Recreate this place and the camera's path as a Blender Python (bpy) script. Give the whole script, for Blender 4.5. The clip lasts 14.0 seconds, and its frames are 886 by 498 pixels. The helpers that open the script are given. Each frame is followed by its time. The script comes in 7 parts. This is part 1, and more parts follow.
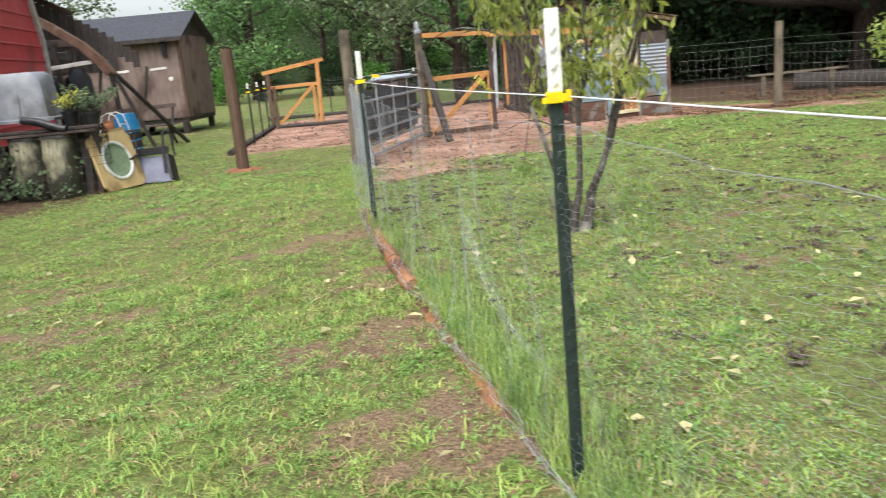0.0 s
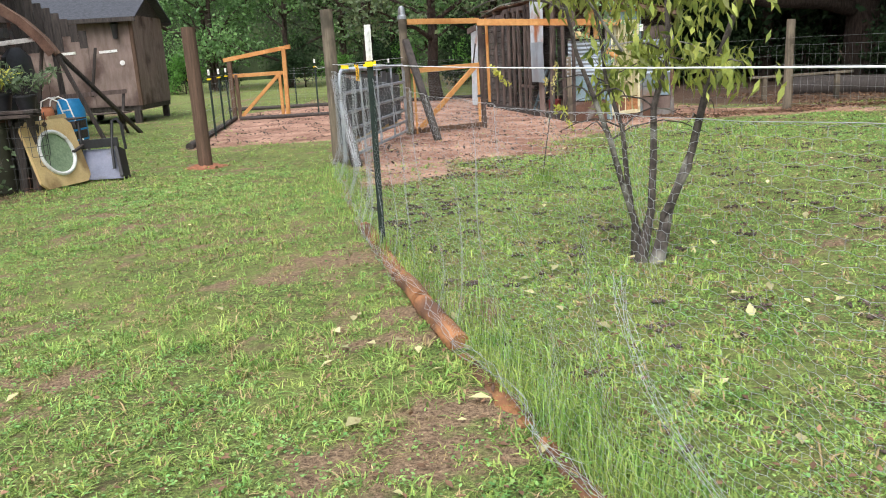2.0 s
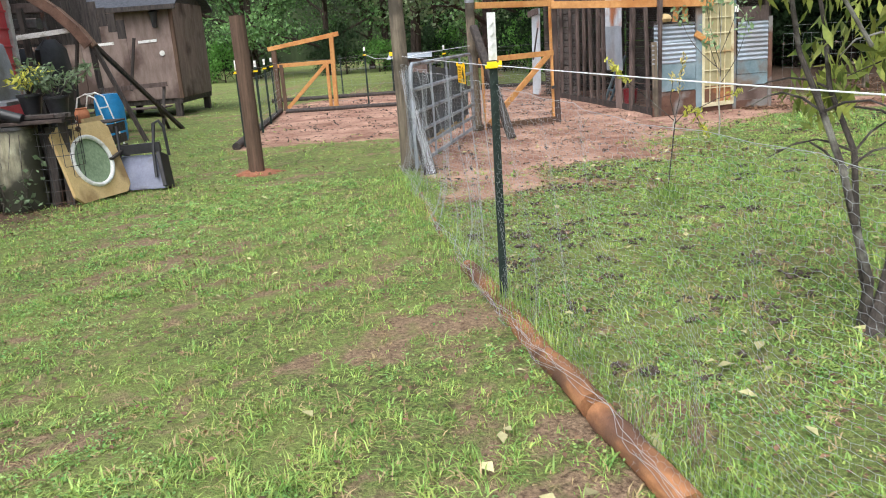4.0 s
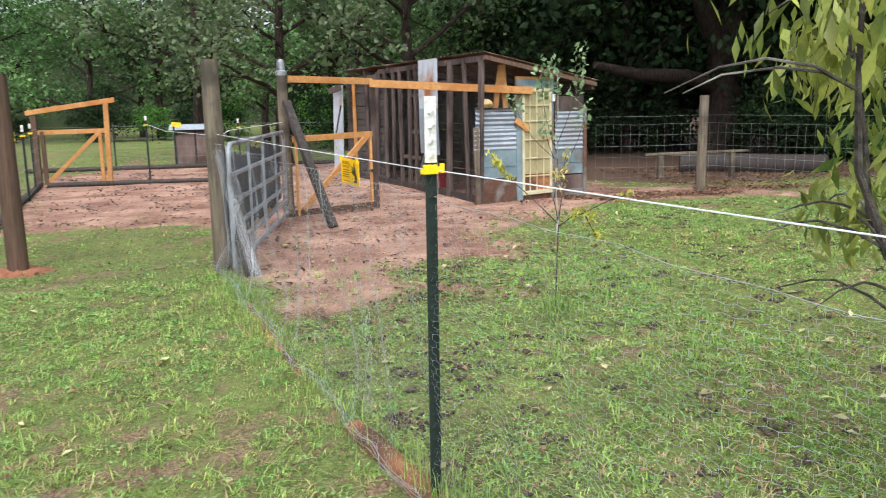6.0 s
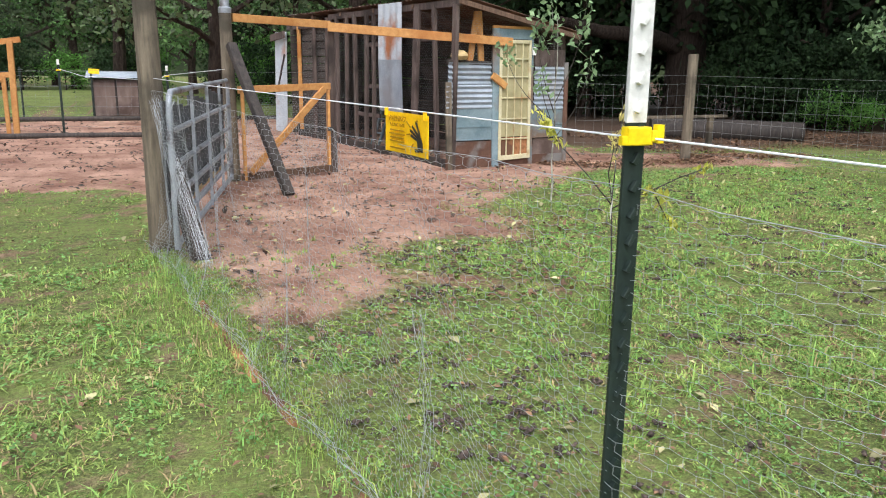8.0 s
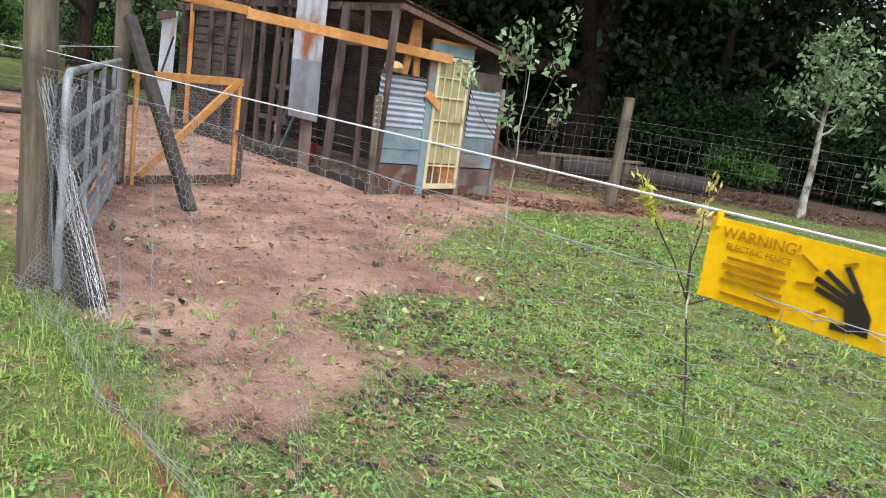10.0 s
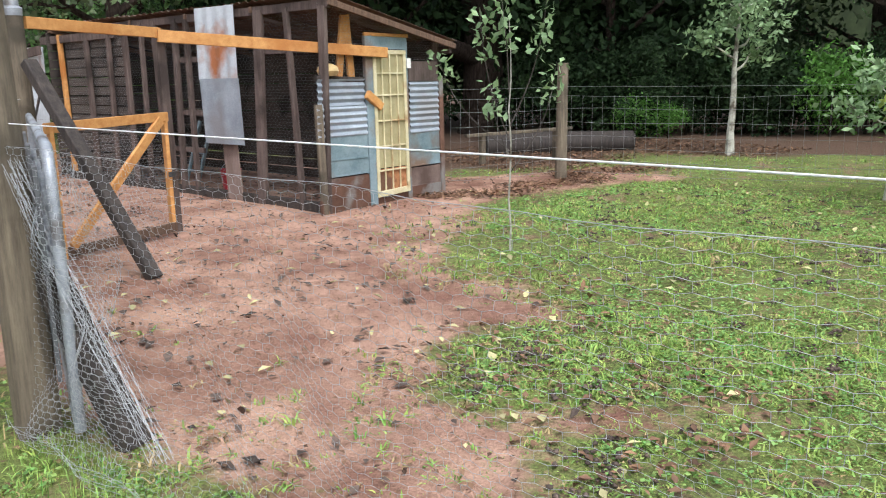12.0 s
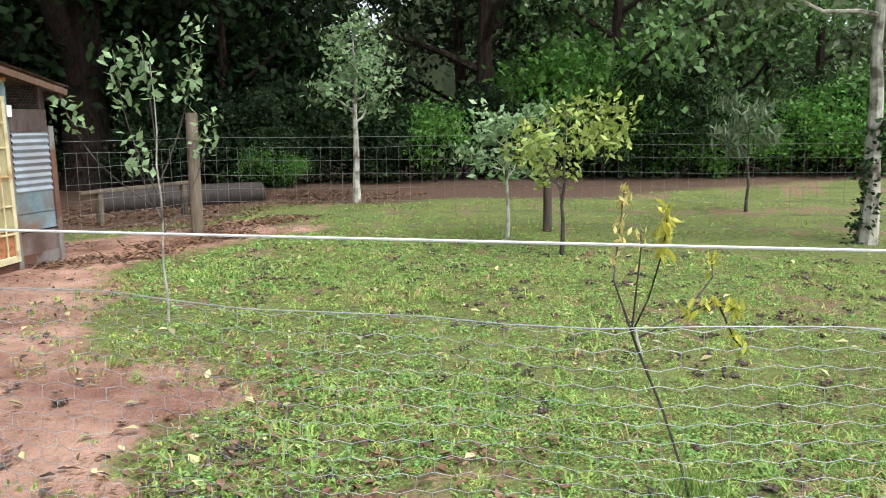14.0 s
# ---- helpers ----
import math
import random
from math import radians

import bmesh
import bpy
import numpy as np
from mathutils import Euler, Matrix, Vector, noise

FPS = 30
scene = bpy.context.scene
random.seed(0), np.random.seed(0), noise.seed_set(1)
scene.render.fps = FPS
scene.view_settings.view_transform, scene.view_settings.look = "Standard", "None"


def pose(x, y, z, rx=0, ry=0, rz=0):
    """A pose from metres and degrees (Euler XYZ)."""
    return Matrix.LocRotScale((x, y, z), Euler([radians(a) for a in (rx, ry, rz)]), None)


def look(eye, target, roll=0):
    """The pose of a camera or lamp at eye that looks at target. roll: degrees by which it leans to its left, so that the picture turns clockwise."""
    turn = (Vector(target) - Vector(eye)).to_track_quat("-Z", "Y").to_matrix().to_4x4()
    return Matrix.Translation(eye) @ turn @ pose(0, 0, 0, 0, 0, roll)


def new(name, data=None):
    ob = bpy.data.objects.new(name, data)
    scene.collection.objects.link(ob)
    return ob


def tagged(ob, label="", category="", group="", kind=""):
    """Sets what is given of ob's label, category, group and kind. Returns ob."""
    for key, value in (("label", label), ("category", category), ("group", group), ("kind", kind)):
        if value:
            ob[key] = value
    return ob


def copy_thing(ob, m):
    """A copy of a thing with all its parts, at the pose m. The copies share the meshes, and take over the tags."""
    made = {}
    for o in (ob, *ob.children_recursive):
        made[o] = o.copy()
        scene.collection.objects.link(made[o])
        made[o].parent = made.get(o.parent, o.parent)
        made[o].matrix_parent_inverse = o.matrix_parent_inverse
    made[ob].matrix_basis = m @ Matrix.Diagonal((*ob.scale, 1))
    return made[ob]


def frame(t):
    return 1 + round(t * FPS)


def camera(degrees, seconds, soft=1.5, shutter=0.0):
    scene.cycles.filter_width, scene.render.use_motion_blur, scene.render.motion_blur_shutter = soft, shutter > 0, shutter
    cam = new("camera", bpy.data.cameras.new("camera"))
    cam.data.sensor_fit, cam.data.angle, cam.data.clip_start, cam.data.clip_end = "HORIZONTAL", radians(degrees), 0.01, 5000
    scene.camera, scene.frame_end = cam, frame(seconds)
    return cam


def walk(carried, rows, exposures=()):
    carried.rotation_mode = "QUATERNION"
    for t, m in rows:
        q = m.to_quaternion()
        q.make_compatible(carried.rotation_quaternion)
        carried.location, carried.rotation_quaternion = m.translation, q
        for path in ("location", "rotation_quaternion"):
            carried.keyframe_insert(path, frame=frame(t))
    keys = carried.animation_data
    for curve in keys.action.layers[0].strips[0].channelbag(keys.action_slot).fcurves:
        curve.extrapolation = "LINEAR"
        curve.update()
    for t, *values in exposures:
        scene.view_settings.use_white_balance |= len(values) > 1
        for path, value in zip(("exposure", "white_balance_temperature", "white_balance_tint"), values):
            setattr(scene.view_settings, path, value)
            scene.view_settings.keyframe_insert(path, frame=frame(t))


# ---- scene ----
cam = camera(58.1, 14.0, 1.0, 0.15)
PATH = [
    (0, (0.103, -0.065, 1.531), (0.053, 1.881, 1.072), -5.1),
    (0.5, (-0.08, 0.442, 1.468), (-0.554, 2.337, 1.039), -6.0),
    (1, (-0.223, 0.816, 1.471), (-0.811, 2.691, 1.094), -6.0),
    (1.5, (-0.397, 1.096, 1.487), (-0.51, 3.049, 1.072), -3.4),
    (2, (-0.453, 1.489, 1.449), (-0.389, 3.43, 0.974), -3.3),
    (2.5, (-0.615, 1.853, 1.472), (-0.686, 3.789, 0.976), -2.7),
    (3, (-0.807, 2.282, 1.534), (-0.894, 4.209, 1.007), -4.0),
    (3.2, (-0.85, 2.425, 1.525), (-0.918, 4.351, 0.99), -4.1),
    (5.3, (-1.291, 4.006, 1.635), (-1.195, 5.963, 1.23), -3.7),
    (5.5, (-1.357, 4.177, 1.614), (-1.157, 6.128, 1.223), -3.0),
    (6, (-1.509, 4.479, 1.65), (-0.969, 6.371, 1.292), -1.0),
    (6.5, (-1.476, 4.918, 1.608), (-0.813, 6.77, 1.25), -2.1),
    (7, (-1.535, 5.272, 1.565), (-0.912, 7.132, 1.176), -1.2),
    (7.2, (-1.573, 5.403, 1.557), (-0.969, 7.265, 1.148), 0.2),
    (9.3, (-1.715, 7.288, 1.516), (-0.773, 8.981, 1.018), -1.3),
    (9.5, (-1.759, 7.425, 1.511), (-0.767, 9.105, 1.072), -1.2),
    (10, (-1.856, 7.731, 1.525), (-0.817, 9.392, 1.122), 8.3),
    (10.5, (-1.938, 8.101, 1.51), (-0.787, 9.684, 1.097), 4.2),
    (11, (-2.08, 8.542, 1.491), (-0.919, 10.107, 1.041), 2.7),
    (11.5, (-2.191, 8.84, 1.548), (-1.063, 10.431, 1.104), -0.5),
    (12, (-2.261, 9.116, 1.552), (-0.989, 10.6, 1.129), -0.9),
    (12.5, (-2.172, 9.377, 1.522), (-0.816, 10.795, 1.135), -2.1),
    (13, (-2.138, 9.546, 1.538), (-0.705, 10.897, 1.19), -2.0),
    (13.5, (-2.15, 9.721, 1.552), (-0.422, 10.677, 1.232), -0.9),
    (14, (-2.146, 9.768, 1.561), (-0.31, 10.496, 1.246), -0.6),
]
walk(cam, [(t, look(eye, target, roll)) for t, eye, target, roll in PATH], [(0.0, 1.04, 6450, 10), (3.0, 0.98, 6250, 10), (7.0, 0.93, 6150, 10), (9.5, 0.84, 6150, 10), (12.0, 0.98, 6150, 10), (14.0, 1.06, 6300, 10)])

# ---- light ----
world = bpy.data.worlds.new("overcast_sky")
scene.world = world
world.use_nodes = True
wn, wl = world.node_tree.nodes, world.node_tree.links
sky = wn.new("ShaderNodeTexSky")
sky.sky_type, sky.sun_disc = "NISHITA", False
sky.sun_elevation, sky.sun_rotation = radians(52), radians(200)
sky.dust_density, sky.air_density, sky.ozone_density = 4.0, 1.0, 1.0
soft_sky = wn.new("ShaderNodeHueSaturation")
soft_sky.inputs["Saturation"].default_value = 0.38
wl.new(sky.outputs[0], soft_sky.inputs["Color"])
wl.new(soft_sky.outputs[0], wn["Background"].inputs["Color"])
wn["Background"].inputs["Strength"].default_value = 0.15
sun = new("sun", bpy.data.lights.new("sun", "SUN"))
sun.data.energy, sun.data.angle, sun.data.color = 1.1, radians(40), (1.0, 0.985, 0.96)
sun.matrix_world = look((0, 0, 30), (4.5, 12, 0))

# ---- materials ----


def mk(name, c1, c2, scale=6.0, rough=0.8, bump=0.3, metal=0.0, stretch=(1, 1, 1), fine=70.0, stain=None, amount=0.5, vary=0.12, hue=0.0, through_light=0.0, depth=0.01, island=False, spec=0.4):
    m = bpy.data.materials.new(name)
    m.use_nodes = True
    n, l = m.node_tree.nodes, m.node_tree.links
    b = n["Principled BSDF"]
    co = n.new("ShaderNodeTexCoord")
    mp = n.new("ShaderNodeMapping")
    mp.inputs["Scale"].default_value = stretch
    l.new(co.outputs["Object"], mp.inputs["Vector"])
    a = n.new("ShaderNodeTexNoise")
    a.inputs["Scale"].default_value, a.inputs["Detail"].default_value, a.inputs["Roughness"].default_value = scale, 6, 0.65
    f = n.new("ShaderNodeTexNoise")
    f.inputs["Scale"].default_value, f.inputs["Detail"].default_value = fine, 3
    l.new(mp.outputs[0], a.inputs["Vector"])
    l.new(mp.outputs[0], f.inputs["Vector"])
    r = n.new("ShaderNodeValToRGB")
    r.color_ramp.elements[0].position, r.color_ramp.elements[1].position = 0.32, 0.68
    r.color_ramp.elements[0].color, r.color_ramp.elements[1].color = (*c1, 1), (*c2, 1)
    l.new(a.outputs["Fac"], r.inputs[0])
    out = r.outputs[0]
    if stain:
        s = n.new("ShaderNodeTexNoise")
        s.inputs["Scale"].default_value, s.inputs["Detail"].default_value = scale * 0.45, 8
        l.new(co.outputs["Object"], s.inputs["Vector"])
        sr = n.new("ShaderNodeValToRGB")
        sr.color_ramp.elements[0].position, sr.color_ramp.elements[1].position = 0.62 - 0.25 * amount, 0.72 - 0.2 * amount
        l.new(s.outputs["Fac"], sr.inputs[0])
        mx = n.new("ShaderNodeMixRGB")
        mx.inputs[2].default_value = (*stain, 1)
        l.new(sr.outputs[0], mx.inputs[0])
        l.new(out, mx.inputs[1])
        out = mx.outputs[0]
    hv = n.new("ShaderNodeHueSaturation")
    mr = n.new("ShaderNodeMapRange")
    mr.inputs["To Min"].default_value, mr.inputs["To Max"].default_value = 1 - vary, 1 + vary
    if island:
        gi = n.new("ShaderNodeNewGeometry")
        l.new(gi.outputs["Random Per Island"], mr.inputs["Value"])
    else:
        oi = n.new("ShaderNodeObjectInfo")
        l.new(oi.outputs["Random"], mr.inputs["Value"])
    if hue:
        wn_ = n.new("ShaderNodeTexWhiteNoise")
        wn_.noise_dimensions = "1D"
        l.new(mr.outputs[0], wn_.inputs["W"])
        hr = n.new("ShaderNodeMapRange")
        hr.inputs["To Min"].default_value, hr.inputs["To Max"].default_value = 0.5 - hue, 0.5 + hue
        l.new(wn_.outputs["Value"], hr.inputs["Value"])
        l.new(hr.outputs[0], hv.inputs["Hue"])
    mu = n.new("ShaderNodeMath")
    mu.operation = "MULTIPLY"
    fr = n.new("ShaderNodeMapRange")
    fr.inputs["To Min"].default_value, fr.inputs["To Max"].default_value = 0.72, 1.28
    l.new(f.outputs["Fac"], fr.inputs["Value"])
    l.new(fr.outputs[0], mu.inputs[0])
    l.new(mr.outputs[0], mu.inputs[1])
    l.new(mu.outputs[0], hv.inputs["Value"])
    l.new(out, hv.inputs["Color"])
    l.new(hv.outputs[0], b.inputs["Base Color"])
    b.inputs["Roughness"].default_value, b.inputs["Metallic"].default_value = rough, metal
    b.inputs["Specular IOR Level"].default_value = spec
    if bump:
        ad = n.new("ShaderNodeMath")
        l.new(a.outputs["Fac"], ad.inputs[0])
        l.new(f.outputs["Fac"], ad.inputs[1])
        bp = n.new("ShaderNodeBump")
        bp.inputs["Strength"].default_value, bp.inputs["Distance"].default_value = bump, depth
        l.new(ad.outputs[0], bp.inputs["Height"])
        l.new(bp.outputs[0], b.inputs["Normal"])
    if through_light:
        t = n.new("ShaderNodeBsdfTranslucent")
        l.new(hv.outputs[0], t.inputs["Color"])
        ms = n.new("ShaderNodeMixShader")
        ms.inputs[0].default_value = through_light
        l.new(b.outputs[0], ms.inputs[1])
        l.new(t.outputs[0], ms.inputs[2])
        l.new(ms.outputs[0], n["Material Output"].inputs["Surface"])
    return m


WOOD_GREY = mk("weathered_grey_wood", (0.06, 0.041, 0.035), (0.15, 0.114, 0.10), 3, 0.85, 0.5, stretch=(6, 6, 0.7), stain=(0.038, 0.027, 0.023))
WOOD_POST = mk("weathered_post_wood", (0.085, 0.068, 0.05), (0.22, 0.18, 0.13), 4, 0.85, 0.6, stretch=(8, 8, 0.6), stain=(0.06, 0.05, 0.036))
WOOD_BROWN = mk("brown_treated_post", (0.075, 0.045, 0.03), (0.17, 0.105, 0.07), 4, 0.85, 0.5, stretch=(8, 8, 0.6))
WOOD_DARK = mk("dark_wet_timber", (0.02, 0.017, 0.016), (0.075, 0.06, 0.052), 4, 0.75, 0.5, stretch=(6, 6, 0.8))
WOOD_NEW = mk("fresh_orange_lumber", (0.43, 0.19, 0.055), (0.60, 0.32, 0.11), 3, 0.6, 0.25, stretch=(5, 5, 5), stain=(0.40, 0.16, 0.04), amount=0.35)
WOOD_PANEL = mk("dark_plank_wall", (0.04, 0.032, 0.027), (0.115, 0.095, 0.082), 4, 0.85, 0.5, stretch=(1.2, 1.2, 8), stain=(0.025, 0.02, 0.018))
WOOD_SHED = mk("weathered_brown_plywood", (0.16, 0.115, 0.095), (0.27, 0.205, 0.18), 2.2, 0.85, 0.4, stretch=(3, 3, 0.8), stain=(0.085, 0.055, 0.045), amount=0.45)
WOOD_LOG = mk("orange_landscape_timber", (0.20, 0.085, 0.035), (0.46, 0.215, 0.095), 5, 0.85, 0.6, stretch=(4, 1, 4), stain=(0.13, 0.065, 0.038), amount=0.45)
WOOD_GATE = mk("silver_grey_gate_board", (0.075, 0.078, 0.085), (0.15, 0.155, 0.165), 3, 0.85, 0.4, stretch=(6, 6, 0.7), stain=(0.09, 0.085, 0.08))
WOOD_TAN = mk("tan_painted_board", (0.42, 0.29, 0.12), (0.58, 0.44, 0.22), 4, 0.7, 0.2, stain=(0.24, 0.16, 0.07), amount=0.3)
TIN = mk("galvanised_sheet", (0.235, 0.275, 0.32), (0.38, 0.43, 0.485), 3, 0.5, 0.08, 0.15, stain=(0.26, 0.27, 0.29), amount=0.3)
TIN_RUST = mk("rusty_galvanised_sheet", (0.38, 0.42, 0.46), (0.53, 0.57, 0.60), 3, 0.5, 0.1, 0.1, stain=(0.32, 0.12, 0.05), amount=0.4)
TIN_BLUE = mk("faded_blue_painted_tin", (0.115, 0.175, 0.20), (0.23, 0.30, 0.33), 4, 0.55, 0.1, 0.1, stain=(0.17, 0.12, 0.09), amount=0.45)
TIN_BROWN = mk("rust_brown_tin", (0.075, 0.035, 0.022), (0.15, 0.08, 0.055), 5, 0.7, 0.2, 0.1, stain=(0.20, 0.19, 0.18), amount=0.3)
RUST = mk("rusted_roof_metal", (0.09, 0.05, 0.035), (0.22, 0.13, 0.09), 4, 0.75, 0.3, 0.2, stain=(0.28, 0.24, 0.21), amount=0.4)
GALV = mk("galvanised_tube", (0.24, 0.26, 0.29), (0.42, 0.45, 0.49), 8, 0.45, 0.1, 0.3, stain=(0.14, 0.13, 0.125), amount=0.4)
GALV_PALE = mk("pale_galvanised_tube", (0.22, 0.24, 0.27), (0.38, 0.41, 0.45), 8, 0.45, 0.1, 0.3, stain=(0.16, 0.155, 0.15), amount=0.35)
NETWIRE = mk("galvanised_netting_wire", (0.34, 0.36, 0.38), (0.50, 0.525, 0.55), 20, 0.4, 0.0, 0.35)
OLDWIRE = mk("old_fence_wire", (0.20, 0.21, 0.21), (0.34, 0.35, 0.35), 20, 0.5, 0.0, 0.4)
POLY = mk("white_electric_rope", (0.72, 0.74, 0.76), (0.85, 0.86, 0.88), 40, 0.6, 0.1)
GREEN_STEEL = mk("dark_green_post_steel", (0.012, 0.024, 0.02), (0.03, 0.045, 0.038), 10, 0.5, 0.1, 0.2)
WHITE_PAINT = mk("chalky_white_paint", (0.66, 0.66, 0.62), (0.82, 0.82, 0.79), 14, 0.6, 0.15, stain=(0.45, 0.42, 0.36), amount=0.2)
YELLOW_PLASTIC = mk("yellow_plastic", (0.80, 0.56, 0.0), (0.9, 0.68, 0.01), 20, 0.4, 0.05)
SIGN_YELLOW = mk("yellow_sign_plastic", (0.85, 0.47, 0.0), (0.92, 0.55, 0.005), 5, 0.35, 0.05)
INK_SOFT = mk("faded_brown_print", (0.34, 0.17, 0.0), (0.42, 0.22, 0.0), 20, 0.6, 0)
INK = mk("black_print", (0.02, 0.016, 0.01), (0.04, 0.03, 0.02), 20, 0.6, 0)
RED_METAL = mk("red_ribbed_metal", (0.45, 0.03, 0.042), (0.57, 0.06, 0.078), 3, 0.42, 0.05, 0.0, stain=(0.27, 0.035, 0.04), amount=0.35)
TRIM = mk("grey_metal_trim", (0.33, 0.33, 0.32), (0.52, 0.52, 0.50), 6, 0.55, 0.1, 0.2, stain=(0.22, 0.2, 0.17), amount=0.4)
SHINGLE = mk("dark_asphalt_shingle", (0.03, 0.033, 0.04), (0.065, 0.07, 0.085), 12, 0.9, 0.4)
BLACK_PLASTIC = mk("black_plastic", (0.012, 0.012, 0.014), (0.028, 0.028, 0.03), 10, 0.45, 0.05)
GREY_PLASTIC = mk("grey_plastic", (0.17, 0.18, 0.20), (0.29, 0.30, 0.33), 4, 0.5, 0.05, stain=(0.13, 0.13, 0.13), amount=0.45)
SLATE_PLASTIC = mk("slate_blue_plastic", (0.13, 0.14, 0.20), (0.21, 0.22, 0.29), 4, 0.5, 0.05, stain=(0.10, 0.09, 0.09), amount=0.3)
CREAM = mk("stained_cream_barrel", (0.26, 0.24, 0.15), (0.50, 0.47, 0.34), 4, 0.6, 0.1, stretch=(4, 4, 0.5), stain=(0.035, 0.034, 0.022), amount=1.25)
BLUE = mk("bright_blue_plastic", (0.02, 0.22, 0.52), (0.04, 0.32, 0.64), 5, 0.4, 0.05)
TERRA = mk("terracotta", (0.36, 0.13, 0.06), (0.48, 0.2, 0.1), 9, 0.85, 0.2)
ORANGE = mk("orange_tractor_paint", (0.62, 0.075, 0.012), (0.74, 0.11, 0.02), 5, 0.4, 0.05, stain=(0.3, 0.06, 0.02), amount=0.2)
STEEL_DARK = mk("dark_steel", (0.04, 0.04, 0.042), (0.10, 0.10, 0.10), 6, 0.55, 0.2, 0.4, stain=(0.11, 0.055, 0.035), amount=0.45)
STEEL_BLUE = mk("blue_grey_canopy_metal", (0.10, 0.16, 0.21), (0.18, 0.25, 0.31), 5, 0.5, 0.1, 0.2)
RUBBER = mk("tyre_rubber", (0.012, 0.012, 0.012), (0.03, 0.028, 0.026), 10, 0.9, 0.3)
CHAIN = mk("steel_chain", (0.42, 0.40, 0.36), (0.60, 0.57, 0.50), 12, 0.4, 0.05, 0.6)
GLASS_GREEN = mk("green_mesh_screen", (0.16, 0.23, 0.13), (0.30, 0.38, 0.24), 25, 0.7, 0.3, fine=220)
SCREEN = mk("yellowed_fly_screen", (0.25, 0.22, 0.115), (0.38, 0.34, 0.19), 3, 0.8, 0.2, fine=260)
DOOR_PAINT = mk("pale_yellow_door_paint", (0.52, 0.46, 0.27), (0.66, 0.61, 0.41), 6, 0.6, 0.15, stain=(0.36, 0.23, 0.11), amount=0.35)
BARK = mk("tree_bark", (0.022, 0.016, 0.013), (0.085, 0.062, 0.05), 5, 0.95, 1.0, stretch=(4, 4, 0.8), depth=0.04, spec=0.15)
BARK_PALE = mk("pale_lichen_bark", (0.30, 0.29, 0.24), (0.55, 0.54, 0.47), 9, 0.9, 0.6, stretch=(3, 3, 1.2), stain=(0.10, 0.085, 0.065), amount=0.6)
BARK_PEACH = mk("dark_fruit_bark", (0.025, 0.02, 0.018), (0.105, 0.088, 0.076), 9, 0.9, 0.7, stretch=(2, 2, 2), stain=(0.24, 0.23, 0.20), amount=0.35)
# Woodland leaf below its own tone: the canopy's shade is in the colour.
LEAF_WOOD_SHADE = mk("shaded_forest_leaf", (0.008, 0.021, 0.009), (0.034, 0.062, 0.022), 1.2, 0.7, 0, vary=0.5, through_light=0.12, island=True, spec=0.15)
# Lighter copy with sun and haze put into the colour, for open edges.
LEAF_SUNLIT = mk("sunlit_edge_leaf", (0.06, 0.145, 0.045), (0.20, 0.34, 0.115), 1.2, 0.55, 0, vary=0.5, through_light=0.35, island=True)
LEAF_OAK = mk("oak_leaf", (0.055, 0.095, 0.04), (0.17, 0.22, 0.10), 1.2, 0.5, 0, vary=0.4, through_light=0.35, island=True, spec=0.5)
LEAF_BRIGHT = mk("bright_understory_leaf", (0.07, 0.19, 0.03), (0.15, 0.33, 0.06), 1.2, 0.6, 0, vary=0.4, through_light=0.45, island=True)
LEAF_PEACH = mk("yellowing_fruit_leaf", (0.13, 0.20, 0.045), (0.40, 0.41, 0.09), 5, 0.5, 0, vary=0.5, through_light=0.4, island=True)
LEAF_SILVER = mk("silvery_sapling_leaf", (0.14, 0.25, 0.11), (0.32, 0.44, 0.23), 5, 0.5, 0, vary=0.3, through_light=0.3, island=True)
LEAF_LIME = mk("lime_bush_leaf", (0.20, 0.30, 0.065), (0.44, 0.50, 0.145), 4, 0.55, 0, vary=0.3, through_light=0.35, island=True)
LEAF_GOLD = mk("golden_weed_leaf", (0.40, 0.43, 0.06), (0.66, 0.62, 0.13), 6, 0.55, 0, vary=0.3, through_light=0.35, island=True)
LEAF_VINE = mk("dusty_vine_leaf", (0.075, 0.12, 0.055), (0.19, 0.25, 0.14), 6, 0.6, 0, vary=0.4, through_light=0.25, island=True)
GRASS = mk("lawn_blade", (0.16, 0.30, 0.065), (0.45, 0.56, 0.165), 4.5, 0.6, 0, vary=0.45, hue=0.028, through_light=0.38, island=True, spec=0.25)
CLOVER = mk("clover_leaf", (0.15, 0.32, 0.09), (0.34, 0.50, 0.165), 3.0, 0.6, 0, vary=0.32, hue=0.03, through_light=0.35, island=True, spec=0.2)
STRAW = mk("dry_straw_blade", (0.30, 0.22, 0.10), (0.48, 0.38, 0.20), 2, 0.7, 0, vary=0.35, through_light=0.2, island=True)
DEADLEAF = mk("fallen_brown_leaf", (0.10, 0.055, 0.035), (0.26, 0.15, 0.085), 3, 0.75, 0, vary=0.5, through_light=0.1, island=True)
PALELEAF = mk("fallen_pale_leaf", (0.38, 0.36, 0.17), (0.55, 0.50, 0.27), 3, 0.7, 0, vary=0.4, through_light=0.15, island=True)
CLOD = mk("dark_mud_clod", (0.048, 0.036, 0.03), (0.125, 0.09, 0.072), 12, 0.85, 0.6, vary=0.4, island=True)

# ---- building blocks ----


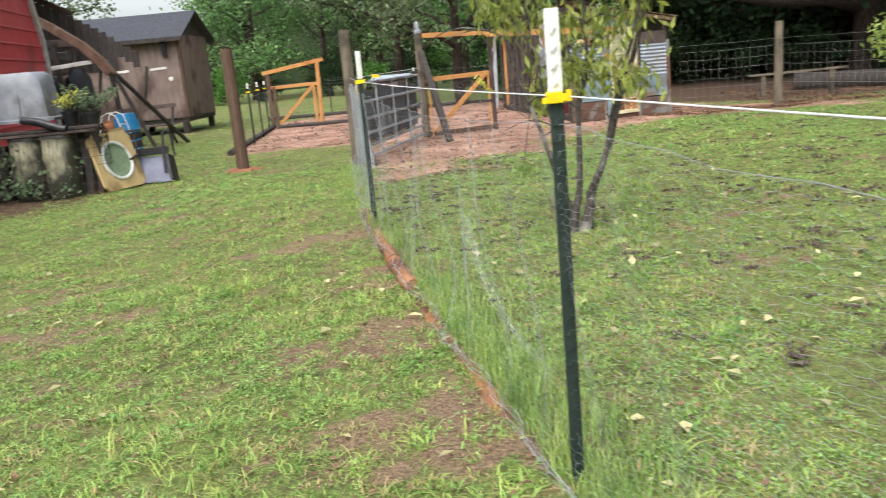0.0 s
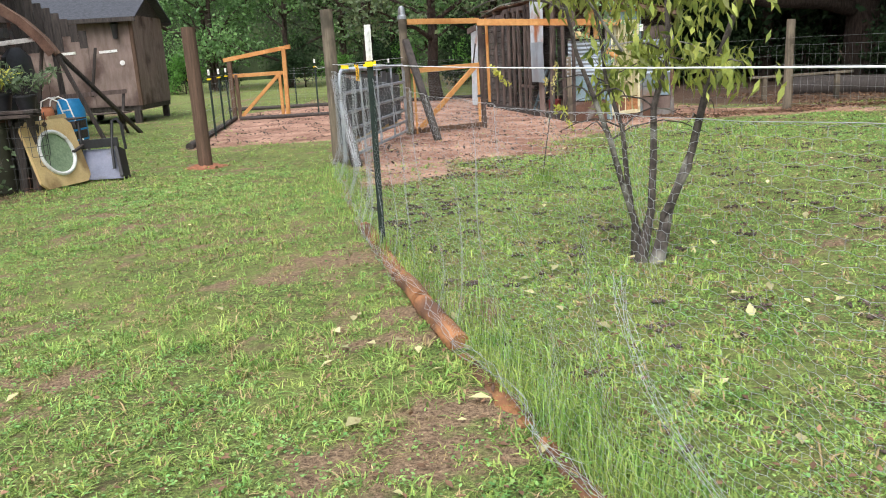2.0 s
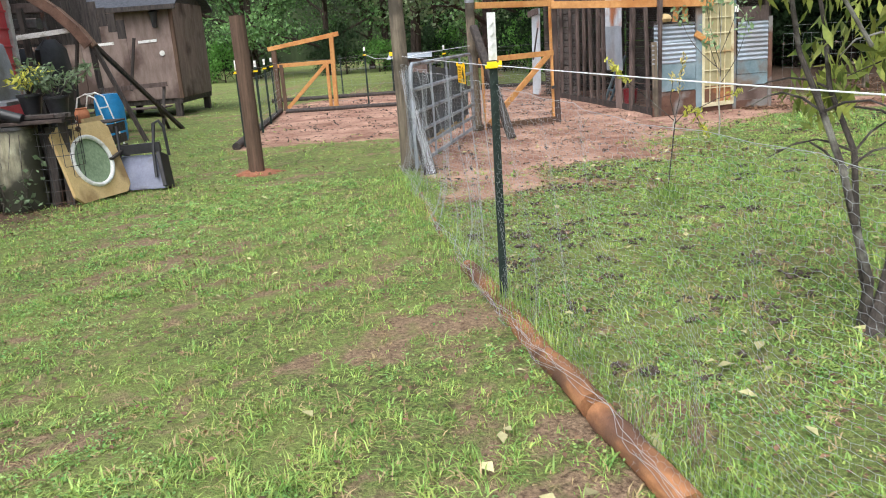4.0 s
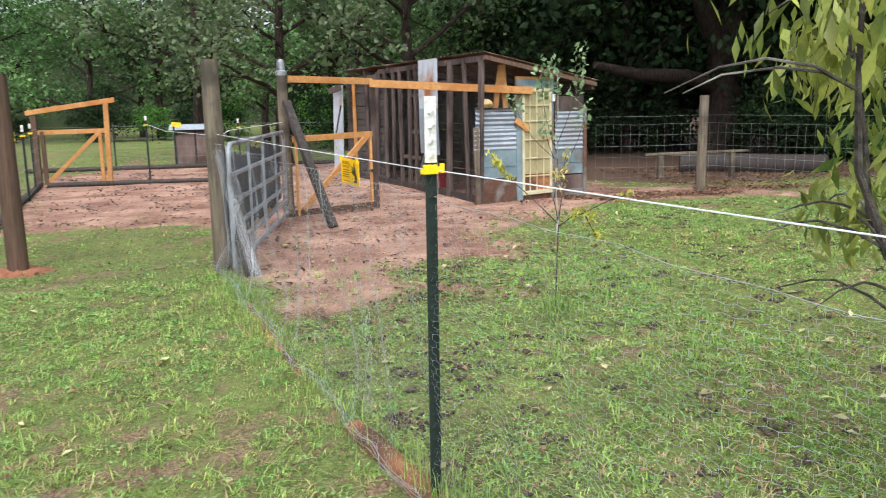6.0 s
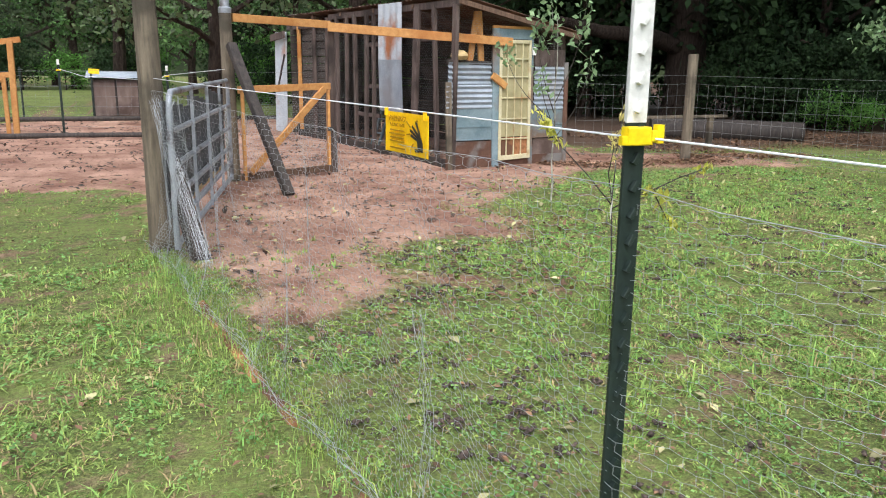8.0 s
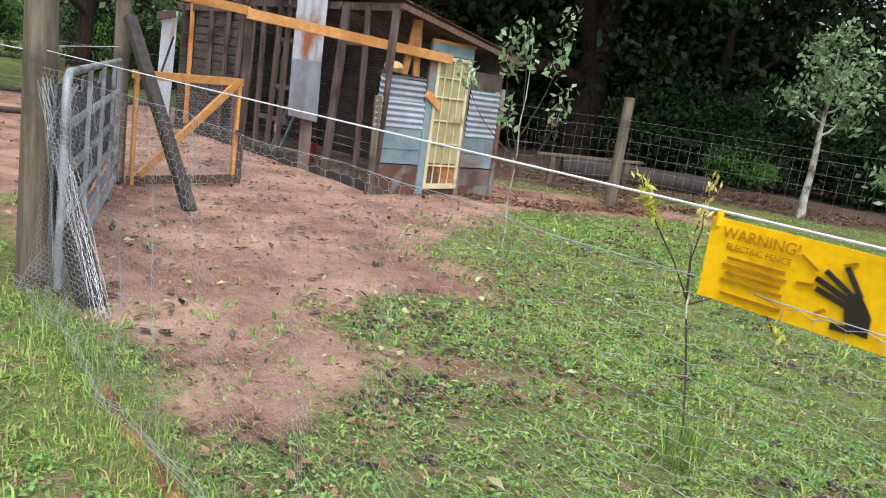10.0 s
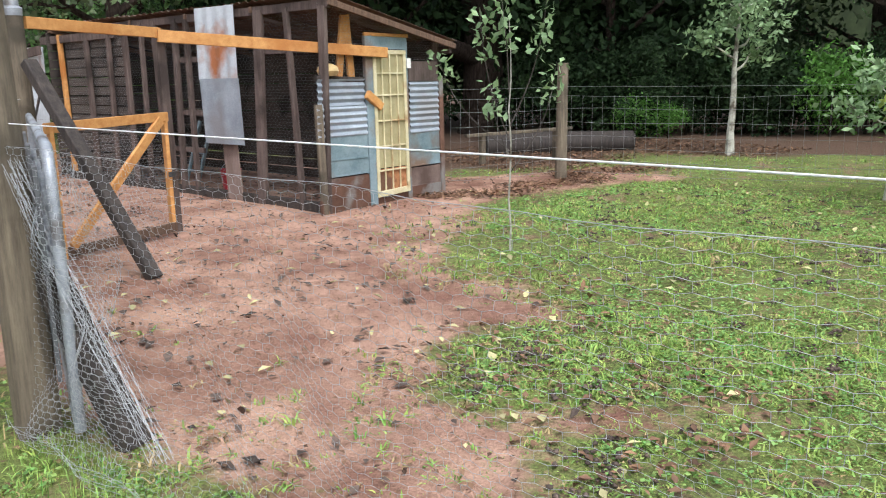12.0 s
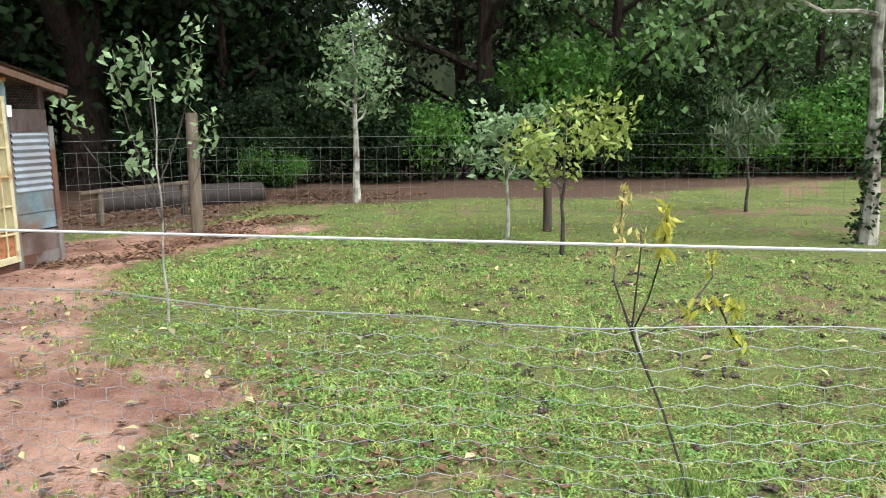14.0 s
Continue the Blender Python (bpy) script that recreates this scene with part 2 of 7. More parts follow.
class Geo:
    """Vertices and faces of one mesh, in world metres."""

    def __init__(self):
        self.v, self.f, self.smooth = [], [], False

    def add(self, v, f):
        k = len(self.v)
        self.v += [tuple(p) for p in v]
        self.f += [tuple(i + k for i in q) for q in f]
        return self

    def beam(self, a, b, w, h, up=(0, 0, 1), bev=None):
        """A squared timber from a to b with chamfered long edges."""
        a, b = Vector(a), Vector(b)
        d = (b - a).normalized()
        up = Vector(up)
        if abs(d.dot(up)) > 0.95:
            up = Vector((0, 1, 0))
        s = d.cross(up).normalized()
        t = s.cross(d)
        c = min(w, h) * 0.1 if bev is None else bev
        x, y = w / 2, h / 2
        ring = [(x - c, -y), (x, -y + c), (x, y - c), (x - c, y), (-x + c, y), (-x, y - c), (-x, -y + c), (-x + c, -y)]
        v = [p + s * i + t * j for p in (a, b) for i, j in ring]
        f = [(i, (i + 1) % 8, 8 + (i + 1) % 8, 8 + i) for i in range(8)] + [tuple(range(7, -1, -1)), tuple(range(8, 16))]
        return self.add(v, f)

    def tube(self, pts, r, n=8, cap=True):
        """A round bar through points; r is one radius or one a point."""
        pts = [Vector(p) for p in pts]
        rs = r if isinstance(r, (list, tuple)) else [r] * len(pts)
        v, f = [], []
        d0 = (pts[1] - pts[0]).normalized()
        s = d0.orthogonal().normalized()
        for i, p in enumerate(pts):
            d = (pts[min(i + 1, len(pts) - 1)] - pts[max(i - 1, 0)]).normalized()
            s = (s - d * s.dot(d)).normalized()
            t = d.cross(s)
            v += [p + (s * math.cos(k * 6.28318 / n) + t * math.sin(k * 6.28318 / n)) * rs[i] for k in range(n)]
        for i in range(len(pts) - 1):
            f += [(i * n + k, i * n + (k + 1) % n, i * n + n + (k + 1) % n, i * n + n + k) for k in range(n)]
        if cap:
            f += [tuple(range(n - 1, -1, -1)), tuple(range(len(v) - n, len(v)))]
        self.smooth = True
        return self.add(v, f)

    def lathe(self, base, prof, n=20):
        """A turned body on base; prof: radius and height pairs."""
        x, y, z = base
        v = [(x + r * math.cos(k * 6.28318 / n), y + r * math.sin(k * 6.28318 / n), z + h) for r, h in prof for k in range(n)]
        f = [(i * n + k, i * n + (k + 1) % n, i * n + n + (k + 1) % n, i * n + n + k) for i in range(len(prof) - 1) for k in range(n)]
        self.smooth = True
        return self.add(v, f)

    def wave(self, o, u, w, width, height, pitch=0.076, amp=0.012, thick=0.003, along="w"):
        """A corrugated sheet from corner o, over width along u and height along w; ridges run along u unless along is 'h'."""
        o, u, w = Vector(o), Vector(u).normalized(), Vector(w).normalized()
        nrm = u.cross(w)
        span = height if along == "w" else width
        n = max(6, int(span / pitch * 6))
        v, f = [], []
        for side in (0, 1):
            for i in range(n + 1):
                s = span * i / n
                off = nrm * (amp * math.sin(s / pitch * 6.28318) + thick * side)
                for e in (0, 1):
                    p = o + (w * s + u * (width * e) if along == "w" else u * s + w * (height * e)) + off
                    v.append(p)
        k = 2 * (n + 1)
        for i in range(n):
            a = 2 * i
            f += [(a, a + 1, a + 3, a + 2), (k + a, k + a + 2, k + a + 3, k + a + 1)]
        self.smooth = True
        return self.add(v, f)


def part(name, g, material, parent=None, label="", at=None):
    """Links a Geo as one mesh: under a thing or a part, or by itself at the place given."""
    org = Vector(parent["base"]) if parent else Vector(at or (0, 0, 0))
    me = bpy.data.meshes.new(name)
    me.from_pydata([(p[0] - org.x, p[1] - org.y, p[2] - org.z) for p in g.v], [], g.f)
    me.materials.append(material)
    if g.smooth:
        me.shade_smooth()
        me.set_sharp_from_angle(angle=radians(40))
    ob = new(name, me)
    ob["base"] = tuple(org)
    if parent:
        ob.parent = parent
    else:
        ob.location = org
    return tagged(ob, label) if label else ob


def thing(name, at, label, category, group="", kind=""):
    ob = new(name)
    ob.empty_display_size = 0.1
    ob.location = at
    ob["base"] = tuple(at)
    return tagged(ob, label, category, group, kind)


def cards(name, pos, size, material, at, aspect=0.5, droop=None, seed=0, fold=0.0, normal=None, tri=False):
    """Many small leaves as one mesh: centres (n,3), lengths (n,); droop: mean direction of the long axis."""
    rs = np.random.RandomState(seed)
    n = len(pos)
    d = rs.normal(size=(n, 3))
    if droop is not None:
        d = d * droop[3] + np.array(droop[:3])
    if normal is not None:
        d[:, 2] *= 0.25
    d /= np.linalg.norm(d, axis=1)[:, None] + 1e-9
    o = rs.normal(size=(n, 3)) if normal is None else np.tile(np.array(normal, float), (n, 1)) + rs.normal(size=(n, 3)) * 0.35
    s = np.cross(d, o)
    s /= np.linalg.norm(s, axis=1)[:, None] + 1e-9
    nn = np.cross(s, d)
    L = size[:, None]
    tip, butt = pos + d * L * 0.5, pos - d * L * 0.5
    left, right = pos + s * L * aspect * 0.5 + nn * L * fold, pos - s * L * aspect * 0.5 + nn * L * fold
    v = np.stack([butt, right, tip, left], 1).reshape(-1, 3) - np.array(at)
    me = bpy.data.meshes.new(name)
    k = np.arange(n)[:, None] * 4
    if fold:
        f = np.concatenate([k + np.array([[0, 1, 2]]), k + np.array([[0, 2, 3]])], 1).reshape(-1, 3)
    else:
        f = k + np.array([[0, 1, 2, 3]])
    fill(me, v, f)
    me.materials.append(material)
    return me


def fill(me, v, f):
    w = f.shape[1]
    me.vertices.add(len(v))
    me.vertices.foreach_set("co", np.ascontiguousarray(v, dtype=np.float32).ravel())
    me.loops.add(f.size)
    me.loops.foreach_set("vertex_index", np.ascontiguousarray(f, dtype=np.int32).ravel())
    me.polygons.add(len(f))
    me.polygons.foreach_set("loop_start", np.arange(0, f.size, w, dtype=np.int32))
    me.update(calc_edges=True)
    me.validate()


def wires(name, a, b, r, material, parent=None, at=(0, 0, 0)):
    """Straight thin wires from points a to points b (n,3), three-sided, as one mesh."""
    a, b = np.asarray(a, float), np.asarray(b, float)
    d = b - a
    d /= np.linalg.norm(d, axis=1)[:, None] + 1e-9
    ref = np.where(np.abs(d[:, 2:3]) > 0.9, np.array([[1.0, 0, 0]]), np.array([[0, 0, 1.0]]))
    s = np.cross(d, ref)
    s /= np.linalg.norm(s, axis=1)[:, None]
    t = np.cross(s, d)
    org = np.array(parent["base"]) if parent else np.array(at, float)
    ring = [s * math.cos(q) * r + t * math.sin(q) * r for q in (0, 2.094, 4.189)]
    v = np.stack([a + ring[0], a + ring[1], a + ring[2], b + ring[0], b + ring[1], b + ring[2]], 1).reshape(-1, 3) - org
    k = np.arange(len(a))[:, None] * 6
    f = np.concatenate([k + np.array([[i, (i + 1) % 3, 3 + (i + 1) % 3, 3 + i]]) for i in range(3)], 1).reshape(-1, 4)
    me = bpy.data.meshes.new(name)
    fill(me, v, f)
    me.materials.append(material)
    ob = new(name, me)
    ob["base"] = tuple(org)
    if parent:
        ob.parent = parent
    else:
        ob.location = org
    return ob


def inside(poly, x, y):
    """Signed distance to a closed outline, above 0 inside."""
    best = np.full(x.shape, 1e9)
    odd = np.zeros(x.shape, bool)
    for (ax, ay), (bx, by) in zip(poly, poly[1:] + poly[:1]):
        ux, uy = bx - ax, by - ay
        k = np.clip(((x - ax) * ux + (y - ay) * uy) / (ux * ux + uy * uy), 0, 1)
        best = np.minimum(best, np.hypot(x - ax - k * ux, y - ay - k * uy))
        if ay != by:
            odd ^= ((ay > y) != (by > y)) & (x < ux * (y - ay) / uy + ax)
    return np.where(odd, best, -best)


def waves(x, y, seed, scale):
    """Cheap smooth noise, about -1 to 1."""
    rs = np.random.RandomState(seed)
    out = 0
    for i in range(6):
        a, k, p = rs.uniform(0, 6.28), scale * rs.uniform(0.6, 2.2), rs.uniform(0, 6.28)
        out = out + np.sin((x * math.cos(a) + y * math.sin(a)) * k + p)
    return out / 3.2


# ---- ground ----
CLAY = [(-1.4, 13.0), (-1.15, 12.0), (-0.98, 11.3), (-0.78, 10.75), (-0.4, 10.9), (-0.1, 11.15), (0.4, 11.1), (0.95, 10.92), (0.6, 11.4), (0.12, 11.75), (0.2, 12.1), (0.45, 12.5), (0.9, 12.62), (1.35, 12.3), (1.75, 12.4), (1.6, 12.9), (1.95, 13.4), (2.1, 14.1), (2.6, 14.6), (3.5, 15.4), (4.5, 16.2), (5.4, 16.4), (6.9, 16.1), (8.2, 15.9),
        (8.6, 17.6), (6.0, 18.6), (5.6, 22), (4.0, 28.5), (-1.0, 28.6), (-5.6, 28.2), (-5.3, 24), (-4.5, 16.4), (-1.7, 16.45), (-1.35, 14.6)]
YARD = [(-14, 5.5), (-6.6, 6.3), (-6.2, 8.0), (-6.3, 9.6), (-4.9, 11.2), (-5.2, 12.2), (-7.3, 12.6), (-14, 12.6)]
LITTER = [(7.6, 18.4), (11.3, 18.5), (14.4, 12.9), (18.3, 9.7), (21, 7.4), (25, 1), (60, -40), (160, -60), (200, 90), (60, 160), (9, 70), (8, 44), (6.4, 33), (5.8, 20)]


def clay_at(x, y):
    d = inside(CLAY, x, y)
    return d + 0.16 * waves(x, y, 5, 2.4) + 0.08 * waves(x, y, 6, 8)


def litter_at(x, y):
    return np.maximum(inside(LITTER, x, y), inside(YARD, x, y) - 0.1) + 0.3 * waves(x, y, 8, 1.5)


PADDOCK = [(1.75, -2.4), (0.45, 2.53), (-0.715, 7.43), (-1.47, 12.86), (2, 13), (7, 16.5), (10, 14), (10, -3)]


def bare_at(x, y):
    """Above 0 where the turf is worn to thatch and soil; the paddock is worn less."""
    worn = 0.6 * waves(x, y, 21, 2.6) + 0.6 * waves(x, y, 22, 8) + 0.55 * waves(x, y, 25, 21)
    return worn - 0.42 - 0.43 * np.clip(inside(PADDOCK, x, y), 0, 0.5) * 2 - 0.2 * np.clip((y - 9) / 3, 0, 1)


def ground_z(x, y):
    near = np.exp(-(((x - 1) / 22) ** 2 + ((y - 12) / 22) ** 2))
    return near * (0.018 * waves(x, y, 1, 0.9) + 0.009 * waves(x, y, 2, 4.0) + 0.005 * waves(x, y, 3, 11))


gx = np.concatenate([-np.geomspace(2500, 13, 26), np.arange(-12, 14, 0.11), np.geomspace(14.2, 2500, 30)])
gy = np.concatenate([-np.geomspace(2500, 3.2, 20), np.arange(-3, 26, 0.11), np.geomspace(26.2, 2500, 30)])
GX, GY = np.meshgrid(gx, gy)
nx, ny = len(gx), len(gy)
gv = np.stack([GX, GY, ground_z(GX, GY)], -1).reshape(-1, 3)
ii = (np.arange(ny - 1)[:, None] * nx + np.arange(nx - 1)[None]).ravel()[:, None]
gme = bpy.data.meshes.new("ground")
fill(gme, gv, ii + np.array([[0, 1, nx + 1, nx]]))
for key, val in (("clay", clay_at(GX, GY)), ("litter", litter_at(GX, GY)), ("pasture", inside(PADDOCK, GX, GY)), ("bare", bare_at(GX, GY))):
    gme.attributes.new(key, "FLOAT", "POINT").data.foreach_set("value", val.ravel().astype(np.float32))
gme.shade_smooth()


def ground_material():
    m = bpy.data.materials.new("lawn_and_clay")
    m.use_nodes = True
    n, l = m.node_tree.nodes, m.node_tree.links
    b = n["Principled BSDF"]
    co = n.new("ShaderNodeTexCoord")

    def noi(scale, detail=6, rough=0.6):
        q = n.new("ShaderNodeTexNoise")
        q.inputs["Scale"].default_value, q.inputs["Detail"].default_value, q.inputs["Roughness"].default_value = scale, detail, rough
        l.new(co.outputs["Object"], q.inputs["Vector"])
        return q.outputs["Fac"]

    def ramp(src, lo, hi, c1, c2):
        q = n.new("ShaderNodeValToRGB")
        q.color_ramp.elements[0].position, q.color_ramp.elements[1].position = lo, hi
        q.color_ramp.elements[0].color, q.color_ramp.elements[1].color = (*c1, 1), (*c2, 1)
        l.new(src, q.inputs[0])
        return q.outputs[0]

    def mix(fac, c1, c2):
        q = n.new("ShaderNodeMixRGB")
        for s, i in ((fac, 0), (c1, 1), (c2, 2)):
            if isinstance(s, tuple):
                q.inputs[i].default_value = (*s, 1)
            else:
                l.new(s, q.inputs[i])
        return q.outputs[0]

    def edge(attr, width, spread):
        a = n.new("ShaderNodeAttribute")
        a.attribute_name = attr
        ad = n.new("ShaderNodeMath")
        ad.operation = "MULTIPLY_ADD"
        l.new(noi(7, 8, 0.7), ad.inputs[0])
        ad.inputs[1].default_value = spread
        l.new(a.outputs["Fac"], ad.inputs[2])
        r = n.new("ShaderNodeMapRange")
        r.inputs["From Min"].default_value, r.inputs["From Max"].default_value = spread / 2 - width, spread / 2 + width
        l.new(ad.outputs[0], r.inputs["Value"])
        return r.outputs[0]

    green = mix(ramp(noi(52, 6, 0.8), 0.38, 0.64, (0, 0, 0), (1, 1, 1)), (0.055, 0.083, 0.024), (0.28, 0.36, 0.095))
    green = mix(ramp(noi(15, 6, 0.75), 0.5, 0.58, (0, 0, 0), (0.85, 0.85, 0.85)), green, (0.09, 0.07, 0.036))
    green = mix(ramp(noi(1.1, 5), 0.42, 0.62, (0, 0, 0), (0.5, 0.5, 0.5)), green, (0.25, 0.29, 0.085))
    soil = mix(ramp(noi(45, 6, 0.75), 0.34, 0.64, (0, 0, 0), (1, 1, 1)), (0.09, 0.054, 0.034), (0.40, 0.28, 0.175))
    lawn = mix(ramp(noi(9, 8, 0.75), 0.56, 0.64, (0, 0, 0), (0.7, 0.7, 0.7)), green, soil)
    lawn = mix(edge("bare", 0.3, 1.8), lawn, soil)
    mud = mix(noi(30, 5), (0.035, 0.024, 0.018), (0.12, 0.08, 0.06))
    mudmask = n.new("ShaderNodeMath")
    mudmask.operation = "MULTIPLY"
    l.new(ramp(noi(4.3, 7, 0.7), 0.60, 0.66, (0, 0, 0), (0.9, 0.9, 0.9)), mudmask.inputs[0])
    l.new(edge("pasture", 0.2, 0.3), mudmask.inputs[1])
    lawn = mix(mudmask.outputs[0], lawn, mud)
    clay = mix(ramp(noi(1.1, 9, 0.68), 0.36, 0.64, (0, 0, 0), (1, 1, 1)), (0.24, 0.118, 0.084), (0.60, 0.38, 0.28))
    clay = mix(ramp(noi(7, 9, 0.8), 0.54, 0.66, (0, 0, 0), (0.7, 0.7, 0.7)), clay, (0.17, 0.08, 0.052))
    clay = mix(ramp(noi(55, 4, 0.7), 0.60, 0.72, (0, 0, 0), (0.5, 0.5, 0.5)), clay, (0.14, 0.08, 0.055))
    lit = mix(noi(18, 7, 0.8), (0.05, 0.032, 0.022), (0.20, 0.125, 0.085))
    col = mix(edge("litter", 0.35, 1.2), lawn, lit)
    col = mix(edge("clay", 0.10, 0.8), col, clay)
    l.new(col, b.inputs["Base Color"])
    b.inputs["Roughness"].default_value = 0.9
    b.inputs["Specular IOR Level"].default_value = 0.25
    bp = n.new("ShaderNodeBump")
    bp.inputs["Strength"].default_value, bp.inputs["Distance"].default_value = 0.85, 0.045
    ad = n.new("ShaderNodeMath")
    l.new(noi(14, 8, 0.7), ad.inputs[0])
    l.new(noi(60, 4), ad.inputs[1])
    l.new(ad.outputs[0], bp.inputs["Height"])
    l.new(bp.outputs[0], b.inputs["Normal"])
    return m


gme.materials.append(ground_material())
tagged(new("ground", gme), "patchy green lawn with bare red clay and leaf litter", "ground", "", "structure")

# ---- chicken coop ----
CO, CU, CV = Vector((2.74, 17.02, 0)), Vector((0.986, 0.164, 0)), Vector((-0.164, 0.986, 0))


def cp(u, v, z):
    return CO + CU * u + CV * v + Vector((0, 0, z))


def hexmesh(points, length, height, cell=0.05, rowh=0.05):
    """Ends of the wires of a hexagonal netting; points(s, h) gives the place for arrays s along and h up."""
    nc, nr = int(length / (cell / 2)), int(height / rowh)
    i, r = [q.ravel() for q in np.meshgrid(np.arange(nc), np.arange(nr))]
    odd = (i % 2) * 0.5
    lo, hi = (r + odd) * rowh, (r + odd + 0.38) * rowh
    s = i * cell / 2
    a = [points(s, lo), points(s, hi), points(s, hi)]
    up = (r + odd + 0.5) * rowh
    b = [points(s, hi), points(s + cell / 2, up), points(s - cell / 2, up)]
    return np.concatenate(a), np.concatenate(b)


coop = thing("chicken_coop", cp(1, 3, 0), "ramshackle chicken coop of grey boards, patched tin and netting", "coop")
for v, w, z, lean in ((0.0, 0.11, 2.34, 0.02), (0.42, 0.07, 2.36, -0.05), (1.2, 0.15, 2.36, 0.04), (2.62, 0.07, 2.36, 0), (2.95, 0.09, 2.36, 0.02), (3.35, 0.08, 2.36, -0.02), (3.8, 0.06, 2.36, 0.02), (4.2, 0.09, 2.34, 0), (4.75, 0.07, 2.34, 0.03), (5.35, 0.09, 2.32, 0)):
    part("post", Geo().beam(cp(0, v, -0.05), cp(0, v - lean * 3, z), 0.06, w, CV), WOOD_GREY, coop)
part("post", Geo().beam(cp(0.02, 6.2, -0.05), cp(0.02, 6.25, 2.3), 0.06, 0.09, CV), WOOD_NEW, coop, "fresh orange lumber post")
part("bottom_rail", Geo().beam(cp(0, -0.02, 0.05), cp(0, 6.3, 0.05), 0.05, 0.14), WOOD_DARK, coop)
part("top_rail", Geo().beam(cp(0.02, -0.15, 2.36), cp(0.02, 4.6, 2.34), 0.05, 0.1), WOOD_GREY, coop)
part("top_rail", Geo().beam(cp(0.02, 4.5, 2.24), cp(0.02, 6.9, 2.22), 0.05, 0.12), WOOD_GREY, coop)
for v0, v1, z in ((0.1, 1.2, 1.88), (1.2, 1.65, 2.02), (2.4, 3.0, 1.82), (2.4, 3.0, 1.12), (2.45, 3.35, 0.62)):
    part("cross_rail", Geo().beam(cp(0.03, v0, z), cp(0.03, v1, z), 0.03, 0.07), WOOD_GREY, coop)
part("kick_board", Geo().beam(cp(-0.02, 1.62, 0.42), cp(-0.02, 1.92, 0.4), 0.02, 0.82, bev=0.004), WOOD_SHED, coop, "reddish brown bare board")
# patched flat tin on the long side
g = Geo().wave(cp(-0.07, 2.3, 1.55), -CV, (0, 0, 1), 0.82, 0.9, 0.22, 0.008, along="h")
part("tin_patch", g, TIN_RUST, coop, "rust-stained galvanised tin sheet")
g = Geo().wave(cp(-0.075, 2.24, 0.74), -CV, (-0.03, 0, 1), 0.84, 0.83, 0.4, 0.006, along="h")
part("tin_patch", g, TIN, coop, "plain galvanised tin sheet")
a, b = hexmesh(lambda s, h: np.stack([CO.x - 0.164 * s + 0.03 * CU.x, CO.y + 0.986 * s, 0.1 + h], -1), 6.1, 2.2, 0.07, 0.07)
wires("side_netting", a, b, 0.0011, OLDWIRE, coop)
# front gable
y0 = -0.03
for u0, z0, w, h, m, lab in ((-0.10, 1.22, 0.74, 0.32, TIN, "corrugated tin"), (-0.14, 0.88, 0.82, 0.36, TIN, "corrugated tin"), (1.43, 0.84, 0.6, 0.66, TIN, "corrugated tin")):
    part("corrugated_sheet", Geo().wave(cp(u0, y0 - (0.012 if z0 < 1 else 0), z0), CU, (0, 0, 1), w, h, 0.075, 0.012), m, coop, "grey corrugated tin sheet")
for u0, u1, z, h, m, lab in ((-0.10, 0.66, 0.75, 0.29, TIN_BLUE, "faded blue tin sheet"), (-0.10, 0.68, 0.51, 0.19, TIN_BLUE, "faded blue tin sheet"), (-0.08, 0.68, 0.28, 0.24, TIN_BROWN, "rusty brown tin sheet"),
                             (1.43, 2.03, 0.74, 0.26, TIN_BLUE, "faded blue tin sheet"), (1.43, 2.04, 0.51, 0.19, TIN_BLUE, "faded blue tin sheet"), (1.44, 2.05, 0.27, 0.25, WOOD_SHED, "grey brown board"), (1.42, 2.0, 1.62, 0.25, WOOD_GREY, "bare grey plank")):
    part("wall_panel", Geo().beam(cp(u0, y0, z), cp(u1, y0, z), 0.022, h, bev=0.003).beam(cp(u0, y0 - 0.014, z - h / 2 + 0.01), cp(u1, y0 - 0.014, z - h / 2 + 0.01), 0.01, 0.02), m, coop, lab)
part("base_board", Geo().beam(cp(-0.12, y0, 0.06), cp(2.1, y0, 0.06), 0.04, 0.2), TIN_BROWN, coop, "red-brown base board")
part("corner_post", Geo().beam(cp(2.06, -0.04, -0.05), cp(2.03, -0.04, 1.56), 0.07, 0.07), TIN_BROWN, coop, "red-brown corner post")
part("corner_post", Geo().beam(cp(1.99, 0.02, 0.0), cp(1.99, 0.02, 2.0), 0.08, 0.06), WOOD_GREY, coop)
part("corner_post", Geo().beam(cp(-0.06, -0.03, -0.05), cp(-0.1, -0.03, 1.26), 0.09, 0.05), WOOD_POST, coop, "brown corner post")
part("door_jamb", Geo().beam(cp(0.730, y0 - 0.01, -0.05), cp(0.700, y0 - 0.01, 2.04), 0.11, 0.06), TIN_BLUE, coop, "faded blue door jamb")
part("door_jamb", Geo().beam(cp(1.390, y0 - 0.01, -0.02), cp(1.340, y0 - 0.01, 2.04), 0.07, 0.06), TIN_BLUE, coop, "faded blue door jamb")
part("door_header", Geo().beam(cp(0.650, y0 - 0.02, 1.96), cp(1.370, y0 - 0.02, 1.96), 0.03, 0.15), TIN_BLUE, coop, "faded blue tin header")
part("head_trim", Geo().beam(cp(0.630, y0 - 0.03, 2.055), cp(1.390, y0 - 0.03, 2.05), 0.03, 0.04), WOOD_NEW, coop, "thin orange lumber strip")
for u0, z0, u1, z1 in ((0.30, 1.5, 0.42, 2.26), (0.52, 1.45, 0.45, 2.27)):
    part("brace", Geo().beam(cp(u0, 0.05, z0), cp(u1, 0.05, z1), 0.09, 0.04), WOOD_NEW, coop, "orange lumber brace")
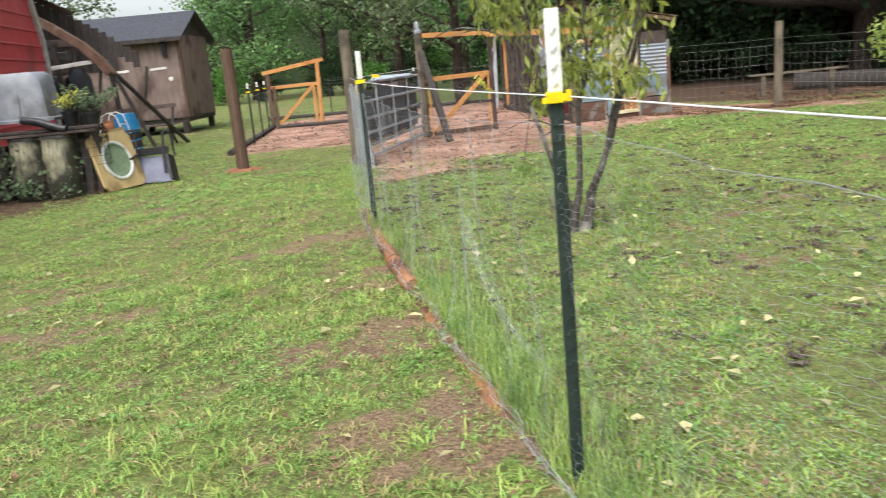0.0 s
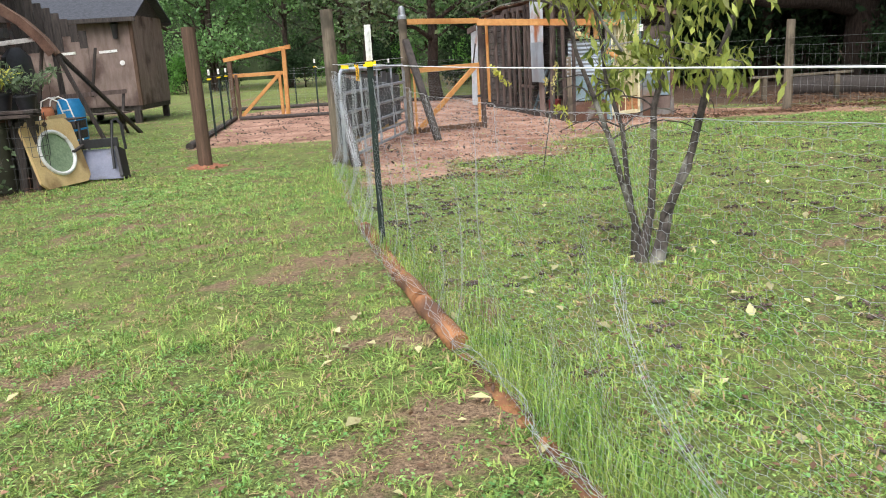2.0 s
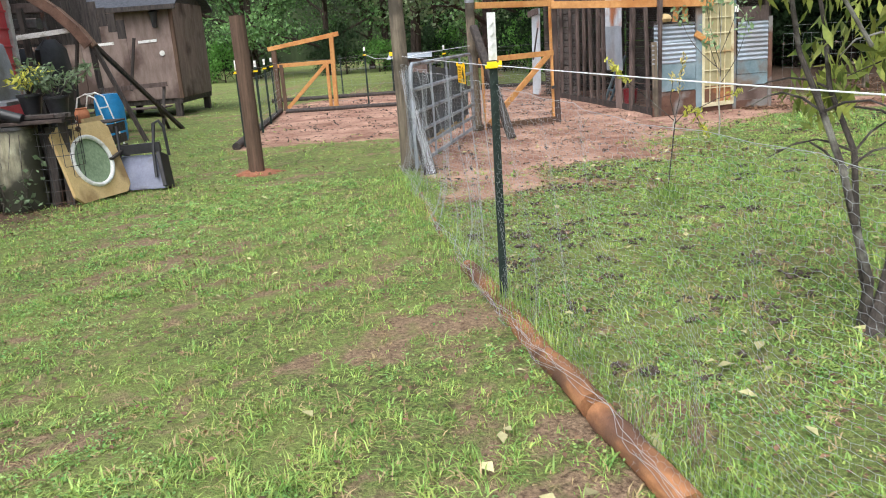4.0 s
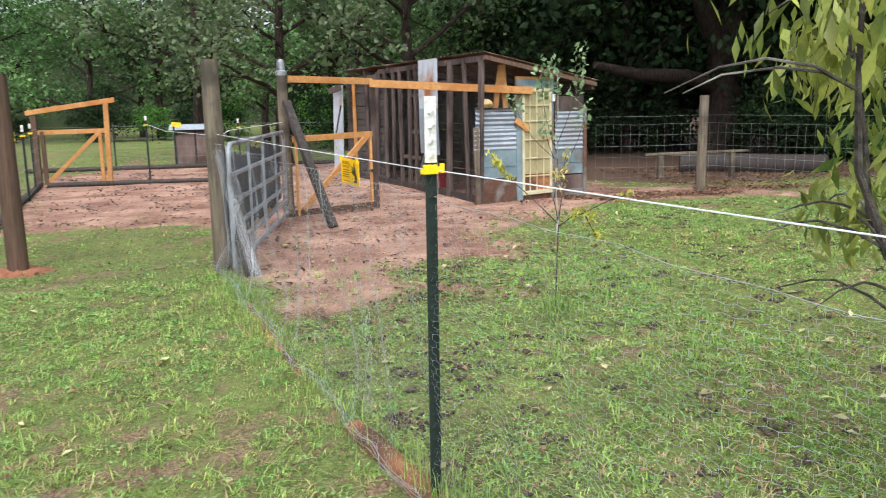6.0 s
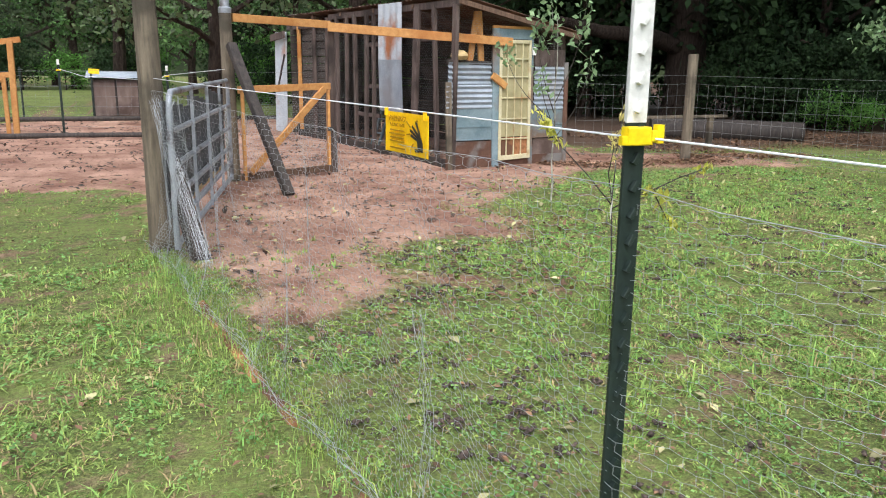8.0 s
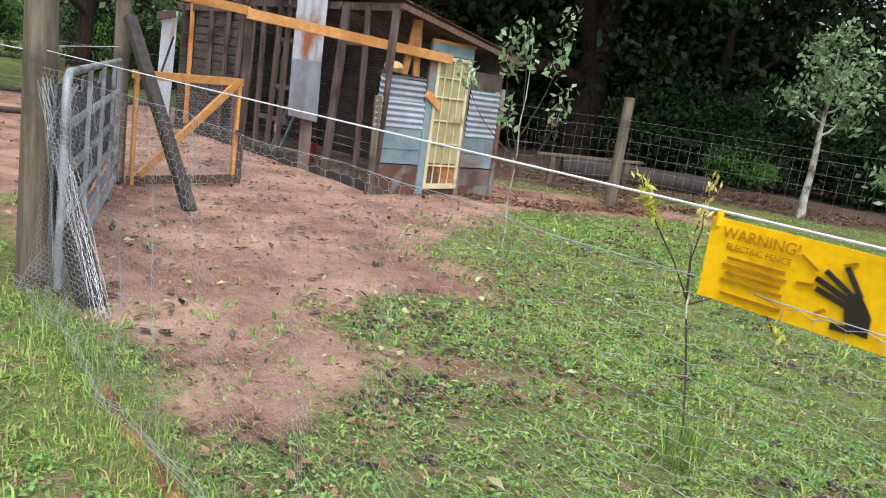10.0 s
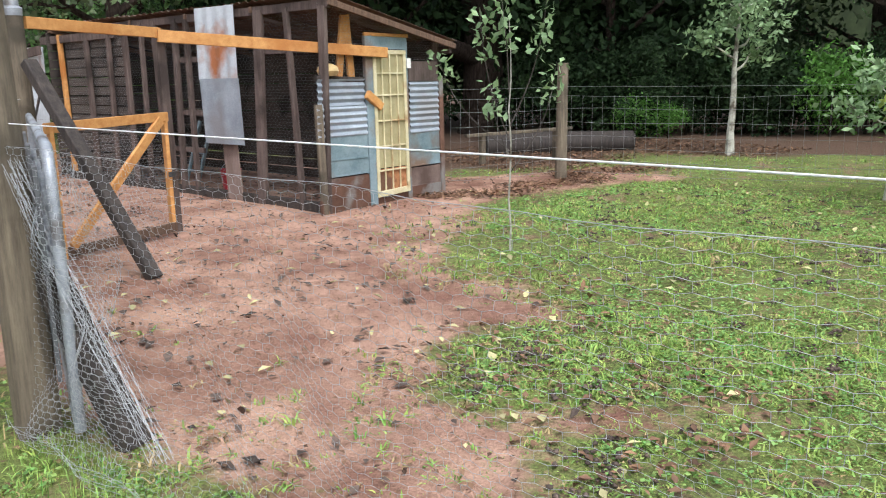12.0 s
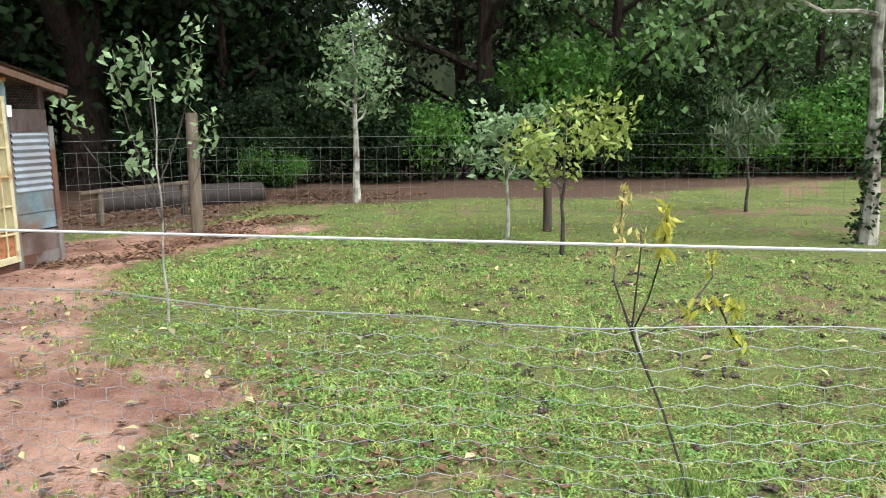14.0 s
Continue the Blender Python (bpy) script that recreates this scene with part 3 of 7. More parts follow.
part("brace", Geo().beam(cp(0.630, -0.09, 1.36), cp(0.860, -0.09, 1.2), 0.06, 0.1), WOOD_NEW, coop, "short orange lumber block")
part("ledge", Geo().beam(cp(-0.1, 0, 1.55), cp(0.660, 0, 1.53), 0.06, 0.06), WOOD_DARK, coop)
part("hinge_box", Geo().beam(cp(1.370, -0.09, 1.66), cp(1.370, -0.09, 1.78), 0.06, 0.03), WHITE_PAINT, coop, "small white latch box")
a, b = hexmesh(lambda s, h: np.stack([CO.x + CU.x * s, CO.y + CU.y * s, np.minimum(1.5 + h, 2.42 - 0.2 * s)], -1), 2.05, 0.9, 0.06, 0.06)
wires("gable_netting", a, b, 0.001, OLDWIRE, coop)
# door of small screened panes
door = part("door", Geo().beam(cp(0.790, -0.075, 0.1), cp(0.775, -0.075, 1.86), 0.045, 0.035).beam(cp(1.335, -0.075, 0.12), cp(1.300, -0.075, 1.86), 0.045, 0.035)
            .beam(cp(0.770, -0.077, 1.85), cp(1.320, -0.077, 1.85), 0.036, 0.05).beam(cp(0.770, -0.077, 0.13), cp(1.350, -0.077, 0.15), 0.036, 0.07), DOOR_PAINT, coop, "pale yellow panelled screen door")
for k in range(1, 4):
    u = 0.78 + 0.135 * k
    part("muntin", Geo().beam(cp(u, -0.08, 0.15), cp(u - 0.015, -0.08, 1.84), 0.014, 0.02), DOOR_PAINT, door)
for z in (0.42, 0.72, 1.03, 1.34, 1.6):
    part("muntin", Geo().beam(cp(0.790, -0.079, z), cp(1.320, -0.079, z), 0.022, 0.018), DOOR_PAINT, door)
part("screen", Geo().beam(cp(0.790, -0.062, 1.15), cp(1.315, -0.062, 1.15), 0.006, 1.4, bev=0.001), SCREEN, door, "yellowed fly screen")
part("kick_panel", Geo().beam(cp(0.790, -0.062, 0.28), cp(1.330, -0.062, 0.28), 0.008, 0.32, bev=0.001), WOOD_LOG, door, "rusty orange kick panel")
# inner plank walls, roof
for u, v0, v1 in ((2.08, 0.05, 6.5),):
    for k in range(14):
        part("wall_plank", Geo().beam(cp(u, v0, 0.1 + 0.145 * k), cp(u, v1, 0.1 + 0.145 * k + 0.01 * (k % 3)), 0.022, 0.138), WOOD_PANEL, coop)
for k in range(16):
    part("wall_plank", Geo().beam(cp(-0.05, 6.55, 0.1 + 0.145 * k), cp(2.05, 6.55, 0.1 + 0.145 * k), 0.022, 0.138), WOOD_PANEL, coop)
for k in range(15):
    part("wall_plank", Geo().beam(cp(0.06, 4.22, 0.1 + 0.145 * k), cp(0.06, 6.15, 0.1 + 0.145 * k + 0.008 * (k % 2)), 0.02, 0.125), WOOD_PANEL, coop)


def roof_z(u):
    return 2.46 - 0.205 * (u + 0.2)


slope = (cp(2.2, 0, roof_z(2.2)) - cp(-0.04, 0, roof_z(-0.04)))
for k in range(8):
    g = Geo().wave(cp(-0.04, -0.22 + 0.86 * k, roof_z(-0.04) + 0.03 + 0.006 * (k % 2)), slope, CV, slope.length, 0.9, 0.15, 0.012)
    part("roof_sheet", g, RUST, coop, "rusted corrugated roof sheet")
for v in (-0.2, 1.2, 2.6, 4.0, 5.4, 6.5):
    part("rafter", Geo().beam(cp(-0.03, v, roof_z(-0.03) - 0.05), cp(2.16, v, roof_z(2.16) - 0.04), 0.04, 0.07), WOOD_BROWN, coop)
part("purlin", Geo().beam(cp(2.12, -0.17, roof_z(2.12) - 0.09), cp(2.12, 6.5, roof_z(2.12) - 0.09), 0.05, 0.09), WOOD_GREY, coop)
ladder = thing("step_ladder", cp(0.5, 3.3, 0), "blue-green ladder leaning inside the chicken coop", "ladder")
for d in (0, 0.3):
    part("rail", Geo().beam(cp(0.35, 3.2 + d, 0), cp(0.75, 3.3 + d, 0.95), 0.035, 0.05), TIN_BLUE, ladder)
for k in range(3):
    part("rung", Geo().beam(cp(0.45 + 0.1 * k, 3.22, 0.25 + 0.25 * k), cp(0.45 + 0.1 * k, 3.55, 0.25 + 0.25 * k), 0.03, 0.03), TIN_BLUE, ladder)
bucket = thing("bucket", cp(0.6, 2.7, 0), "red plastic bucket standing inside the coop", "bucket")
part("shell", Geo().lathe(cp(0.6, 2.7, 0), [(0.0, 0.01), (0.12, 0), (0.15, 0.28), (0.16, 0.3), (0.145, 0.29), (0.115, 0.02), (0, 0.02)]), RED_METAL, bucket)
part("bail", Geo().tube([cp(0.6, 2.7, 0.28) + Vector((0.15 * math.cos(q), 0, 0.12 * math.sin(q))) for q in np.linspace(0, 3.14, 9)], 0.004, 5), GALV, bucket)
gourd = Geo().lathe(cp(0.1, 0.0, 1.57), [(0.0, 0), (0.1, 0.01), (0.13, 0.06), (0.11, 0.11), (0.06, 0.14), (0, 0.15)], 14)
tagged(part("gourd", gourd, WOOD_TAN, None, "", cp(0.1, 0, 1.57)), "pale tan dried gourd lying on the coop ledge", "gourd")
panel = thing("corrugated_panel", cp(-0.15, 6.8, 0), "rusty white corrugated panel standing beside the coop", "panel")
part("sheet", Geo().wave(cp(-0.2, 7.2, 0.02), -CV, (0.02, 0, 1), 0.75, 2.1, 0.09, 0.012, along="h"), TIN_RUST, panel)
part("batten", Geo().beam(cp(-0.24, 7.25, 2.0), cp(-0.24, 6.4, 2.06), 0.04, 0.14), WOOD_GREY, panel)
part("strut", Geo().beam(cp(-0.25, 6.9, 0.9), cp(-0.3, 6.25, 1.65), 0.03, 0.04), STEEL_DARK, panel)

# ---- gateway beside the coop ----
gw = thing("gateway_frame", (-0.43, 16.7, 0), "round post with long fresh orange lumber beams", "gate frame")
part("gate_post", Geo().tube([(-0.44, 16.68, -0.1), (-0.45, 16.68, 1.0), (-0.46, 16.68, 2.12)], [0.085, 0.08, 0.075], 14), WOOD_POST, gw, "grey weathered round post")
part("post_cap", Geo().lathe((-0.46, 16.68, 2.1), [(0.08, 0), (0.082, 0.06), (0.06, 0.08), (0.055, 0.2), (0.03, 0.235), (0, 0.24)], 12), GALV, gw, "crumpled foil-grey post cap")
part("beam", Geo().beam((-0.37, 16.68, 2.05), (0.99, 17.22, 2.02), 0.04, 0.1), WOOD_NEW, gw)
part("beam", Geo().beam((0.95, 17.17, 1.99), (3.66, 17.0, 1.84), 0.04, 0.12), WOOD_NEW, gw)
part("upright", Geo().beam((1.03, 17.28, -0.05), (1.01, 17.28, 2.02), 0.09, 0.07), WOOD_GREY, gw, "grey weathered post")
gate = thing("lumber_gate", (-0.3, 16.5, 0), "orange lumber gate with a diagonal brace", "gate")
part("hinge_stile", Geo().beam((-0.31, 16.55, 0.02), (-0.31, 16.55, 1.2), 0.09, 0.04, (1, 0, 0)), WOOD_NEW, gate)
part("latch_stile", Geo().beam((0.93, 17.15, 0.02), (0.93, 17.15, 1.24), 0.09, 0.04, (1, 0, 0)), WOOD_NEW, gate)
part("top_rail", Geo().beam((-0.36, 16.51, 1.17), (0.95, 17.12, 1.2), 0.04, 0.09), WOOD_NEW, gate)
part("bottom_rail", Geo().beam((-0.36, 16.51, 0.07), (0.95, 17.12, 0.07), 0.04, 0.09), WOOD_BROWN, gate)
part("diagonal", Geo().beam((-0.24, 16.53, 0.12), (0.86, 17.06, 1.17), 0.04, 0.09), WOOD_NEW, gate)
part("latch", Geo().beam((0.98, 17.1, 0.62), (0.9, 17.04, 0.62), 0.03, 0.05), STEEL_DARK, gate)
u = Vector((1.24, 0.6, 0)).normalized()
a, b = hexmesh(lambda s, h: np.stack([-0.31 + u.x * s, 16.57 + u.y * s, 0.08 + h], -1), 1.35, 1.05, 0.06, 0.06)
wires("netting", a, b, 0.001, NETWIRE, gate)
brace = part("leaning_brace", Geo().beam((0.03, 15.35, 0.0), (-0.42, 16.52, 1.72), 0.12, 0.09), WOOD_DARK, None, "", (0.0, 15.4, 0))
tagged(brace, "dark wet timber leaning against the round gate post", "brace")

# ---- cattle gate ----
cg = thing("cattle_gate", (-1.34, 12.7, 0), "galvanised tube farm gate backed with grey boards", "gate")
A, B = Vector((-1.36, 12.62, 0)), Vector((-0.50, 16.4, 0))
du = (B - A).normalized()


def cgp(s, z, off=0.0):
    return A + du * s + Vector((du.y, -du.x, 0)) * off + Vector((0, 0, z))


LG = (B - A).length
part("outer_frame", Geo().tube([cgp(0.0, 0.06), cgp(0, 1.18), cgp(0.03, 1.25), cgp(0.1, 1.29), cgp(LG - 0.1, 1.29), cgp(LG - 0.03, 1.25), cgp(LG, 1.18), cgp(LG, 0.06)], 0.025, 10), GALV, cg)
for z in (0.1, 0.28, 0.48, 0.72, 0.99):
    part("bar", Geo().tube([cgp(0, z), cgp(LG, z)], 0.026, 8), GALV_PALE, cg)
for s in (0.95, 1.9, 2.85):
    part("stay", Geo().beam(cgp(s, 0.08, 0.022), cgp(s, 1.28, 0.022), 0.03, 0.006), GALV, cg)
for k in range(12):
    s = 0.14 + 0.31 * k
    part("backing_board", Geo().beam(cgp(s, 0.3 + 0.02 * (k % 3), -0.055), cgp(s + 0.01 * (k % 2), 1.22 - 0.03 * (k % 4), -0.055), 0.018, 0.29, tuple(du)), WOOD_GATE, cg)
part("low_board", Geo().beam(cgp(0.2, 0.33, -0.085), cgp(LG - 0.3, 0.3, -0.085), 0.02, 0.12), WOOD_TAN, cg, "tan low board")
wp = part("fence_post", Geo().tube([(-1.47, 12.86, -0.2), (-1.47, 12.87, 0.8), (-1.485, 12.88, 2.12)], [0.10, 0.095, 0.085], 16), WOOD_POST, None, "", (-1.47, 12.86, 0))
tagged(wp, "tall weathered round fence post in the grass", "fence post")
wp = part("leaning_post", Geo().beam((-1.2, 12.42, 0), (-1.37, 12.82, 0.75), 0.13, 0.1), WOOD_DARK, None, "", (-1.2, 12.3, 0))
tagged(wp, "short dark post leaning on the fence post under netting", "leaning post")
bp_ = part("gate_post", Geo().tube([(-3.52, 13.5, -0.2), (-3.52, 13.5, 0.9), (-3.53, 13.5, 2.02)], [0.105, 0.1, 0.1], 16), WOOD_BROWN, None, "", (-3.52, 13.5, 0))
tagged(bp_, "brown round post in a ring of fresh red soil", "post")
soil = Geo()
rs = np.random.RandomState(4)
soil.lathe((-3.52, 13.5, -0.03), [(0.36, 0), (0.26, 0.04), (0.17, 0.065), (0.09, 0.07)], 26)
soil.v = [(-3.52 + (x + 3.52) * k, 13.5 + (y - 13.5) * k, z * rs.uniform(0.7, 1.4)) for (x, y, z), k in zip(soil.v, rs.uniform(0.7, 1.35, len(soil.v)))]
SOIL = mk("fresh_red_soil", (0.22, 0.08, 0.04), (0.35, 0.15, 0.085), 18, 0.95, 1.0, depth=0.02)
tagged(part("soil_mound", soil, SOIL, None, "", (-3.52, 13.5, 0)), "fresh red soil round the foot of a post", "soil", kind="stuff")

# ---- net fence along the walk ----
T0, T1, W = (0.45, 2.53), (-0.715, 7.43), (-1.47, 12.86)
TB = (1.75, -2.4)


def t_post(x, y, h, white, lean=0.0, clips=(), group="steel fence posts"):
    p = thing("steel_fence_post", (x, y, 0), "dark green studded steel fence post with a white tip" if white else "dark green studded steel fence post", "fence post", group)
    k = (lean * h, 0, h)
    top = Vector((x + lean * h, y, h))
    split = h - white
    m = Vector((x + lean * split, y, split))
    g = Geo().beam((x, y, -0.25), m, 0.045, 0.006, (0, 1, 0), 0.001).beam((x, y + 0.018, -0.25), m + Vector((0, 0.018, 0)), 0.006, 0.036, (0, 1, 0), 0.001)
    for i in range(int(split / 0.055)):
        z = 0.03 + 0.055 * i
        g.beam((x + lean * z - 0.006, y - 0.007, z), (x + lean * z + 0.006, y - 0.007, z + 0.02), 0.016, 0.01)
    part("shaft", g, GREEN_STEEL, p)
    if white:
        g = Geo().beam(m, top, 0.046, 0.008, (0, 1, 0), 0.001).beam(m + Vector((0, 0.018, 0)), top + Vector((0, 0.018, 0)), 0.008, 0.037, (0, 1, 0), 0.001)
        for i in range(int(white / 0.055)):
            z = split + 0.02 + 0.055 * i
            g.beam((x + lean * z - 0.006, y - 0.007, z), (x + lean * z + 0.006, y - 0.007, z + 0.02), 0.016, 0.01)
        part("painted_tip", g, WHITE_PAINT, p, "chalky white painted tip")
    for z in clips:
        c = Vector((x + lean * z, y, z))
        body = part("insulator", Geo().beam(c + Vector((-0.034, -0.016, 0)), c + Vector((0.018, -0.016, 0)), 0.026, 0.036), YELLOW_PLASTIC, p, "yellow plastic insulator")
        part("hook", Geo().beam(c + Vector((0.018, -0.024, 0)), c + Vector((0.044, -0.024, 0)), 0.016, 0.022).beam(c + Vector((0.038, -0.024, -0.014)), c + Vector((0.038, -0.024, 0.022)), 0.016, 0.018)
             .beam(c + Vector((-0.046, -0.02, -0.008)), c + Vector((0.022, -0.022, -0.008)), 0.014, 0.018), YELLOW_PLASTIC, body)
    return p


t_post(T0[0], T0[1], 1.66, 0.26, -0.008, (1.385,))
t_post(T1[0], T1[1], 1.68, 0.25, 0.004, (1.405,))
t_post(TB[0], TB[1], 1.65, 0.26, 0, (1.38,))


def fence_line(f):
    """Place along the net fence: f 0 to 1 from the post behind to the first, 1 to 2 and 2 to 3 over the next spans."""
    f = np.asarray(f, float)
    xs = np.interp(f, [0, 1, 2, 3], [TB[0], T0[0], T1[0], W[0]])
    ys = np.interp(f, [0, 1, 2, 3], [TB[1], T0[1], T1[1], W[1]])
    return xs, ys


net = thing("netting_fence", (T1[0], T1[1], 0), "slack galvanised hexagonal netting hung along steel posts", "netting fence")
for k, (la, lb) in enumerate(((0, 1), (1, 2), (2, 3))):
    p0, p1 = Vector((*[float(q) for q in fence_line(la)], 0)), Vector((*[float(q) for q in fence_line(lb)], 0))
    span = (p1 - p0).length

    def pts(s, h, la=la, span=span, k=k):
        f = la + s / span
        x, y = fence_line(f)
        sag = np.sin(np.clip(f - la, 0, 1) * math.pi)
        top = 1.28 - (0.08, 0.07, 0.015)[k] * sag
        z = 0.02 + h * top / 1.25 + 0.006 * np.sin(f * 41 + h * 5) * (1.25 - h)
        low = np.clip(0.35 - h, 0, 0.35) / 0.35
        off = 0.035 * np.sin(f * 23 + h * 3) * sag + 0.02 * np.sin(f * 61 - h * 6) - 0.10 * low ** 2
        z = np.maximum(z, 0.015)
        return np.stack([x + off, y + 0.02 * np.sin(f * 37 + 4 * h), z], -1)

    a, b = hexmesh(pts, span, 1.25, 0.054, 0.052)
    tagged(wires("netting", a, b, 0.00064 if k == 2 else 0.00056, NETWIRE, net), kind="stuff")
    if k == 2:
        a, b = hexmesh(lambda s, h: pts(span * 0.86 + s, h) + np.stack([0.05 + 0.05 * np.sin(9 * h + 6 * s), 0 * s, 0 * s], -1), span * 0.13, 1.2, 0.054, 0.052)
        wires("netting", a, b, 0.001, NETWIRE, net)
    s = np.linspace(0, span, 40)
    for j, h in enumerate((1.25,)):
        q = pts(s, np.full(40, h))
        part("selvage_wire", Geo().tube([tuple(p) for p in q], 0.001, 5), NETWIRE, net)
    for j in range(5):
        q = pts(s, np.full(40, 0.02 + 0.02 * j))
        q[:, 0] += -0.02 * j + 0.015 * np.sin(s * (9 + j) + j)
        q[:, 2] = 0.03 + 0.025 * j + 0.012 * np.sin(s * (13 + 2 * j)) + 0.01
        part("bottom_wire", Geo().tube([tuple(p) for p in q], 0.001, 4), NETWIRE, net)
# overlaps where two rolls meet
for f, zt, zb, cx in ((1.25, 0.78, 0.03, 0.34), (2.16, 0.8, 0.1, 0.06)):
    x, y = [float(q) for q in fence_line(f)]
    for j in range(7):
        q = []
        for i in range(15):
            k = i / 14
            q.append((x + 0.006 * (j - 6) + cx * (k ** 2 if cx > 0.1 else math.sin(k * 2.6) * 0.6) + 0.006 * math.sin(i * 1.9 + j * 2.3), y + 0.01 * (j % 3) + 0.02 * math.sin(i * 1.3 + j) - 0.25 * k * (cx > 0.1), zt + (zb - zt) * k))
        part("overlap_wire", Geo().tube(q, 0.0007, 4), NETWIRE, net)
# gathered net over the leaning post
for j in range(14):
    q = [(-1.42 + 0.30 * k - 0.05 + 0.02 * math.sin(9 * k + j * 1.7) + 0.006 * (j - 7), 12.86 - 0.62 * k ** 1.3 - 0.06 + 0.015 * math.sin(7 * k + j), 1.25 * (1 - k) + 0.03 + 0.03 * math.sin(5 * k + j)) for k in np.linspace(0, 1, 14)]
    part("gathered_wire", Geo().tube(q, 0.0012, 4), NETWIRE, net)

rope = thing("electric_rope", (T1[0], T1[1], 1.4), "white electric fence rope strung between insulators", "fence rope")
for k, (za, zb) in enumerate(((1.38, 1.385), (1.385, 1.40), (1.40, 1.39))):
    q = []
    for i in range(25):
        x, y = [float(w) for w in fence_line(k + i / 24)]
        q.append((x + (0.03 if k < 2 else 0.012), y - 0.02, za + (zb - za) * i / 24 - (0.012 if k < 2 else 0.003) * math.sin(i / 24 * math.pi)))
    part("strand", Geo().tube(q, 0.0023, 6), POLY, rope)
part("strand", Geo().tube([(-1.42, 12.84, 1.37), (-1.3, 14.5, 1.38), (-0.5, 16.6, 1.42)], 0.0035, 6), POLY, rope)
part("strand", Geo().tube([(-1.42, 12.84, 1.37), (-2.2, 18, 1.3), (-2.9, 23.75, 1.32)], 0.0035, 6), POLY, rope)

# warning sign hung on the rope
sx, sy = [float(q) for q in fence_line(2.182)]
sd = Vector((W[0] - T1[0], W[1] - T1[1], 0)).normalized()
sn = Vector((-sd.y, sd.x, 0))
S0 = Vector((sx - 0.005, sy - 0.02, 1.326))
sign = thing("warning_sign", S0 - Vector((0, 0, 0.06)), "yellow plastic warning sign with a black hand hung on the rope", "sign")


def sp(a, z, off=0.0):
    return S0 - sd * a + Vector((0, 0, z)) + sn * (off + 0.25 * a * a)


N = 8
rings = []
for i in range(N + 1):
    a = -0.143 + 0.286 * i / N
    rings.append([sp(a, -0.06, 0), sp(a, 0.063, 0), sp(a, 0.063, -0.003), sp(a, -0.06, -0.003)])
g = Geo().add([p for q in rings for p in q], [(4 * i + k, 4 * i + 4 + k, 4 * i + 4 + (k + 1) % 4, 4 * i + (k + 1) % 4) for i in range(N) for k in range(4)] + [(0, 1, 2, 3), (4 * N + 3, 4 * N + 2, 4 * N + 1, 4 * N)])
plate = part("plate", g, SIGN_YELLOW, sign)


def ink_bar(name, a0, a1, z0, z1, t=0.004):
    a, b = sp(a0, z0, t), sp(a1, z1, t)
    return part(name, Geo().beam(a, b, 0.002, 0.0045), INK_SOFT, plate)


org = Vector(plate["base"])
turn = Matrix((-sd, (0, 0, 1), sn)).transposed().to_4x4()
for words, size, z in (("WARNING!", 0.024, 0.036), ("ELECTRIC FENCE", 0.0135, 0.02)):
    font = bpy.data.curves.new("warning_text", "FONT")
    font.body, font.size, font.extrude, font.align_x = words, size, 0.0005, "CENTER"
    fo = new("lettering", font)
    bpy.context.view_layer.update()
    fm = bpy.data.meshes.new_from_object(fo.evaluated_get(bpy.context.evaluated_depsgraph_get()))
    bpy.data.objects.remove(fo)
    fm.materials.append(INK_SOFT)
    tx = new("lettering", fm)
    tx.parent = plate
    tx.matrix_local = Matrix.Translation(sp(-0.06, z, 0.004) - org) @ turn
for k, w in enumerate((0.045, 0.05, 0.043, 0.048)):
    ink_bar("print_line", -0.06 - w, -0.06 + w, 0.008 - 0.011 * k, 0.008 - 0.011 * k)
ink_bar("print_line", -0.105, -0.01, -0.046, -0.046)
hand = Geo()
palm = [(0.072, 0.0), (0.09, 0.012), (0.112, -0.018), (0.113, -0.045), (0.085, -0.043), (0.078, -0.03)]
hand.add([sp(a, z, 0.004) for a, z in palm] + [sp(a, z, 0.0025) for a, z in palm], [tuple(range(6)), tuple(range(11, 5, -1))] + [(i, 6 + i, 6 + (i + 1) % 6, (i + 1) % 6) for i in range(6)])
for da, dz, ea, ez, w in ((0.078, -0.012, 0.032, 0.0, 0.0075), (0.08, -0.004, 0.029, 0.014, 0.0075), (0.085, 0.002, 0.04, 0.027, 0.0075), (0.093, 0.004, 0.066, 0.04, 0.008), (0.09, -0.042, 0.062, -0.043, 0.009)):
    hand.beam(sp(da, dz, 0.0034), sp(ea, ez, 0.0034), 0.002, w, (0, 0, 1), 0.0003)
part("palm_print", hand, INK, plate, "black hand emblem")
for a0, a1, z0, z1 in ((0.003, 0.03, 0.04, 0.024), (0.063, 0.08, 0.04, 0.047), (0.004, 0.028, 0.0, 0.003), (0.038, 0.052, -0.034, -0.024)):
    ink_bar("spark_line", a0, a1, z0, z1)
for a in (-0.13, 0.13):
    part("hook", Geo().beam(sp(a, 0.05, 0.004), sp(a, 0.074, 0.004), 0.012, 0.004), SIGN_YELLOW, sign)

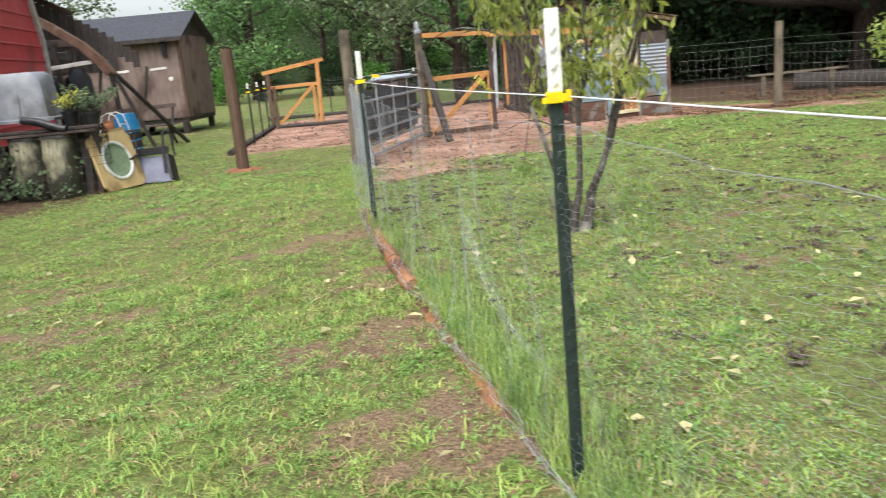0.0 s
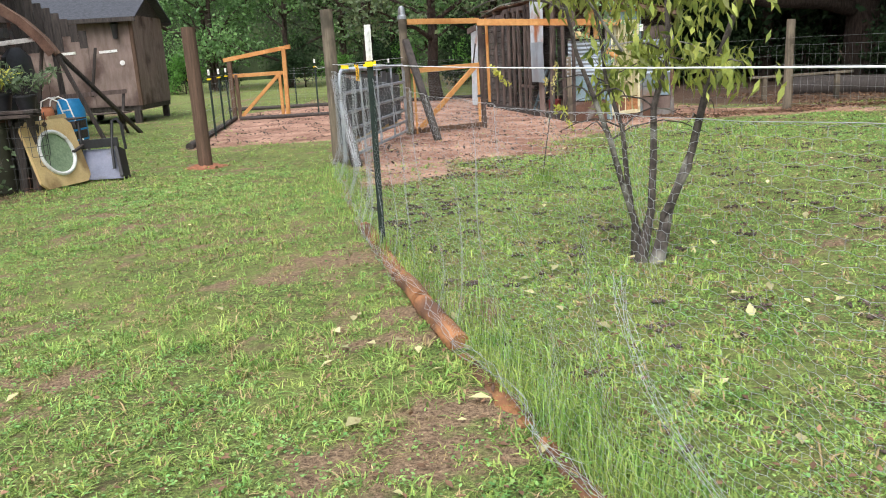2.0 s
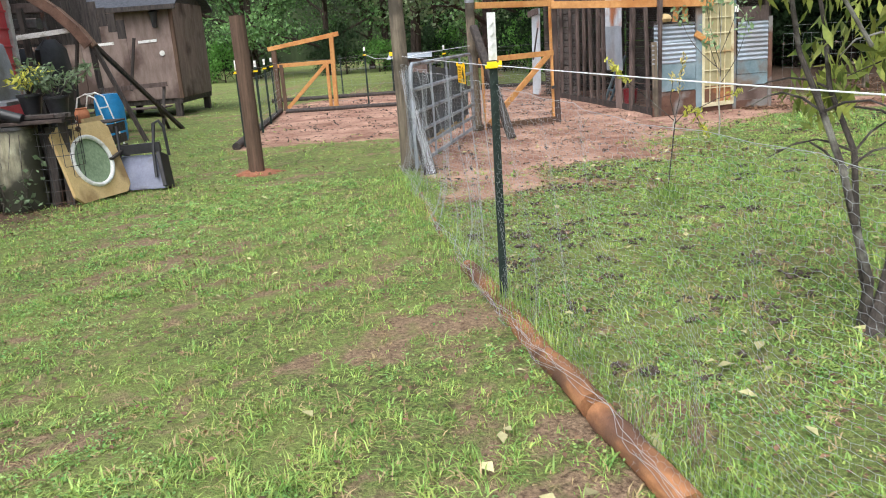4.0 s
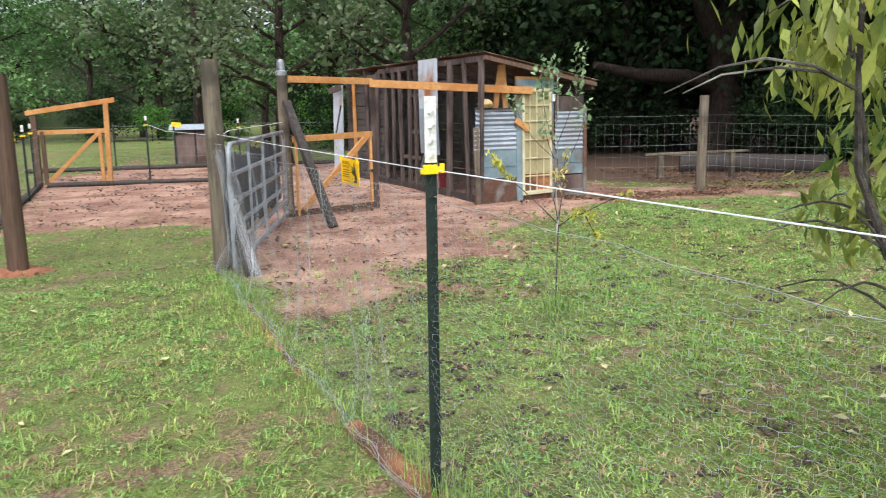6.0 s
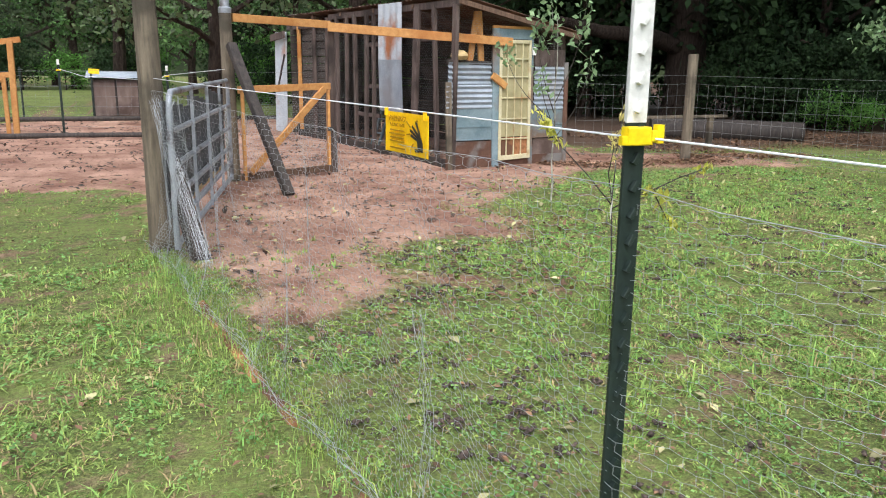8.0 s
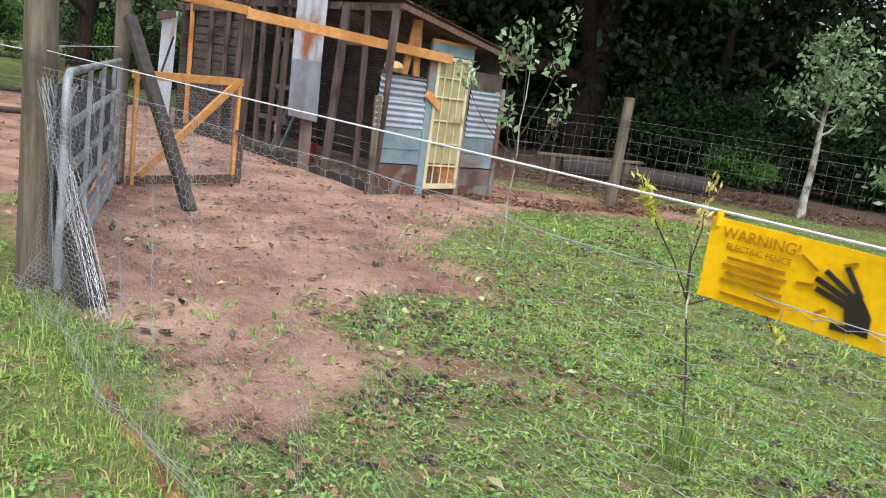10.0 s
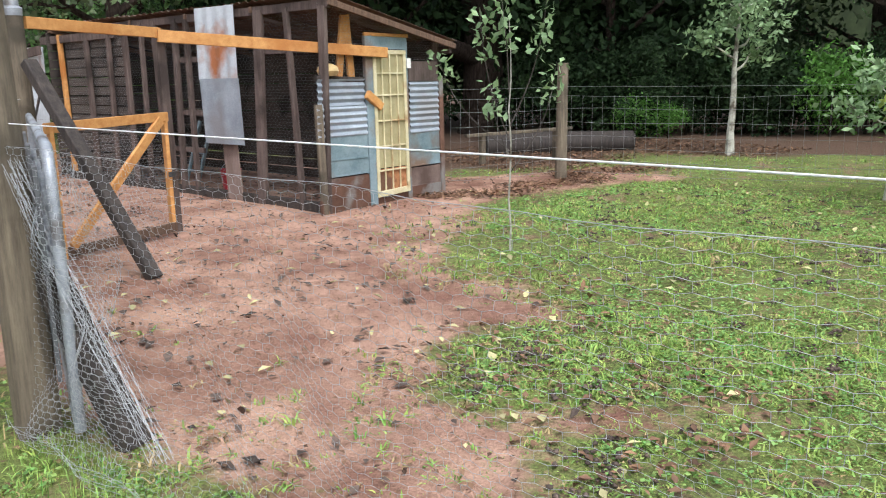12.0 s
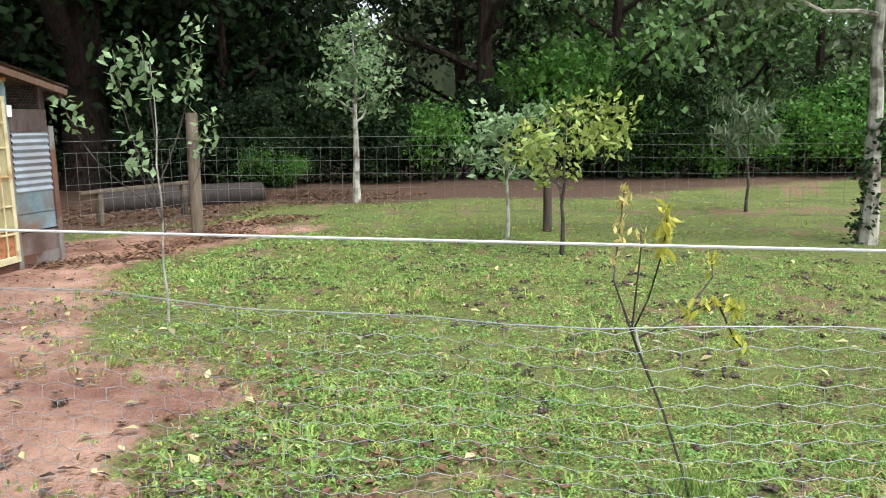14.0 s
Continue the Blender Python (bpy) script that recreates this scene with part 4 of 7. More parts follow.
# old timbers under the net
rs = np.random.RandomState(3)
for (x0, y0_), (x1, y1_) in (((-1.30, 11.3), (-1.06, 9.2)), ((-1.03, 9.05), (-0.86, 7.95)), ((-0.89, 8.3), (-0.45, 6.05)), ((-0.44, 5.97), (-0.27, 5.3)), ((-0.25, 5.2), (-0.06, 4.35)), ((-0.02, 4.25), (0.25, 3.1))):
    n = 7
    q = [(x0 + (x1 - x0) * i / n + rs.normal() * 0.004, y0_ + (y1_ - y0_) * i / n, (-0.05 if y1_ > 7.5 else 0.015 if y1_ > 5.2 else -0.045) + rs.normal() * 0.008) for i in range(n + 1)]
    tagged(part("landscape_timber", Geo().tube(q, [0.06 + rs.uniform(-0.002, 0.002) for _ in q], 10), WOOD_LOG, None, "", q[0]), "orange-brown half-sunk round timber lying in the grass", "timber", "timbers under the net")

# ---- red barn ----
barn = thing("red_barn", (-9.5, 15.2, 0), "red ribbed metal barn with grey corner trim", "barn", kind="thing")
K1, K2 = Vector((-7.6, 12.45, 0)), Vector((-8.75, 18.0, 0))
kd = (K2 - K1).normalized()
kn = Vector((kd.y, -kd.x, 0))


def kp(s, z, off=0.0):
    return K1 + kd * s + kn * off + Vector((0, 0, z))


KL = (K2 - K1).length
outline = [(0, 0.14), (KL, 0.14), (KL, 2.62), (KL - 0.75, 4.1), (KL / 2, 4.9), (0.75, 4.1), (0, 2.62)]
g = Geo().add([kp(s, z, o) for o in (0, -0.04) for s, z in outline], [tuple(range(7)), tuple(range(13, 6, -1))] + [(i, i + 7, (i + 1) % 7 + 7, (i + 1) % 7) for i in range(7)])
gw_ = part("gable_wall", g, RED_METAL, barn)
z = 0.4
while z < 4.6:
    ins = 0 if z < 2.62 else (z - 2.62) * 0.507 if z < 4.1 else 0.75 + (z - 4.1) * 2.5
    part("rib", Geo().beam(kp(ins + 0.04, z, 0.012), kp(KL - ins - 0.04, z, 0.012), 0.03, 0.045, bev=0.012), RED_METAL, gw_)
    z += 0.31
sw = part("side_wall", Geo().beam((-14.5, 12.44, 1.36), (-7.62, 12.44, 1.36), 0.04, 2.44, bev=0.004), RED_METAL, barn)
for k in range(8):
    part("rib", Geo().beam((-14.5, 12.408, 0.33 + 0.31 * k), (-7.62, 12.408, 0.33 + 0.31 * k), 0.03, 0.045, bev=0.012), RED_METAL, sw)
part("corner_trim", Geo().beam(kp(0.03, 0.02, 0.02), kp(0.03, 2.64, 0.02), 0.16, 0.16), TRIM, barn)
part("corner_trim", Geo().beam(kp(KL - 0.03, 0.02, 0.02), kp(KL - 0.03, 2.64, 0.02), 0.12, 0.12), TRIM, barn)
for s0, s1 in ((0.02, 0.78), (KL - 0.02, KL - 0.78)):
    part("rake_trim", Geo().beam(kp(s0, 2.6, 0.02), kp(s1, 4.12, 0.02), 0.14, 0.14), TRIM, barn)
part("eave_beam", Geo().beam((-14.5, 12.46, 2.63), (-7.65, 12.46, 2.63), 0.06, 0.06), TRIM, barn)
part("roof", Geo().beam((-14.5, 12.62, 3.3), (-7.5, 12.62, 3.3), 0.05, 0.3).add([(-14.5, 12.6, 3.15), (-7.45, 12.6, 3.15), (-7.5, 13.2, 4.15), (-14.5, 13.2, 4.15), (-7.9, 15.2, 4.95), (-14.5, 15.2, 4.95), (-8.5, 17.3, 4.15), (-14.5, 17.3, 4.15), (-8.7, 18.1, 2.6), (-14.5, 18.1, 2.6)],
     [(0, 1, 2, 3), (3, 2, 4, 5), (5, 4, 6, 7), (7, 6, 8, 9)]), RUST, barn, "rusty brown barn roof")
part("back_wall", Geo().beam((-14.5, 18.1, 1.36), (-8.8, 18.1, 1.36), 0.04, 2.6), RED_METAL, barn)
part("end_wall", Geo().beam((-14.5, 12.5, 1.9), (-14.5, 18.1, 1.9), 0.04, 4.0), RED_METAL, barn)
for k in range(4):
    part("stored_board", Geo().beam((-8.3 + 0.17 * k, 12.75, 2.2), (-8.25 + 0.17 * k, 12.9, 3.1), 0.1, 0.03), WOOD_POST, barn, "grey board stored under the eave")
lean = thing("lean_to", (-10.5, 9.6, 0), "lean-to roof on posts over the tractor beside the barn", "lean-to")
LX = -7.35
# Roof and posts run forward out of view to deepen the shade.
for k in range(9):
    part("roof_sheet", Geo().wave((-14.5 + 0.8 * k, 12.6, 3.16), (1, 0, 0), (0, -7.6, -0.54), 0.79, 7.6, 0.2, 0.014, along="h"), TIN_BROWN, lean)
part("rake_board", Geo().beam((LX, 12.6, 3.13), (LX, 4.95, 2.58), 0.05, 0.2), WOOD_GREY, lean, "weathered grey rake board")
for k in range(6):
    y = 12.3 - 1.4 * k
    part("purlin", Geo().beam((-14.5, y, 3.06 - 0.0715 * (12.3 - y)), (LX, y, 3.06 - 0.0715 * (12.3 - y)), 0.05, 0.12), WOOD_DARK, lean)
for x in (-14.2, -10.9, -7.5):
    part("post", Geo().beam((x, 5.1, -0.05), (x, 5.1, 2.55), 0.13, 0.13), WOOD_POST, lean)
# Unseen wall, added to keep daylight out from the left.
part("end_wall", Geo().beam((-14.5, 4.9, 1.4), (-14.5, 12.4, 1.4), 0.03, 2.6), RED_METAL, lean)
# vine on the barn corner
vine = thing("climbing_vine", kp(0.1, 0, 0.15), "dusty green vine climbing the barn corner", "vine")
r = np.random.RandomState(5)
g = Geo()
tips = []
for k in range(9):
    q = [kp(0.1 + 0.12 * k, 0, 0.12)]
    top = (2.55, 2.3, 2.1, 1.5, 1.3, 1.25, 1.2, 1.1, 0.95)[k]
    for i in range(1, 12):
        q.append(kp(0.1 + 0.12 * k * (1 - 0.5 * i / 11) + r.normal() * 0.05, top * i / 11, 0.12 + abs(r.normal()) * 0.05))
    g.tube(q, 0.006, 5)
    tips += q[1:]
part("stems", g, BARK_PEACH, vine)
pos = np.concatenate([np.array(t)[None] + r.normal(size=(9, 3)) * 0.075 for t in tips])
ob = new("leaves", cards("leaves", pos, r.uniform(0.05, 0.11, len(pos)), LEAF_VINE, tuple(vine["base"]), 0.7, None, 6, 0.08))
ob.parent = vine

# ---- tractor and implements ----
tr = thing("tractor", (-7.6, 8.5, 0), "small orange tractor with a dark grille parked by the barn", "tractor")


def hull(rings, cap=True):
    """Skin over equal rings of points."""
    n = len(rings[0])
    g = Geo()
    f = [(i * n + k, i * n + (k + 1) % n, i * n + n + (k + 1) % n, i * n + n + k) for i in range(len(rings) - 1) for k in range(n)]
    if cap:
        f += [tuple(range(n - 1, -1, -1)), tuple(range(len(rings) * n - n, len(rings) * n))]
    g.smooth = True
    return g.add([p for q in rings for p in q], f)


def sect(x, y, w, z0, z1, c):
    return [(x, y - w + c, z0), (x, y + w - c, z0), (x, y + w, z0 + c), (x, y + w, z1 - c), (x, y + w - c, z1), (x, y - w + c, z1), (x, y - w, z1 - c), (x, y - w, z0 + c)]


part("bonnet", hull([sect(-9.37, 8.45, 0.36, 0.52, 0.86, 0.09), sect(-8.5, 8.45, 0.36, 0.52, 0.88, 0.11), sect(-8.0, 8.45, 0.36, 0.5, 0.86, 0.13), sect(-7.68, 8.45, 0.35, 0.48, 0.8, 0.14), sect(-7.5, 8.45, 0.33, 0.47, 0.66, 0.09)]), ORANGE, tr, "orange bonnet")
part("grille", hull([[(-7.70, 8.16, 0.775), (-7.70, 8.74, 0.775), (-7.66, 8.74, 0.80), (-7.66, 8.16, 0.80)], [(-7.5, 8.16, 0.625), (-7.5, 8.74, 0.625), (-7.475, 8.74, 0.66), (-7.475, 8.16, 0.66)]]), BLACK_PLASTIC, tr, "black slanted grille")
part("side_grille", Geo().beam((-8.05, 8.085, 0.66), (-7.68, 8.095, 0.64), 0.02, 0.13), BLACK_PLASTIC, tr)
bum = part("bumper", hull([sect(-7.72, 8.45, 0.4, 0.27, 0.47, 0.05), sect(-7.5, 8.45, 0.4, 0.26, 0.47, 0.05), sect(-7.4, 8.45, 0.36, 0.28, 0.45, 0.05)]), STEEL_BLUE, tr, "grey steel bumper")
part("plate", Geo().beam((-7.385, 8.36, 0.37), (-7.385, 8.54, 0.37), 0.015, 0.12), STEEL_DARK, bum)
part("chassis", Geo().beam((-9.57, 8.45, 0.38), (-7.47, 8.45, 0.38), 0.4, 0.26), STEEL_DARK, tr)
part("headlight", Geo().lathe((-7.57, 8.14, 0.56), [(0.05, -0.03), (0.055, 0.0), (0.03, 0.03), (0, 0.035)], 12), GREY_PLASTIC, tr)


def wheel(x, y, rad, w):
    t = part("wheel", Geo().tube([(x, y - w * 0.6, rad), (x, y + w * 0.6, rad)], rad * 0.55, 20), STEEL_DARK, tr)
    g = Geo()
    prof = [(rad * 0.6, -w), (rad * 0.9, -w), (rad, -w * 0.7), (rad, w * 0.7), (rad * 0.9, w), (rad * 0.6, w)]
    n = 28
    g.add([(x + q * math.cos(k * 6.28318 / n), y + o, rad + q * math.sin(k * 6.28318 / n)) for q, o in prof for k in range(n)], [(i * n + k, i * n + (k + 1) % n, i * n + n + (k + 1) % n, i * n + n + k) for i in range(5) for k in range(n)])
    for k in range(n):
        a = k * 6.28318 / n
        g.beam((x + rad * math.cos(a), y - w * 0.9, rad + rad * math.sin(a)), (x + rad * math.cos(a + 0.12), y, rad + rad * math.sin(a + 0.12)), 0.03, 0.03)
    part("tyre", g, RUBBER, t)


wheel(-7.87, 8.0, 0.27, 0.09)
wheel(-7.87, 8.9, 0.27, 0.09)
wheel(-9.57, 7.85, 0.46, 0.14)
wheel(-9.57, 9.05, 0.46, 0.14)
part("seat", hull([sect(-9.67, 8.45, 0.22, 0.85, 0.95, 0.03), sect(-9.27, 8.45, 0.22, 0.85, 0.92, 0.03)]), BLACK_PLASTIC, tr)
part("steering_wheel", Geo().tube([(-8.45 + 0.06 * math.cos(q), 8.45 + 0.17 * math.sin(q), 1.05 + 0.15 * math.cos(q)) for q in np.linspace(0, 6.28, 17)], 0.014, 6), BLACK_PLASTIC, tr)
part("canopy", Geo().beam((-9.57, 9.3, 1.42), (-7.62, 9.3, 1.58), 0.9, 0.06, (0, 0, 1)), STEEL_BLUE, tr, "blue-grey sheet canopy")
part("canopy_post", Geo().beam((-8.39, 9.3, 0.5), (-8.22, 9.3, 1.5), 0.11, 0.09), WOOD_POST, tr, "pale canopy post")
blade = thing("box_blade", (-8.2, 10.4, 0), "dark rusty scraper blade standing by the barn", "implement")
rings = []
for f in (0.0, 0.33, 0.66, 1.0):
    c = Vector((-7.72 - 0.5 * f, 9.2 + 1.75 * f, 0.02))
    face = [c + Vector((0.24 - 0.34 * math.sin(q * 1.9), 0.03, 0.56 * q)) for q in np.linspace(0, 1, 8)]
    rings.append(face + [p + Vector((-0.03, 0.0, 0.0)) for p in reversed(face)])
part("mouldboard", hull(rings), STEEL_DARK, blade)
part("top_edge", Geo().beam((-7.82, 9.2, 0.58), (-8.32, 10.97, 0.58), 0.09, 0.05), STEEL_DARK, blade)
for k in range(6):
    part("tine", Geo().tube([(-8.3 - 0.1 * k, 9.9 + 0.25 * k, 0.05), (-8.35 - 0.1 * k, 10.0 + 0.25 * k, 0.75), (-8.65 - 0.1 * k, 10.1 + 0.25 * k, 1.05), (-8.85 - 0.1 * k, 10.1 + 0.25 * k, 1.0)], 0.03, 6), STEEL_DARK, blade)
part("end_plate", Geo().beam((-7.95, 9.15, 0.25), (-7.55, 9.15, 0.25), 0.03, 0.44), STEEL_DARK, blade)
part("frame_bar", Geo().beam((-8.25, 9.7, 0.72), (-8.95, 11.5, 0.75), 0.07, 0.07), STEEL_DARK, blade)
plank = thing("plank", (-7.35, 9.85, 0), "orange-brown plank lying on the ground wrapped in chain", "plank")
part("board", Geo().beam((-7.28, 9.1, 0.05), (-7.48, 10.65, 0.06), 0.2, 0.07), WOOD_NEW, plank)
for j, c in enumerate((0.25, 0.7)):
    ch = part("chain", Geo().tube([(-7.28 - 0.2 * c + 0.13 * math.cos(q) + 0.04 * math.sin(5 * q), 9.1 + 1.55 * c + 0.2 * math.sin(q) + 0.05 * math.sin(3 * q), 0.105 + 0.02 * math.sin(4 * q)) for q in np.linspace(0, 6.0, 26)], 0.014, 6), CHAIN, plank, "loose steel chain")
tagged(part("log_piece", Geo().tube([(-6.75, 6.5, 0.08), (-6.45, 6.75, 0.07), (-6.2, 6.95, 0.06)], [0.1, 0.09, 0.07], 12), WOOD_POST, None, "", (-6.1, 6.6, 0)), "grey weathered log lying in the grass", "log")
tagged(part("wooden_stake", Geo().beam((-6.35, 6.45, -0.05), (-6.37, 6.45, 0.5), 0.12, 0.1), WOOD_POST, None, "", (-6.35, 6.45, 0)), "short grey wooden stake at the yard edge", "stake")

# ---- clutter beside the barn ----


def barrel(x, y, rad, h, m, label, group="stained barrels"):
    b = thing("barrel", (x, y, 0), label, "barrel", group)
    prof = [(0, 0.0), (rad * 0.92, 0.0), (rad * 0.95, 0.03)]
    for k in range(13):
        f = k / 12
        prof.append((rad * (0.95 + 0.05 * math.sin(f * math.pi)) + (0.012 if k in (4, 8) else 0), 0.03 + f * (h - 0.06)))
    part("body", Geo().lathe((x, y, 0), prof + [(rad * 0.93, h)], 22), m, b)
    part("lid", Geo().lathe((x, y, h - 0.01), [(rad * 0.98, 0), (rad * 0.98, 0.03), (rad * 0.9, 0.035), (rad * 0.88, 0.015), (0, 0.015)], 22), STEEL_DARK, b)


barrel(-6.32, 12.05, 0.3, 0.92, CREAM, "stained cream barrel standing against the barn")
barrel(-5.83, 11.98, 0.27, 0.92, CREAM, "stained cream barrel standing against the barn")
barrel(-6.95, 12.1, 0.28, 0.8, WOOD_DARK, "dark rusted barrel under the vine")
cage = thing("wire_cage", (-5.45, 12.15, 0), "round dark wire cage filled with old wood", "cage")
for k in range(20):
    a = k * 6.28318 / 20
    part("upright_wire", Geo().tube([(-5.45 + 0.27 * math.cos(a), 12.15 + 0.27 * math.sin(a), 0), (-5.45 + 0.27 * math.cos(a), 12.15 + 0.27 * math.sin(a), 1.0)], 0.004, 4), STEEL_DARK, cage)
for k in range(8):
    part("hoop", Geo().tube([(-5.45 + 0.27 * math.cos(a), 12.15 + 0.27 * math.sin(a), 0.06 + 0.13 * k) for a in np.linspace(0, 6.2832, 21)], 0.004, 4), STEEL_DARK, cage)
for k in range(6):
    a = k * 1.1
    part("stick", Geo().beam((-5.45 + 0.15 * math.cos(a), 12.15 + 0.15 * math.sin(a), 0), (-5.45 + 0.13 * math.cos(a + 0.5), 12.15 + 0.13 * math.sin(a + 0.5), 0.85 + 0.05 * (k % 3)), 0.1, 0.06), WOOD_DARK, cage)
stack = thing("board_stack", (-6.0, 12.1, 0.95), "old boards laid across the barrels", "boards")
r = np.random.RandomState(8)
for k in range(9):
    y = 11.8 + 0.09 * (k % 5)
    part("board", Geo().beam((-6.9 + 0.1 * r.rand(), y, 0.97 + 0.05 * (k // 5)), (-5.3 + 0.15 * r.rand(), y + 0.05 * r.normal(), 0.98 + 0.05 * (k // 5)), 0.085, 0.04), WOOD_DARK if k % 3 else WOOD_GREY, stack)
tub = thing("plastic_tub", (-6.5, 12.6, 1.05), "large upturned light grey plastic tub", "tub")
part("shell", hull([[(-6.5 + sx_ * 0.48 * s, 12.45 + sy_ * 0.36 * s, z) for sx_, sy_ in ((-1, -0.7), (-0.7, -1), (0.7, -1), (1, -0.7), (1, 0.7), (0.7, 1), (-0.7, 1), (-1, 0.7))] for s, z in ((1.20, 1.16), (1.20, 1.20), (1.0, 1.22), (0.9, 1.67), (0.84, 1.84), (0.7, 1.90))]), GREY_PLASTIC, tub)
for sx_ in (-0.25, 0.1):
    part("rib", Geo().beam((-6.5 + sx_, 12.08, 1.27), (-6.5 + sx_ * 0.9, 12.14, 1.72), 0.05, 0.03), GREY_PLASTIC, tub)
tagged(part("drain_pipe", Geo().tube([(-6.25, 11.85, 1.2), (-6.0, 11.8, 1.16), (-5.7, 11.8, 1.05), (-5.6, 11.8, 1.02)], 0.06, 14), BLACK_PLASTIC, None, "", (-6.0, 11.8, 1.03)), "short black plastic pipe lying on the boards", "pipe")


def pot_plant(x, y, z, pot, leaf, label, h=0.35, seed=1, n=120, rad=0.16):
    p = thing("potted_plant", (x, y, z), label, "potted plant", "potted plants")
    part("pot", Geo().lathe((x, y, z), [(0, 0), (0.09, 0), (0.13, 0.2), (0.145, 0.2), (0.145, 0.23), (0.12, 0.23), (0.1, 0.18), (0, 0.18)], 16), pot, p)
    r = np.random.RandomState(seed)
    g = Geo()
    tips = []
    for k in range(9):
        a = k * 0.7
        e = Vector((x + rad * math.cos(a) * r.uniform(0.5, 1.6), y + rad * math.sin(a), z + 0.2 + h * r.uniform(0.4, 1.1)))
        g.tube([(x, y, z + 0.17), (x + (e.x - x) * 0.4, y + (e.y - y) * 0.4, z + 0.2 + h * 0.5), e], 0.004, 4)
        tips += [e, e.lerp(Vector((x, y, z + 0.25)), 0.35)]
    part("stems", g, BARK_PEACH, p)
    pos, ln = leaves_at(tips, n // 18 + 4, 0.06, 0.09, seed)
    ob = new("leaves", cards("leaves", pos, ln, leaf, (x, y, z), 0.35, None, seed, 0.06))
    ob.parent = p



# ---- trees ----


def limbs(base, height, r0, seed, nlimb=7, spread=0.35, start=0.3, lean=(0, 0), sub=3):
    """A tapered trunk with limbs: a Geo and the limb tips."""
    rs = np.random.RandomState(seed)
    base = Vector(base)
    g, tips = Geo(), []
    n = 8
    trunk = [base + Vector((lean[0] * (i / n) ** 1.4 + rs.normal() * 0.012 * height * (i > 0) * 0.4, lean[1] * (i / n) ** 1.4 + rs.normal() * 0.012 * height * (i > 0) * 0.4, height * 0.92 * i / n)) for i in range(n + 1)]
    trunk[0] -= Vector((0, 0, 0.1))
    g.tube(trunk, [r0 * (1.25 if i == 0 else 1) * (1 - 0.85 * i / n) + 0.004 for i in range(n + 1)], 8)
    tips.append(trunk[-1])
    for k in range(nlimb):
        f = start + (1 - start) * (k + rs.uniform(0, 0.6)) / nlimb
        f = min(f, 0.97)
        p = trunk[int(f * n)].lerp(trunk[min(n, int(f * n) + 1)], f * n - int(f * n))
        az = k * 2.4 + rs.uniform(-0.5, 0.5)
        L = height * spread * (1.15 - 0.75 * (f - start)) * rs.uniform(0.75, 1.2)
        up = rs.uniform(0.25, 0.8)
        q = [p]
        for i in range(1, 5):
            d = Vector((math.cos(az), math.sin(az), up)).normalized()
            q.append(q[-1] + d * L / 4 + Vector((rs.normal(), rs.normal(), rs.normal())) * L * 0.04)
            az += rs.normal() * 0.2
        rr = r0 * (1 - 0.8 * f) * 0.55
        g.tube(q, [rr * (1 - 0.2 * i) + 0.003 for i in range(5)], 6)
        tips += [q[-1], q[3]]
        for j in range(sub):
            a2 = az + rs.uniform(-1.4, 1.4)
            s = q[rs.randint(2, 5)]
            e = s + Vector((math.cos(a2), math.sin(a2), rs.uniform(-0.1, 0.9))) * L * rs.uniform(0.25, 0.5)
            g.tube([s, s.lerp(e, 0.5) + Vector((0, 0, 0.03 * L)), e], [rr * 0.4 + 0.002, rr * 0.3 + 0.002, 0.002], 5)
            tips += [e, s.lerp(e, 0.6)]
    return g, tips


def leaves_at(tips, per, radius, size, seed, flat=0.7):
    rs = np.random.RandomState(seed)
    pos = np.concatenate([np.array(t)[None] + rs.normal(size=(per, 3)) * np.array([1, 1, flat]) * radius * rs.uniform(0.6, 1.3) for t in tips])
    return pos, size * rs.uniform(0.6, 1.35, len(pos))


def tree(name, base, height, r0, seed, bark, leaf, label, category="tree", nlimb=7, spread=0.35, start=0.3, per=60, radius=0.5, size=0.2, aspect=0.5, lean=(0, 0), sub=3, droop=None, fold=0.0, group=""):
    t = thing(name, base, label, category, group)
    g, tips = limbs(base, height, r0, seed, nlimb, spread, start, lean, sub)
    part("trunk", g, bark, t)
    pos, ln = leaves_at(tips, per, radius, size, seed + 1)
    pos[:, 2] = np.maximum(pos[:, 2], base[2] + 0.05)
    me = cards("crown", pos, ln, leaf, base, aspect, droop, seed, fold)
    ob = new("crown", me)
    ob.parent = t
    return t


